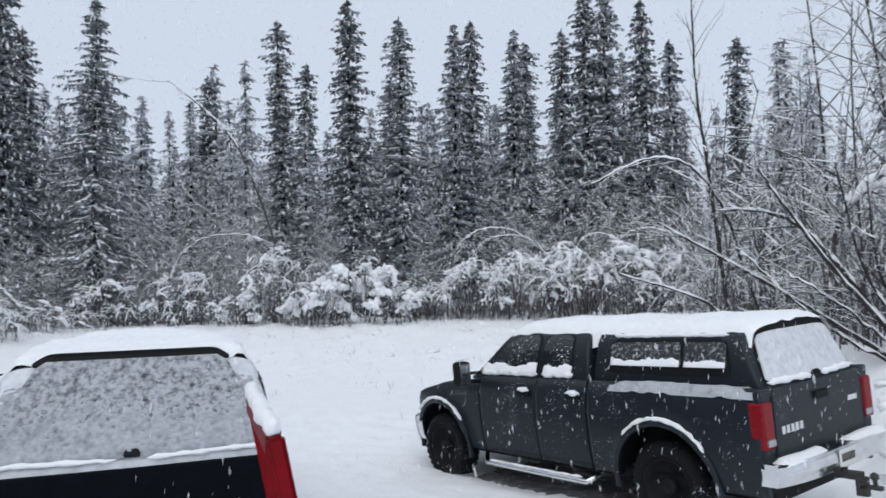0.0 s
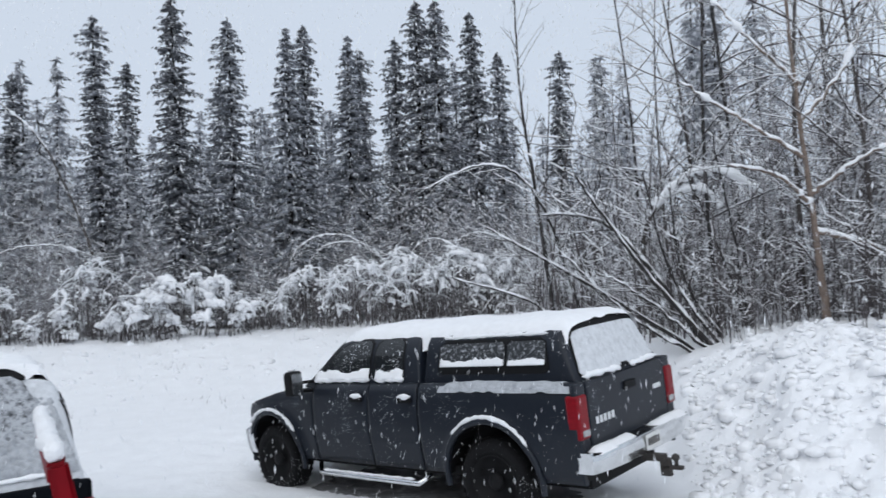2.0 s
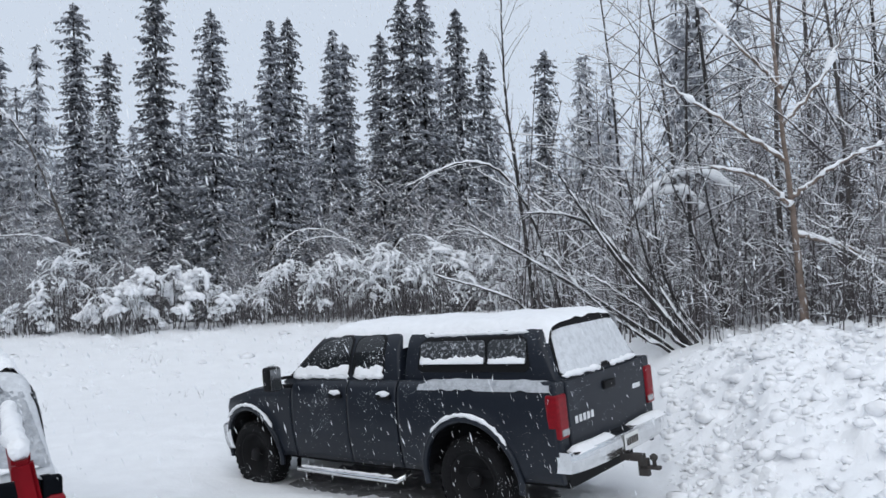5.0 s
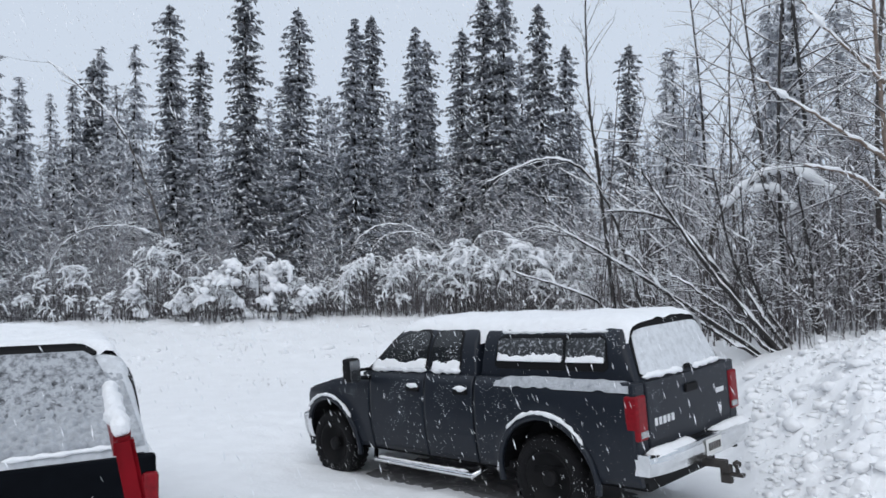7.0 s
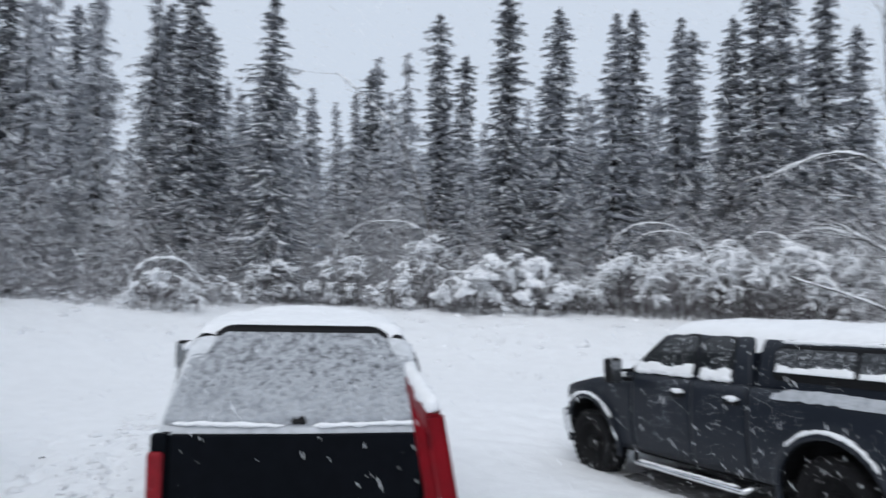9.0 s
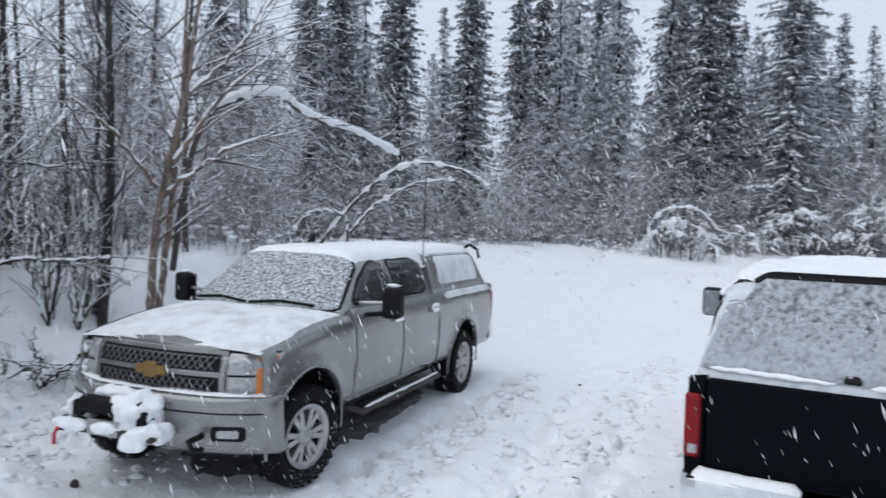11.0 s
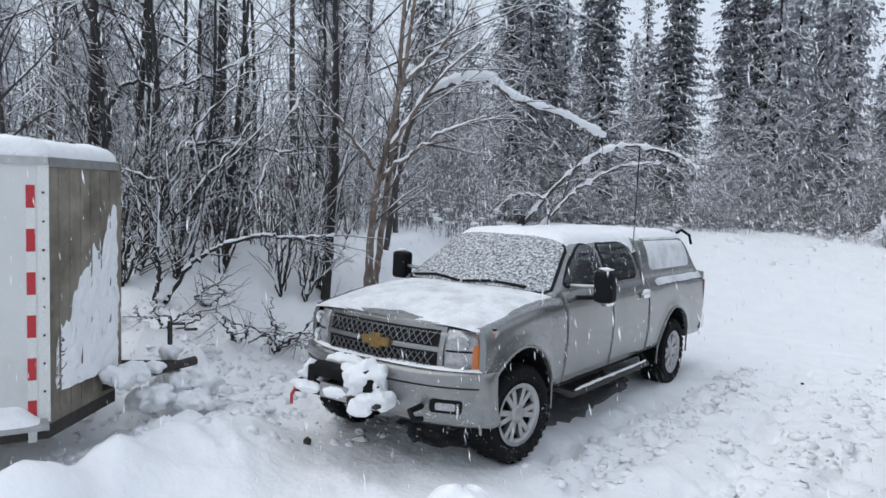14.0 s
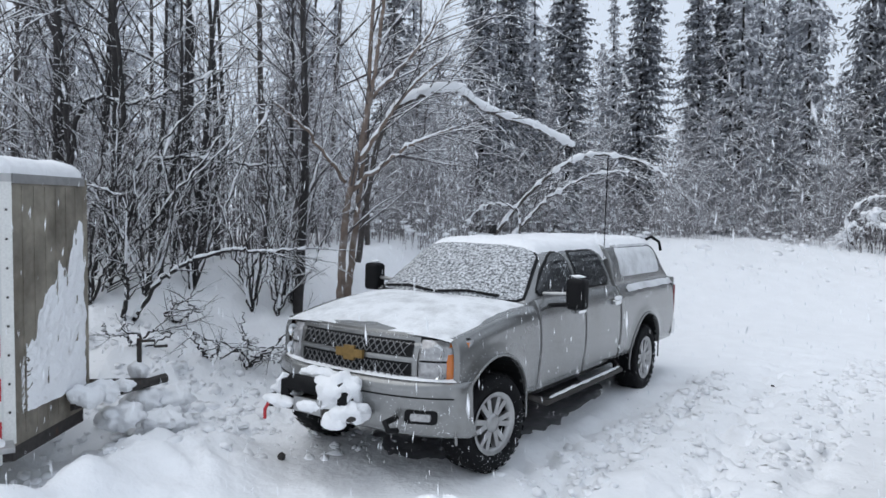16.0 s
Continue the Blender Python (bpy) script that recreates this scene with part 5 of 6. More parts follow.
    # cab
    x_base, x_top, roof = s["screen_base"], s["screen_top"], s["roof"]
    cb, ct = (cab + 0.01, x_base, side_y(cab + 0.5, belt) - 0.02), (cab + 0.1, x_top, s["roof_w"])
    shell = Shell(cab + 0.01, x_base + 0.02, belt - 0.02, roof, cb[2], ct[2], 0.07, x_base - x_top, 0.0, s["screen_bow"], 0.42, s["arc"])
    part("cab", shell.skin(), paint, truck, smooth=True)
    cab_side = shell.side

    def front_x(z):
        return x_base - s["screen_bow"] * 0.9 + (x_top - x_base) * (z - belt) / (roof - belt)
    zt, zb = roof - s["header"], belt + 0.045
    for side in (1, -1):
        zm = zb + 0.62 * (zt - zb)
        glass_f = [(s["pillar"] + s["post"], zb), (front_x(zb) - 0.1, zb), (front_x(zm) - 0.12, zm), (front_x(zt) - 0.2, zt), (s["pillar"] + s["post"] + 0.02, zt)]
        glass_r = [(cab + s["post_back"], zb), (s["pillar"] - s["post"], zb), (s["pillar"] - s["post"] - 0.02, zt), (cab + s["post_back"] + 0.05, zt)]
        for gl in (glass_f, glass_r):
            big = [(u + (0.025 if u > sum(q[0] for q in gl) / len(gl) else -0.025), v + (0.022 if v > (zb + zt) / 2 else -0.022)) for u, v in gl]
            frame_ob = part("window_frame", sheet_bm(rounded(big, 0.1), 0.004, cab_side(side)), M_TRIM, truck, "black window seal")
            part("pane", sheet_bm(rounded(gl, 0.09), 0.008, cab_side(side)), s["side_glass"], frame_ob, "dark glass flecked with snow")
            if side > 0 and s["ledges"]:
                y0 = cab_side(1)(sum(q[0] for q in gl) / len(gl), zb, 0).y
                snow_ridge(frame_ob, [(gl[0][0] - 0.02, y0 + 0.014, zb - 0.005), (gl[1][0] - 0.02, y0 + 0.014, zb - 0.005)], 0.03, gl[0][0], "snow_on_window_ledge")
                snow_sheet_side(frame_ob, gl[0][0] + 0.01, gl[1][0] - 0.06, zb - 0.01, zb + 0.15, cab_side(1), gl[0][0])
        # mirrors
        mx, mz = s["mirror"]
        out = s["mirror_out"]
        if side < 0 and s["one_mirror"]:
            continue
        my = side_y(mx, belt)
        arm = part("mirror_arm", tube_bm([(mx, side * (my - 0.08), mz - 0.14), (mx - 0.02, side * (my + 0.26 + out), mz - 0.1)], 0.022), M_TRIM, truck)
        part("mirror_arm", tube_bm([(mx, side * (my - 0.08), mz - 0.02), (mx - 0.02, side * (my + 0.26 + out), mz + 0.0)], 0.02), s["mirror_arm"], truck)
        head = soft_edges(part("mirror", box_bm(mx - 0.1, mx + 0.06, side * (my + 0.22 + out) - (0.0 if side > 0 else 0.19), side * (my + 0.22 + out) + (0.19 if side > 0 else 0.0), mz - 0.145, mz + 0.155), M_TRIM, truck, "black towing mirror"), 0.04, 3)
        part("mirror_glass", box_bm(mx - 0.106, mx - 0.1, side * (my + 0.315 + out) - 0.075, side * (my + 0.315 + out) + 0.075, mz - 0.13, mz + 0.13), M_MIRROR, head)
        snow_ridge(head, [(mx - 0.02, side * (my + 0.24), mz + 0.175), (mx - 0.02, side * (my + 0.39), mz + 0.175)], 0.03, mz, "snow_on_mirror")

    screen = shell.end(True)
    wide0, wide1 = cb[2] - 0.07, ct[2] - 0.04
    part("windscreen_seal", sheet_bm(rounded([(-wide0 - 0.03, 0.0), (wide0 + 0.03, 0.0), (wide1 + 0.03, 0.96), (-wide1 - 0.03, 0.96)], 0.06), 0.003, screen, 17, 29), M_TRIM, truck, "black windscreen seal")
    sc = part("windscreen", sheet_bm(rounded([(-wide0, 0.03), (wide0, 0.03), (wide1, 0.95), (-wide1, 0.95)], 0.06), 0.008, screen, 17, 29), M_SCUFF, truck, "windscreen crusted with fine snow")
    for off in (-0.42, 0.28):
        part("wiper", tube_bm([tuple(screen(off - 0.32, 0.05, 0.03)), tuple(screen(off, 0.1, 0.03)), tuple(screen(off + 0.34, 0.05, 0.03))], 0.013), M_TRIM, sc, "black wiper blade")

    # bonnet
    def hood(x, y):
        half = side_y(x, top(x)) - 0.012
        pull = smooth((x - xf + 0.8) / 0.8) * (s["bow"] * (y * half / w) ** 2 + s["wrap"] * 0.78 * max(0.0, (abs(y * half) - 0.66) / (half + 0.02 - 0.66)) ** 2.4)
        return Vector((x - pull, y * half, top(x) + s["crown"] * (1 - y ** 4) * smooth((xf - x) / 0.5 + 0.15) - 0.06 * smooth((x - xf + 0.16) / 0.16)))
    part("hood", grid_bm(hood, spread(s["door"] - 0.1, xf - 0.02, 26), spread(-1, 1, 17), inward=(0, 0, -0.05)), paint, truck, smooth=True)

    def front(y, z, q):
        """A point of the nose, bowed across and wrapped round at the corners; q metres proud."""
        half = w - s["taper"] + 0.01
        turn = max(0.0, (abs(y) - 0.66) / (half - 0.66))
        out = 1 if y > 0 else -1
        return Vector((xf - 0.02 - s["bow"] * (y / w) ** 2 - s["wrap"] * 0.78 * turn ** 2.4 - 0.05 * smooth((z - nose + 0.15) / 0.15) + q * (1 - 0.6 * min(1, turn)), y + out * q * 0.7 * min(1, turn), z))
    edge = w - s["taper"] + 0.012
    part("front_panel", grid_bm(lambda y, z: front(y, z, -0.03), spread(-edge, edge, 31), spread(0.62, nose + 0.02, 6)), paint, truck, smooth=True)
    gz0, gz1, gw = s["grille"]
    mid = (gz0 + gz1) / 2
    surround = part("grille", grid_bm(lambda y, z: front(y * (gw + 0.035), z, 0.03), spread(-1, 1, 17), (gz0 - 0.02, gz0 + 0.03, mid, gz1 - 0.03, gz1 + 0.01), inward=(-0.06, 0, 0)), paint, truck, "grille surround")
    for lo, hi in ((gz0 + 0.03, mid - 0.035), (mid + 0.035, gz1 - 0.03)):
        part("grille_opening", grid_bm(lambda y, z: front(y, z, 0.036), spread(-gw + 0.012, gw - 0.012, 13), (lo - 0.012, hi + 0.012)), M_TRIM, surround, "black grille opening")
        lattice = Geo()
        n = int(gw * 2 / 0.062)
        for k in range(-2, n + 2):
            for d in (-1, 1):
                a0, a1 = -gw + 0.03 + k * 0.062, -gw + 0.03 + k * 0.062 + d * (hi - lo) * 0.8
                if min(a0, a1) > -gw + 0.02 and max(a0, a1) < gw - 0.02:
                    lattice.tube([front(a0, lo, 0.05), front((a0 + a1) / 2, (lo + hi) / 2, 0.052), front(a1, hi, 0.05)], [0.004] * 3, 4)
        part("grille_mesh", lattice, M_GRILLE, surround, "diamond mesh of grey plastic")
    emb = [(-0.15, mid - 0.035), (-0.06, mid - 0.035), (-0.06, mid - 0.06), (0.06, mid - 0.06), (0.06, mid - 0.035), (0.15, mid - 0.035), (0.15, mid + 0.035), (0.06, mid + 0.035), (0.06, mid + 0.06), (-0.06, mid + 0.06), (-0.06, mid + 0.035), (-0.15, mid + 0.035)]
    if s["emblem"]:
        part("emblem", prism_bm(emb, 0.03, lambda u, v, q: front(u * 0.95, v * 1.0, 0.035 + q)), M_GOLD, surround, "dull gold cross-shaped emblem")
    for side in (1, -1):
        y0, y1, ym = gw + 0.05, edge - 0.004, edge - 0.105
        lo = part("headlight", grid_bm(lambda y, z: front(side * y, z, 0.035), spread(y0, y1, 14), spread(gz0 + 0.015, gz1 - 0.005, 5), inward=(-0.05, 0, 0)), M_LAMPW, truck, "clear headlight unit with amber corner", smooth=True)
        part("headlight_seal", grid_bm(lambda y, z: front(side * y, z, 0.018), spread(y0 - 0.02, y1 + 0.003, 14), spread(gz0 - 0.004, gz1 + 0.014, 3)), M_TRIM, lo, "black seal")
        part("lens_bar", grid_bm(lambda y, z: front(side * y, z, 0.039), spread(y0 + 0.01, y1 - 0.01, 10), (mid - 0.008, mid + 0.008)), M_TRIM, lo)
        part("lens_bar", grid_bm(lambda y, z: front(side * y, z, 0.039), spread(ym - 0.016, ym - 0.008, 3), (gz0 + 0.02, gz1 - 0.01)), M_TRIM, lo)
        for zz in (0.27, 0.74):
            part("reflector", lathe_on(front, side * (y0 + 0.13), gz0 + (gz1 - gz0) * zz, 0.062, 0.043), M_CHROME, lo, "round chrome reflector", smooth=True)
        part("turn_signal", grid_bm(lambda y, z: front(side * y, z, 0.041), spread(ym, y1 - 0.004, 7), spread(gz0 + 0.03, gz1 - 0.02, 3)), M_AMBER, lo, "amber lens", smooth=True)
    bz0, bz1 = s["bumper"]

    def bump(y, t):
        a = t * math.pi
        z = bz0 + (bz1 - bz0) * (0.5 - 0.5 * math.cos(a))
        return Vector((xf + s["bump_out"] - (s["wrap"] + 0.1) * abs(y / w) ** 3.2 - 0.05 * (2 * t - 1) ** 4 - (0.1 * (1 - t) ** 2), y * 1.0, z))
    bp = part("front_bumper", grid_bm(bump, spread(-w, w, 25), spread(0, 1, 12), inward=(-0.16, 0, 0)), s["bumper_mat"], truck, "front bumper", smooth=True)
    part("bumper_gap", grid_bm(lambda y, q: bump(y, 0.66) + Vector((0.004, 0, 0.012 * q - 0.006)), spread(-w + 0.05, w - 0.05, 25), (0, 1)), M_TRIM, bp)
    for side in (1, -1):
        part("fog_lamp", prism_bm(rounded([(side * 0.6, bz0 + 0.13), (side * 0.84, bz0 + 0.13), (side * 0.84, bz0 + 0.24), (side * 0.6, bz0 + 0.24)], 0.03), 0.012, lambda y, z, q: bump(y, 0.42) * 1.0 + Vector((0.008 + q, 0, z - bump(y, 0.42).z))), M_TRIM, bp, "recessed fog lamp")
        part("fog_lens", prism_bm(rounded([(side * 0.65, bz0 + 0.155), (side * 0.8, bz0 + 0.155), (side * 0.8, bz0 + 0.215), (side * 0.65, bz0 + 0.215)], 0.02), 0.012, lambda y, z, q: bump(y, 0.42) * 1.0 + Vector((0.018 + q, 0, z - bump(y, 0.42).z))), M_LAMPW, bp)

    part("bumper_snow", grid_bm(lambda y, q: bump(y, 1.0) + Vector((-0.02 - 0.1 * q, 0, 0.004 + 0.03 * math.sin(q * 3.14) * (0.7 + 0.6 * noise.noise(Vector((y * 6, q, 2)))))), spread(-w + 0.04, w - 0.04, 40), spread(0, 1, 5)), M_SNOW_CAR, bp, "thin line of snow", smooth=True)
    # bed end: tailgate, lamps, bumper
    gate = soft_edges(part("tailgate", box_bm(xr - 0.03, xr + 0.04, -w + s["lamp_w"], w - s["lamp_w"], 0.72, rail - 0.01), s["gate"], truck, "tailgate"), 0.015)
    if s["badges"]:
        part("tailgate_handle", soft_box(xr - 0.055, xr - 0.028, -0.12, 0.12, rail - 0.2, rail - 0.12), M_TRIM, gate, "black handle")
    for k in range(s["badges"]):
        part("badge_bar", box_bm(xr - 0.04, xr - 0.03, 0.36 + k * 0.075, 0.415 + k * 0.075, rail - 0.42, rail - 0.35), M_CHROME, gate, "plain chrome bar")
    if s["badges"]:
        part("badge_bar", box_bm(xr - 0.04, xr - 0.03, -0.68, -0.5, rail - 0.3, rail - 0.25), M_CHROME, gate)
    for side in (1, -1):
        y0, y1 = sorted((side * (w - s["lamp_w"] + 0.01), side * (w - 0.015)))
        post = soft_edges(part("bed_post", box_bm(xr - 0.02, xr + 0.05, y0, y1, 0.66, rail - 0.004), paint, truck), 0.02)
        lamp = soft_edges(part("tail_light", box_bm(xr - 0.045, xr + s["lamp_wrap"], y0 + (0.02 if side > 0 else -0.014), y1 + (0.014 if side > 0 else -0.02), rail - 0.52, rail - 0.11), M_TAIL, truck, "red tail light"), 0.025, 3)
        part("reversing_lens", soft_box(xr - 0.052, xr - 0.04, y0 + 0.035, y1 - 0.015, rail - 0.49, rail - 0.43), M_LAMPW, lamp, "clear lens")
    rb = part("rear_bumper", grid_bm(lambda y, t: Vector((xr - 0.2 + 0.1 * abs(y / w) ** 4 - 0.02 * math.sin(t * 3.14), y, 0.6 + 0.19 * t)), spread(-w + 0.01, w - 0.01, 21), spread(0, 1, 6), inward=(0.15, 0, 0)), s["rear_bumper"], truck, "chrome rear step bumper", smooth=False)
    part("bumper_step", box_bm(xr - 0.17, xr - 0.02, -w + 0.05, w - 0.05, 0.775, 0.79), M_TRIM, rb)
    part("plate", box_bm(xr - 0.232, xr - 0.226, -0.15, 0.15, 0.63, 0.78), M_TAPE_W, rb, "pale registration plate")
    for k in range(5):
        part("plate_bar", box_bm(xr - 0.236, xr - 0.232, -0.12 + k * 0.05, -0.085 + k * 0.05, 0.67, 0.74), M_STEEL, rb)
    for y0, y1 in ((-w + 0.08, -0.22), (0.22, w - 0.06)):
        snow_sheet(rb, xr - 0.19, xr - 0.03, y0, y1, lambda x, y: 0.79, 0.05, y0, 0.06, "snow_on_bumper")
    hitch = part("tow_hitch", box_bm(xr - 0.34, xr - 0.1, -0.035, 0.035, 0.5, 0.57), M_STEEL, truck, "black steel tow hitch")
    part("ball_mount", box_bm(xr - 0.38, xr - 0.28, -0.03, 0.03, 0.36, 0.53), M_STEEL, hitch)
    part("tow_ball", lathe_z(xr - 0.44, 0.0, [(0.02, 0.45), (0.02, 0.51), (0.038, 0.53), (0.038, 0.56), (0.01, 0.58)]), M_STEEL, hitch, smooth=True)
    part("mount_plate", box_bm(xr - 0.5, xr - 0.3, -0.03, 0.03, 0.43, 0.46), M_STEEL, hitch)

    # topper over the bed
    tz = s["topper"]
    tb, tt = (xr + 0.0, cab - 0.02, w - s["shoulder"]), (xr + s["topper_slope"], cab - 0.04, s["topper_w"])
    lid = Shell(tb[0], tb[1], rail + 0.004, tz, tb[2], tt[2], s["topper_slope"], 0.03, 0.05, 0.0, s["square"], 0.03)
    top_ob = part("topper", lid.skin(), s["topper_mat"], truck, "fibreglass topper over the bed", smooth=True)
    topper_side = lid.side
    wx0, wx1, wz0, wz1 = s["topper_window"]
    for side in (1, -1):
        fr = part("topper_window_frame", sheet_bm(rounded([(wx0, wz0), (wx1, wz0), (wx1 - 0.04, wz1), (wx0 + 0.06, wz1)], 0.07), 0.008, topper_side(side)), s["topper_frame"], top_ob, "window frame")
        xm = wx0 + (wx1 - wx0) * 0.36
        for a, b in ((wx0 + 0.04, xm - 0.012), (xm + 0.012, wx1 - 0.04)):
            part("topper_pane", sheet_bm(rounded([(a, wz0 + 0.08), (b, wz0 + 0.08), (b - 0.01, wz1 - 0.035), (a + 0.02, wz1 - 0.035)], 0.04), 0.013, topper_side(side)), s["topper_glass"], fr, "pane with snow on it")
            if side > 0 and s["ledges"]:
                snow_sheet_side(fr, a + 0.02, b - 0.02, wz0 + 0.075, wz0 + 0.2, topper_side(1), a)
        if side > 0:
            p = topper_side(1)(0, wz1 + 0.03, 0.01)
            snow_ridge(top_ob, [(wx0 + 0.05, p.y, p.z), (wx1 - 0.05, p.y, p.z)], 0.022, 9, "snow_on_gutter")

    back = lid.end(False)
    seal = part("rear_window_frame", sheet_bm(rounded([(-tb[2] + s["band_in"], s["seal_low"]), (tb[2] - s["band_in"], s["seal_low"]), (tt[2] - s["band_in"], 0.94), (-tt[2] + s["band_in"], 0.94)], 0.05), 0.006, back, 15, 25), M_TRIM, top_ob, "black frame of the rear window")
    part("rear_pane", sheet_bm(rounded([(-tb[2] + s["pane_in"], 0.06), (tb[2] - s["pane_in"], 0.06), (tt[2] - s["pane_in_top"], s["pane_top"]), (-tt[2] + s["pane_in_top"], s["pane_top"])], 0.05), 0.016, back, 15, 25), s["pane"], seal, "rear window under rough snow")
    part("rear_latch", prism_bm(rounded([(-0.05, 0.05), (0.05, 0.05), (0.035, 0.095), (-0.035, 0.095)], 0.01), 0.045, back), M_TRIM, seal, "black latch")
    if s["slump"]:
        def slump(u, v):
            p = Vector((u * 26, v * 17, 4))
            z = 0.045 + 0.62 * v
            return back(u * (tb[2] - s["pane_in"]) * (1 - 0.2 * z), z, 0.004 + 0.042 * (1 - v) ** 1.3 * min(1, 14 * v + 0.1) + 0.026 * noise.noise(p) + 0.013 * noise.noise(p * 2.2))
        part("pane_snow", grid_bm(slump, spread(-1, 1, 170), spread(0, 1, 70)), M_PANE_SNOW, seal, "snow slumped along the pane", smooth=True)
    if s["badges"] or s["slump"]:
        snow_ridge(seal, [tuple(back(-tb[2] + 0.08, 0.04, 0.03)), tuple(back(-0.09, 0.03, 0.03)), ], s["sill_snow"], 14, "snow_on_sill")
        snow_ridge(seal, [tuple(back(0.09, 0.03, 0.03)), tuple(back(tb[2] - 0.08, 0.04, 0.03))], s["sill_snow"], 15, "snow_on_sill")

    for side in (1, -1):
        y0, y1 = sorted((side * (tb[2] - 0.04), side * (side_y(0.5, rail) - 0.004)))
        part("bed_rail", box_bm(xr + 0.03, cab - 0.02, y0, y1, rail - 0.04, rail - 0.003), paint, truck)
    # snow lying on top
    snow_sheet(truck, tt[0] - s["snow_back"], x_top + 0.03, -tt[2] * 0.985, tt[2] * 0.985, lambda x, y: lid.top(max(x, tt[0] + 0.0), y) if x < cab - 0.06 else (shell.top(x, y) if x > cab + 0.14 else lid.top(cab - 0.3, y) * 0.5 + shell.top(cab + 0.5, y) * 0.5), s["snow"], 3.0, s["roof_soft"], "snow_on_roof", 0.045, 0.25, power=s["snow_power"])
    snow_sheet(truck, s["door"] - 0.02, xf - 0.13, -w + 0.1, w - 0.1, lambda x, y: hood(x, y / (side_y(x, top(x)) - 0.012)).z, s["hood_snow"], 8.0, 0.22, "snow_on_hood", step=0.035, ragged=0.07, ends=2.0, power=0.8, mat=s["hood_mat"])
    snow_sheet(truck, xr + 0.04, 0.66, w - s["shoulder"] - 0.02, w - 0.02, lambda x, y: rail - 0.006 - 1.2 * max(0, y - w + 0.075), s["rail_snow"], 5.0, 0.075, "snow_on_rail", 0.014, 0.5, 7.0, 0.9, s["rail_mat"])
    snow_sheet(truck, xr + 0.06, cab - 0.08, -w + 0.02, -w + s["shoulder"] + 0.03, lambda x, y: rail - 0.004, s["rail_snow"], 6.0, 0.1, "snow_on_rail", 0.03, 0.0)
    return truck


def snow_sheet_side(parent, x0, x1, z0, z1, place, seed):
    """Snow piled up against the foot of an upright pane."""
    def fn(x, t):
        h = (z1 - z0) * (0.6 + 0.26 * noise.noise(Vector((x * 5, seed, 1.7))) + 0.22 * noise.noise(Vector((x * 31, seed, 4.1))))
        return place(x, z0 + h * t, 0.014 + 0.022 * (1 - t) ** 0.7)
    return part("snow_on_pane", grid_bm(fn, spread(x0, x1, 22), spread(0, 1, 5), inward=(0, -0.02, 0)), M_SNOW_CAR, parent, "fresh settled snow", smooth=True)


def tube_bm(pts, r, sides=10):
    g = Geo()
    g.tube([Vector(p) for p in pts], [r] * len(pts), sides)
    bm = bmesh.new()
    vs = [bm.verts.new(v) for v in g.v]
    for f in g.f:
        bm.faces.new([vs[i] for i in f])
    bm.faces.new(vs[:sides][::-1])
    bm.faces.new(vs[-sides:])
    bmesh.ops.recalc_face_normals(bm, faces=bm.faces[:])
    return bm


def soft_box(x0, x1, y0, y1, z0, z1, r=0.008):
    bm = box_bm(x0, x1, y0, y1, z0, z1)
    bmesh.ops.bevel(bm, geom=bm.edges[:], offset=min(r, (x1 - x0) * 0.4, (y1 - y0) * 0.4, (z1 - z0) * 0.4), segments=2, affect="EDGES")
    return bm


def lathe_on(front, y, z, r, deep):
    bm = bmesh.new()
    c = front(y, z, deep)
    rim = [bm.verts.new(c + Vector((0, r * math.cos(a), r * math.sin(a)))) for a in spread(0, 2 * math.pi * 15 / 16, 16)]
    mid = bm.verts.new(c + Vector((-0.03, 0, 0)))
    for i in range(16):
        bm.faces.new((rim[i], rim[(i + 1) % 16], mid))
    return bm


def lathe_z(x, y, profile, seg=14):
    bm = bmesh.new()
    rings = [[bm.verts.new((x + r * math.cos(2 * math.pi * k / seg), y + r * math.sin(2 * math.pi * k / seg), z)) for k in range(seg)] for r, z in profile]
    for a, b in zip(rings, rings[1:]):
        for k in range(seg):
            bm.faces.new((a[k], a[(k + 1) % seg], b[(k + 1) % seg], b[k]))
    return bm


DARK = dict(snow_back=0.04, band_in=0.07, sill_snow=0.032, arc=0.055, snow_power=0.65, square=0.36, seal_low=0.03, roof_soft=0.2, post_back=0.27, pane_in_top=0.1, screen_bow=0.14, header=0.1, post=0.03, slump=False, mirror_out=0.0, hood_mat=M_SNOW_CAR, rail_mat=M_PANE_SNOW, w=1.0, wb=3.66, xr=-1.05, xf=4.5, cab=0.975, sill=0.48, rail=1.42, belt=1.42, cowl_z=1.36, nose_z=1.14, r=0.437, ra=0.59, pillar=1.78, door=2.8, taper=0.16, flare=0.045,
            lip=0.034, lip_mat=M_GREY, wrap=0.2, badges=5, lamp_wrap=0.1, lamp_w=0.2, one_mirror=False, shoulder=0.16, pane_in=0.09, pane=M_SCUFF2, handle=M_TRIM, rim=M_TRIM, spokes=0, steer=0, board=M_CHROME, screen_base=3.14, screen_top=2.44, roof=2.0, roof_w=0.74, side_glass=M_GLASS, ledges=True,
            mirror=(2.84, 1.47), mirror_arm=M_TRIM, crown=0.07, bow=0.14, grille=(0.8, 1.1, 0.5), emblem=False, bumper=(0.5, 0.82), bump_out=0.12, bumper_mat=M_CHROME, gate=M_GREY, rear_bumper=M_CHROME,
            topper=1.99, topper_slope=0.2, topper_w=0.74, topper_mat=M_GREY, topper_window=(-0.72, 0.76, 1.5, 1.85), topper_frame=M_TRIM, topper_glass=M_STREAK, pane_top=0.82, snow=0.065, hood_snow=0.05, rail_snow=0.035)
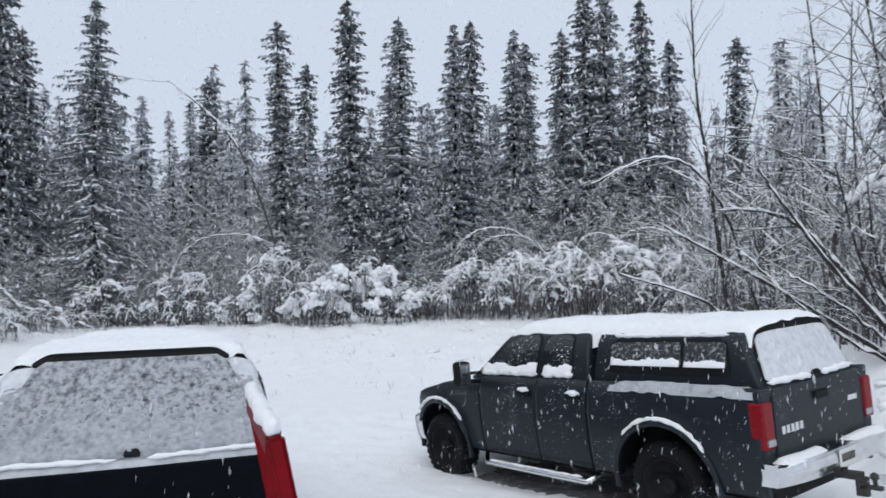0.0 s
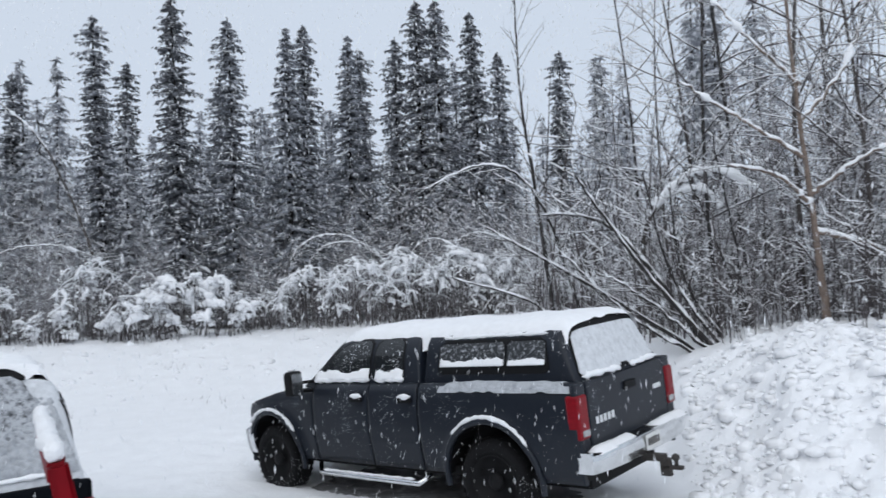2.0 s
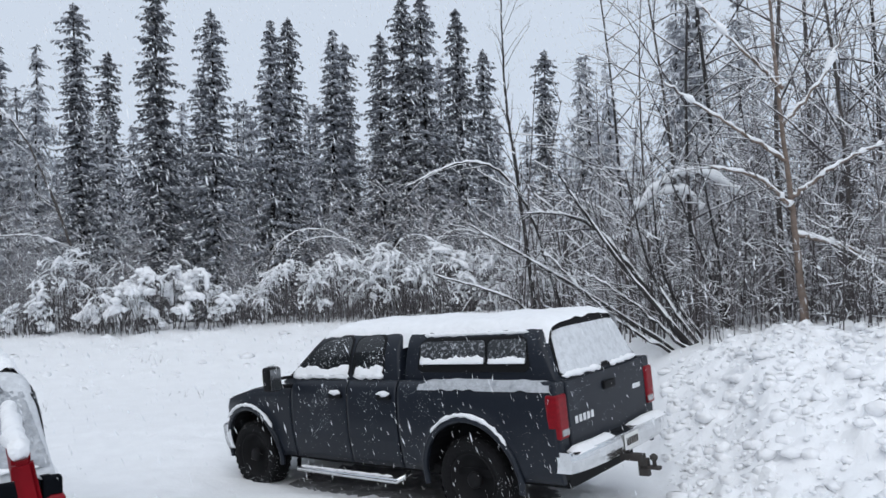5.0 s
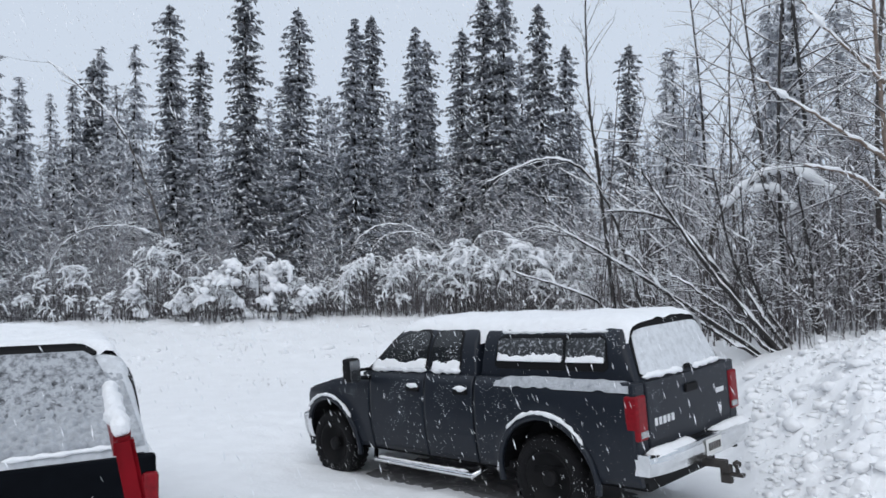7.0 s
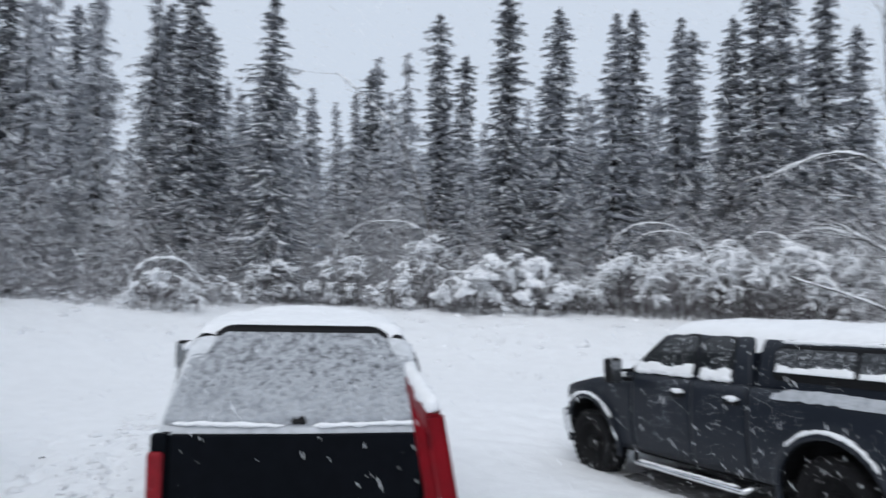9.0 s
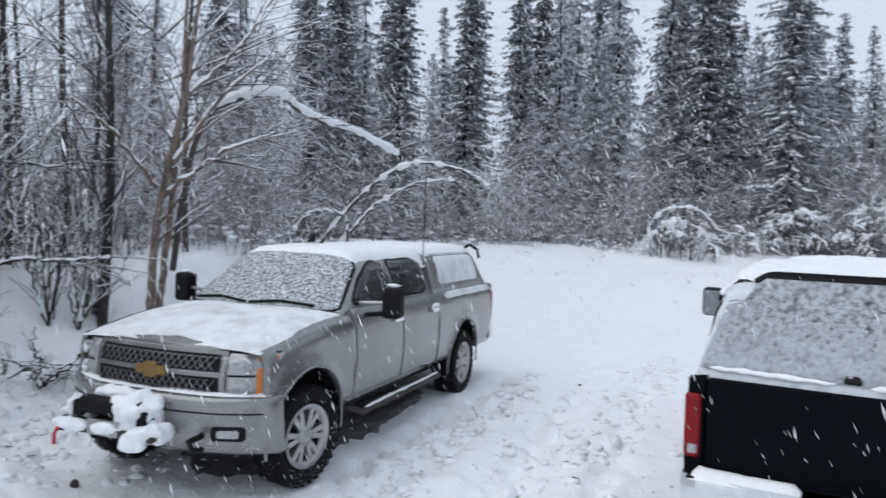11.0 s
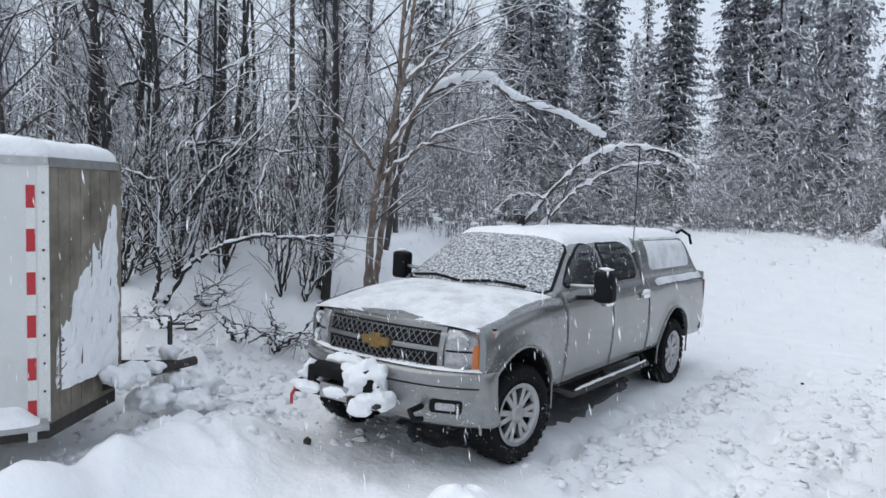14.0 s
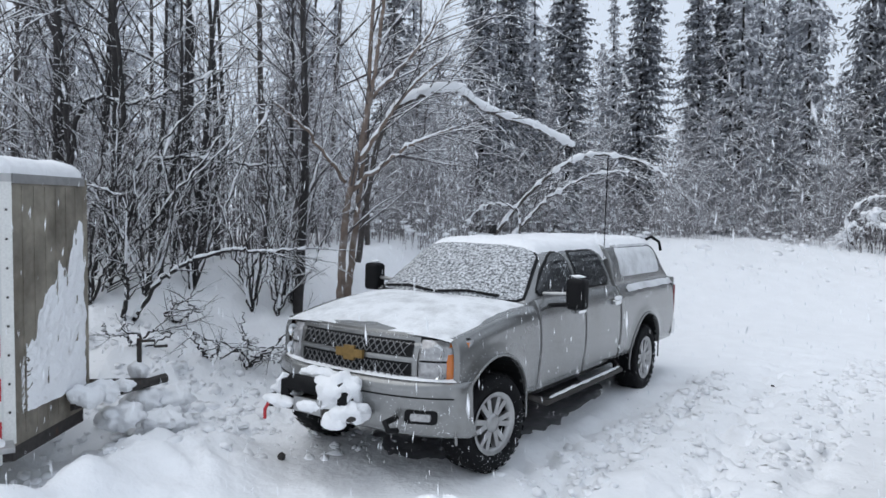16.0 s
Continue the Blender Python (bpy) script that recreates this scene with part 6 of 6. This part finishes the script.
SILV = dict(snow_back=0.04, band_in=0.07, sill_snow=0.032, arc=0.04, snow_power=0.65, square=0.36, seal_low=0.03, roof_soft=0.2, post_back=0.17, pane_in_top=0.1, screen_bow=0.2, header=0.1, post=0.06, slump=False, mirror_out=0.0, hood_mat=M_DUST, rail_mat=M_DUST, w=1.0, wb=3.93, xr=-1.19, xf=4.68, cab=0.95, sill=0.56, rail=1.41, belt=1.41, cowl_z=1.36, nose_z=1.2, r=0.426, ra=0.555, pillar=2.02, door=3.12, taper=0.07, flare=0.02,
            lip=0.012, lip_mat=M_SILVER, wrap=0.18, badges=0, lamp_w=0.2, lamp_wrap=0.0, one_mirror=False, shoulder=0.1, pane_in=0.09, pane=M_SCUFF2, handle=M_CHROME, rim=M_ALLOY, spokes=6, steer=-10, board=M_STEEL, screen_base=3.38, screen_top=2.62, roof=1.92, roof_w=0.72, side_glass=M_GLASS, ledges=False,
            mirror=(2.86, 1.47), mirror_arm=M_ALLOY, crown=0.06, bow=0.16, grille=(0.85, 1.19, 0.6), emblem=True, bumper=(0.4, 0.86), bump_out=0.12, bumper_mat=M_SILVER, gate=M_SILVER, rear_bumper=M_CHROME,
            topper=1.93, topper_slope=0.3, topper_w=0.78, topper_mat=M_SILVER, topper_window=(-0.8, 0.7, 1.5, 1.84), topper_frame=M_DUST, topper_glass=M_DUST, pane_top=0.82, snow=0.055, hood_snow=0.012, rail_snow=0.008)
BLACK = dict(DARK, roof=1.97, snow_back=0.015, band_in=0.25, sill_snow=0.017, sill=0.55, snow_power=0.35, square=0.16, seal_low=0.84, roof_soft=0.06, post_back=0.17, wb=3.57, screen_base=2.95, screen_top=2.05, pillar=1.72, door=2.72, slump=True, mirror_out=0.17, xf=4.5, gate=M_BLACKP, topper_mat=M_SCUFF2, topper_slope=0.58, topper=2.08, pane_in_top=0.2, xr=-1.08, cab=0.95, topper_w=0.77, rail=1.39, belt=1.39, mirror=(2.5, 1.49), pane_top=0.86, w=0.93, lip=0.015, lip_mat=M_BLACKP, flare=0.03, snow=0.11, badges=0, lamp_w=0.13, one_mirror=True, shoulder=0.05, pane_in=0.015, pane=M_SCUFF3)

dark_truck = pickup(DARK, M_GREY, "dark grey pickup with matching topper, snow on roof and ledges")
dark_truck.matrix_basis = pose(2.956, 7.958, 0.025, -2.27, 3.0, 126.2)
silver_truck = pickup(SILV, M_SILVER, "silver four-door pickup with topper and snow-crusted windscreen")
silver_truck.matrix_basis = pose(-8.378, 6.212, -0.03, -0.37, -1.1, -61.87)
a = radians(110.3)
black_truck = pickup(BLACK, M_BLACKP, "black pickup with red tail lights, its topper window under snow")
black_truck.matrix_basis = pose(-1.891 + 1.08 * math.cos(a), 4.564 + 1.08 * math.sin(a), 0, 0, 0, 110.3)


def silver_extras(truck):
    """Winch tray under snow, tow hooks, whip aerial and roof aerial of the silver pickup."""
    xf = SILV["xf"]
    rng = random.Random(3)
    tray = soft_edges(part("winch_tray", box_bm(xf + 0.06, xf + 0.33, -0.66, 0.28, 0.53, 0.6), M_STEEL, truck, "steel winch tray heaped with snow"), 0.015)
    part("winch_drum", tube_bm([(xf + 0.24, -0.45, 0.74), (xf + 0.24, 0.12, 0.74)], 0.075), M_TRIM, tray, "black winch drum", smooth=True)
    for y in (-0.48, 0.14):
        soft_edges(part("winch_housing", box_bm(xf + 0.14, xf + 0.3, y - 0.05, y + 0.05, 0.6, 0.77), M_TRIM, tray), 0.02)
    part("fairlead", box_bm(xf + 0.33, xf + 0.35, -0.32, -0.02, 0.54, 0.66), M_ALLOY, tray)
    part("hook_strap", tube_bm([(xf + 0.34, -0.6, 0.58), (xf + 0.37, -0.63, 0.5), (xf + 0.37, -0.63, 0.42)], 0.014), M_TAPE_R, tray, "red strap")
    for k, (x, y, z, rx, ry, rz) in enumerate(((0.2, 0.02, 0.74, 0.16, 0.2, 0.17), (0.26, 0.2, 0.62, 0.14, 0.13, 0.1), (0.18, -0.55, 0.7, 0.14, 0.13, 0.11), (0.34, -0.5, 0.6, 0.07, 0.16, 0.055), (0.12, -0.25, 0.82, 0.1, 0.2, 0.09), (0.35, -0.12, 0.62, 0.06, 0.12, 0.06), (0.36, 0.12, 0.54, 0.05, 0.1, 0.07))):
        snow_lump(tray, xf + x - 0.02, y, z - 0.02, rx, ry * 1.05, rz * 0.85, k + 1)
    for y in (-0.78, 0.52):
        part("tow_hook", tube_bm([(xf + 0.05, y, 0.56), (xf + 0.2, y, 0.55), (xf + 0.22, y + 0.05, 0.5), (xf + 0.12, y + 0.06, 0.48)], 0.025), M_TRIM, truck, "black tow hook", smooth=True)
    part("whip_aerial", tube_bm([(0.98, 0.76, 1.5), (0.97, 0.76, 2.2), (0.96, 0.76, 2.95)], 0.006, 5), M_TRIM, truck, "thin black whip aerial")
    part("aerial_mount", box_bm(0.95, 1.0, 0.74, 0.8, 1.42, 1.52), M_TRIM, truck)
    part("roof_aerial", prism_bm([(1.86, 1.99), (2.0, 1.99), (1.93, 2.06), (1.86, 2.09)], 0.03, lambda u, v, q: Vector((u, q - 0.25, v))), M_TRIM, truck, "small black fin aerial")
    part("ladder_hook", tube_bm([(-0.75, 0.7, 1.93), (-0.82, 0.75, 1.97), (-0.95, 0.82, 1.9), (-0.98, 0.84, 1.78)], 0.02), M_TRIM, truck, "black grab loop", smooth=True)


silver_extras(silver_truck)


# ---- red frame leaning beside the black pickup ----
def beam_bm(a, b, across, up, r=0.012):
    """A bar from a to b with two half sizes given as vectors, its edges rounded."""
    bm = bmesh.new()
    ends = [[bm.verts.new(p + across * i + up * j) for i, j in ((-1, -1), (1, -1), (1, 1), (-1, 1))] for p in (a, b)]
    bm.faces.new(ends[0][::-1])
    bm.faces.new(ends[1])
    for k in range(4):
        bm.faces.new((ends[0][k], ends[0][(k + 1) % 4], ends[1][(k + 1) % 4], ends[1][k]))
    bmesh.ops.recalc_face_normals(bm, faces=bm.faces[:])
    bmesh.ops.bevel(bm, geom=bm.edges[:], offset=r, segments=2, affect="EDGES")
    return bm


def red_frame():
    rack = tagged(new("steel_frame"), "red painted steel frame leaning over, snow along its top rail", "frame")
    far_top, near_top = Vector((-0.875, 3.42, 1.93)), Vector((-0.55, 2.43, 1.94))
    lean = Vector((0.405, 0.0, -1.98))
    d = (near_top - far_top).normalized()
    thin = Vector((0.029, 0.0, 0.006))
    for top in (far_top, near_top):
        leg = part("leg", beam_bm(top + Vector((0, 0, 0.03)), top + lean, thin, d * 0.03), M_PLASTIC_RED, rack, "red square leg")
        part("foot_plate", beam_bm(top + lean * 0.975, top + lean * 0.985, Vector((0.07, 0, 0)), Vector((0, 0.07, 0)), 0.004), M_PLASTIC_RED, leg)
    for u, h in ((0.0, 0.045), (0.33, 0.03), (0.78, 0.03)):
        a, b = far_top + lean * u, near_top + lean * u
        rail = part("rail", beam_bm(a + d * 0.028, b - d * 0.028, thin * 0.9, Vector((0, 0, h))), M_PLASTIC_RED, rack, "red cross rail")
        g = Geo()
        rng = random.Random(int(u * 100) + 2)
        lift = Vector((-0.005, 0, h + (0.014 if u == 0 else 0.01)))
        run = [a.lerp(b, t) + lift + Vector((rng.gauss(0, 0.004), 0, rng.gauss(0, 0.006))) for t in spread(-0.03 if u == 0 else 0.05, 1.03 if u == 0 else 0.95, 22)]
        fat = 0.029 if u == 0 else 0.026
        g.tube([run[0]] + run + [run[-1]], [0.001, 0.02] + [fat * rng.uniform(0.88, 1.12) for _ in run[1:-1]] + [0.026, 0.001], 10)
        part("snow_cap", g, M_SNOW_CAR, rail, "rounded snow cap", smooth=True)


red_frame()


# ---- enclosed cargo trailer at the edge of the yard ----
def cargo_trailer():
    """Local frame: x along the side wall towards the nose, y to the wall's outside, z up."""
    trailer = tagged(new("cargo_trailer"), "white enclosed trailer with grimy nose and red-white tape, snow on top", "trailer")
    z0, z1 = 0.5, 2.5
    p1, p2 = Vector((-6.68, -0.37, 0)), Vector((-7.6, 0.15, 0))
    back_end, away = Vector((-6.25, -5.2, 0)), Vector((-0.995, -0.09, 0))

    def slab(name, a, b, lo, hi, thick, mat, parent, label="", proud=0.0):
        d = (b - a).normalized()
        n = Vector((d.y, -d.x, 0))
        if n.dot(-a) < 0:
            n = -n
        return part(name, prism_bm([(0, lo), ((b - a).length, lo), ((b - a).length, hi), (0, hi)], thick, lambda u, v, q: a + d * u + n * (proud - thick + q) + Vector((0, 0, v))), mat, parent, label)
    wall = slab("side_wall", back_end, p1, z0, z1, 0.04, M_CARGO, trailer, "white aluminium side wall")
    nose = slab("nose_wall", p1, p2, z0 - 0.02, z1, 0.04, M_DIRT, trailer, "grimy corrugated nose panel")
    far1, far2 = p2 + Vector((-0.95, -0.5, 0)), back_end + away * 2.0
    slab("far_nose_wall", p2, far1, z0, z1, 0.04, M_DIRT, trailer)
    slab("far_wall", far1, far2, z0, z1, 0.04, M_CARGO, trailer)
    roof = bmesh.new()
    ring = [p + Vector((0, 0, z1 - 0.02)) for p in (back_end, p1, p2, far1, far2)]
    f = roof.faces.new([roof.verts.new(p) for p in ring])
    ex = bmesh.ops.extrude_face_region(roof, geom=[f])["geom"]
    for v in ex:
        if isinstance(v, bmesh.types.BMVert):
            v.co.z += 0.03
    bmesh.ops.recalc_face_normals(roof, faces=roof.faces[:])
    part("roof", roof, M_CARGO, trailer)
    slab("roof_rail", back_end, p1, z1 - 0.05, z1 + 0.01, 0.03, M_ALLOY, trailer, "aluminium roof rail", 0.02)
    slab("roof_rail", p1, p2, z1 - 0.06, z1 + 0.01, 0.03, M_ALLOY, trailer, "aluminium roof rail", 0.02)
    d = (p1 - back_end).normalized()
    slab("corner_trim", p1 - d * 0.075, p1 + d * 0.002, z0, z1 - 0.05, 0.01, M_TAPE_W, wall, "white corner trim", 0.008)
    for k in range(9):
        z = z0 + 0.24 + k * 0.215
        r = part("rivet", box_bm(-0.008, 0.008, -0.008, 0.008, -0.008, 0.008), M_STEEL, wall)
        r.location = p1 - d * 0.035 + Vector((0.01, 0, z))
    for k in range(6):
        z = 2.3 - k * 0.325
        slab("red_tape", p1 - d * 0.15, p1 - d * 0.09, z - 0.17, z, 0.004, M_TAPE_R, wall, "red reflective tape", 0.004)
        slab("white_tape", p1 - d * 0.15, p1 - d * 0.09, z - 0.325, z - 0.17, 0.004, M_TAPE_W, wall, "white reflective tape", 0.004)
    e = (p2 - p1)
    for k in range(6):
        a = p1 + e * (0.12 + 0.15 * k)
        slab("nose_rib", a, a + e.normalized() * 0.02, z0 + 0.05, z1 - 0.08, 0.006, M_DIRT, nose, "", 0.006)
    # snow blown onto the nose
    n = Vector((e.y, -e.x, 0)).normalized()
    if n.dot(-p1) < 0:
        n = -n

    def plaster(u, v):
        top = 0.42 + 1.2 * u ** 0.8 + 0.22 * noise.noise(Vector((u * 6, 3, 1))) + 0.12 * noise.noise(Vector((u * 17, 3, 1)))
        z = z0 + 0.2 + (top - 0.2) * v
        h = 0.035 * (1 - v) ** 0.3 * (0.6 + 0.8 * noise.noise(Vector((u * 8, v * 8, 5)))) * smooth((u - 0.12) / 0.15) + 0.012 * noise.noise(Vector((u * 25, v * 30, 9)))
        return p1 + e * u + n * (0.0 + h) + Vector((0, 0, z))
    part("plastered_snow", grid_bm(plaster, spread(0.08, 0.98, 40), spread(0, 1, 44)), M_PLASTER, nose, "snow plastered on the nose", smooth=True)
    slab("frame_rail", back_end, p1, z0 - 0.14, z0, 0.06, M_STEEL, trailer, "dark steel chassis rail", -0.02)
    slab("frame_rail", p1, p2, z0 - 0.14, z0 - 0.02, 0.06, M_STEEL, trailer, "dark steel chassis rail", -0.02)
    step = slab("step", p1 - d * 1.6, p1 - d * 0.02, z0 - 0.01, z0 + 0.03, 0.24, M_ALLOY, trailer, "side step", 0.2)
    st = [p1 - d * 1.55, p1 - d * 0.06]
    sn = Vector((d.y, -d.x, 0))
    if sn.dot(-p1) < 0:
        sn = -sn
    part("step_snow", grid_bm(lambda u, v: st[0].lerp(st[1], u) + sn * (0.2 * v) + Vector((0, 0, z0 + 0.02 + 0.17 * (1 - v) ** 0.5 * min(1, (1 - u) * 8) * (0.8 + 0.4 * noise.noise(Vector((u * 9, v * 3, 2)))))), spread(0, 1, 30), spread(0, 1, 7)), M_SNOW_CAR, step, "snow on the step", smooth=True)
    tip = Vector((-8.0, 0.72, 0.56))
    for s0 in (p1 + e * 0.75 + Vector((0, 0, 0.56)), far1 + Vector((0.2, 0.1, 0.56))):
        part("drawbar", tube_bm([tuple(s0), tuple(tip)], 0.05, 4), M_STEEL, trailer, "black steel drawbar")
    part("coupler", tube_bm([tuple(tip), tuple(tip + Vector((-0.06, 0.18, 0.02)))], 0.045, 8), M_STEEL, trailer)
    jack = Vector((-8.12, 0.66, 0))
    jk = part("jack_post", tube_bm([tuple(jack + Vector((0, 0, 0.25))), tuple(jack + Vector((0, 0, 0.98)))], 0.024, 8), M_STEEL, trailer, "black tongue jack")
    part("jack_crank", tube_bm([tuple(jack + Vector((0, 0, 0.95))), tuple(jack + Vector((0.02, 0.14, 0.95))), tuple(jack + Vector((0.02, 0.14, 0.89))), tuple(jack + Vector((0.03, 0.26, 0.89)))], 0.014, 6), M_STEEL, jk)
    for k, (x, y, z, rx, ry, rz) in enumerate(((-7.3, 0.14, 0.68, 0.13, 0.14, 0.11), (-7.5, 0.3, 0.66, 0.15, 0.14, 0.11), (-7.76, 0.5, 0.64, 0.1, 0.1, 0.07), (-8.12, 0.66, 0.68, 0.1, 0.09, 0.12), (-8.05, 0.68, 0.36, 0.22, 0.2, 0.2), (-7.6, 0.45, 0.38, 0.22, 0.2, 0.14), (-8.15, 0.95, 0.36, 0.24, 0.2, 0.16), (-7.75, 0.85, 0.24, 0.26, 0.25, 0.15))):
        snow_lump(trailer, x, y, z - 0.02, rx * 0.95, ry * 0.95, rz * 0.8, k + 11)
    roofline = [back_end, p1, p2, far1, far2]
    c = sum(roofline, Vector()) / 5

    def cap(u, v):
        k = u * 5
        i = int(k) % 5
        q = roofline[i].lerp(roofline[(i + 1) % 5], k - int(k))
        p = c.lerp(q, v)
        h = 0.14 * (1 - v ** 30) ** 0.5 + 0.06 * noise.noise(Vector((p.x * 3, p.y * 3, 1))) * (1 - v ** 6) + 0.03 * noise.noise(Vector((p.x * 8, p.y * 8, 1))) * (1 - v ** 20)
        return p + Vector((0, 0, z1 + 0.005 + h))
    part("snow_on_roof", grid_bm(cap, spread(0, 1, 141), spread(0.02, 0.95, 26) + [0.965, 0.978, 0.988, 0.995, 1.0]), M_SNOW_CAR, trailer, "deep lumpy snow", smooth=True)

cargo_trailer()


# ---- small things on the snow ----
def shaded_slush_patch(truck, x0, x1, half):
    """Dark slush under a parked pickup, with the shade there painted into its colour."""
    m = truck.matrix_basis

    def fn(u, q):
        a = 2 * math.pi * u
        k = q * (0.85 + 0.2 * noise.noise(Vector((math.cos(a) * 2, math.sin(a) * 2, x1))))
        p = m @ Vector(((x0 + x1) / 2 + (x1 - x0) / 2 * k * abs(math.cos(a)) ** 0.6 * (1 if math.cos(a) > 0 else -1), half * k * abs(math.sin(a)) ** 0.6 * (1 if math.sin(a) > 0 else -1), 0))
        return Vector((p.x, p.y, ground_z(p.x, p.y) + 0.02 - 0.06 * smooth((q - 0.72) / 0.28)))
    return tagged(part("slush", grid_bm(fn, spread(0, 1, 151), spread(0.02, 1, 46)), M_SHADED_SLUSH, smooth=True), "dark slush under the pickup with its shade painted in", "slush", kind="structure")


shaded_slush_patch(dark_truck, -1.0, 4.5, 1.12)
shaded_slush_patch(silver_truck, -0.7, 4.9, 0.98)
shaded_slush_patch(black_truck, -0.9, 4.4, 0.9)


def small_things():
    clod = Geo()
    rng = random.Random(6)
    clod.blob(Vector((0, 0, 0.03)), 0.035, 0.035, 0.04, rng, 5, 8, 0.2)
    x, y = -6.77, 1.68
    ob = part("dark_clod", clod, M_STEEL)
    ob.location = (x, y, ground_z(x, y) - 0.005)
    tagged(ob, "small dark lump lying on the snow", "debris")
    chip = Geo()
    chip.blob(Vector((0, 0, 0.012)), 0.03, 0.02, 0.015, rng, 4, 7, 0.25)
    x, y = -6.92, 8.45
    ob = part("bark_chip", chip, M_BARK_DARK)
    ob.location = (x, y, ground_z(x, y))
    tagged(ob, "small dark chip of bark on the snow", "debris")
    x, y = -3.95, 1.75

    def dome(u, q):
        a = 2 * math.pi * u
        k = 0.5 * q * (1 + 0.12 * noise.noise(Vector((math.cos(a), math.sin(a), 3))))
        px, py = x + k * math.cos(a), y + k * math.sin(a)
        return Vector((px, py, ground_z(px, py) - 0.02 + 0.72 * (1 - q ** 2.2) + 0.03 * noise.noise(Vector((px * 6, py * 6, q * 3)))))
    ob = part("snow_mound", grid_bm(dome, spread(0, 1, 49), spread(0.02, 1, 20)), M_SNOW_CAR, smooth=True)
    tagged(ob, "rounded mound of snow standing in the yard", "snow mound")
    grass = Geo()
    for k in range(16):
        q = Vector((rng.gauss(0, 0.35), rng.gauss(0, 0.3), 0))
        grass.tri(q + Vector((-0.006, 0, -0.05)), q + Vector((0.006, 0, -0.05)), q + Vector((rng.gauss(0, 0.06), 0, rng.uniform(0.08, 0.22))))
    for k, (x, y) in enumerate(((-4.6, 17.2), (-1.6, 18.0), (-6.4, 19.5), (1.0, 20.5), (-2.8, 21.5))):
        ob = part("dry_grass", grass.mesh("dry_grass", M_TWIG), M_TWIG)
        ob.matrix_basis = stand(ob, x, y, rng.uniform(-20, 20), 1.0, 0.0)
        tagged(ob, "few dry grass blades standing out of snow", "grass", kind="stuff")

small_things()


# ---- falling snow: drifts of flakes that sink at their own pace ----
def flakes(seed, count, size, near, far, flat=False):
    rng = random.Random(seed)
    g = Geo()
    for k in range(count):
        az, r = radians(rng.uniform(-112, 62)), near + (far - near) * rng.random() ** 0.7
        p = Vector((r * math.sin(az), r * math.cos(az), rng.uniform(-0.5, 29)))
        w = size * (0.4 + 0.8 * rng.random() ** 2)
        a = rng.random() * 6.283
        u, q = Vector((math.cos(a), math.sin(a), 0)) * w, Vector((-math.sin(a), math.cos(a), 0)) * w
        tilt = Vector((rng.gauss(-0.25, 0.18), rng.gauss(0, 0.12), 1)) * (w * (rng.uniform(2.0, 4.5) if flat else rng.uniform(2.5, 7.0)))
        i = len(g.v)
        if flat:
            g.v += [p + tilt, p + u, p - tilt, p - u]
            g.f.append((i, i + 1, i + 2, i + 3))
            continue
        g.v += [p + tilt, p + u, p - u * 0.5 + q * 0.87, p - u * 0.5 - q * 0.87, p - tilt]
        g.f += [(i, i + 1, i + 2), (i, i + 2, i + 3), (i, i + 3, i + 1), (i + 4, i + 2, i + 1), (i + 4, i + 3, i + 2), (i + 4, i + 1, i + 3)]
    ob = part("falling_snow", g, M_FLAKE)
    return tagged(ob, "loose white snowflakes drifting down", "snowflakes", kind="stuff")


M_FLAKE = material("snowflake", (0.85, 0.87, 0.9), 0.8)
drifts = [(flakes(101, 30000, 0.004, 2.6, 8), 1.25, (0.12, -0.05)), (flakes(102, 26000, 0.0035, 2.8, 10), 1.0, (0.2, 0.02)), (flakes(103, 14000, 0.005, 3.2, 11), 1.4, (0.05, 0.0)), (flakes(104, 16000, 0.0095, 9, 24), 1.15, (0.1, 0.0)), (flakes(105, 130000, 0.0135, 10, 25, True), 1.3, (0.16, 0.0))]


def motions():
    # seconds; the drifts sink and slide a little aside
    for ob, pace, slide in drifts:
        walk(ob, [(t, pose(slide[0] * (t - 8), slide[1] * (t - 8), -pace * t)) for t in (0.0, 4.0, 8.0, 12.0, 16.0)])


motions()
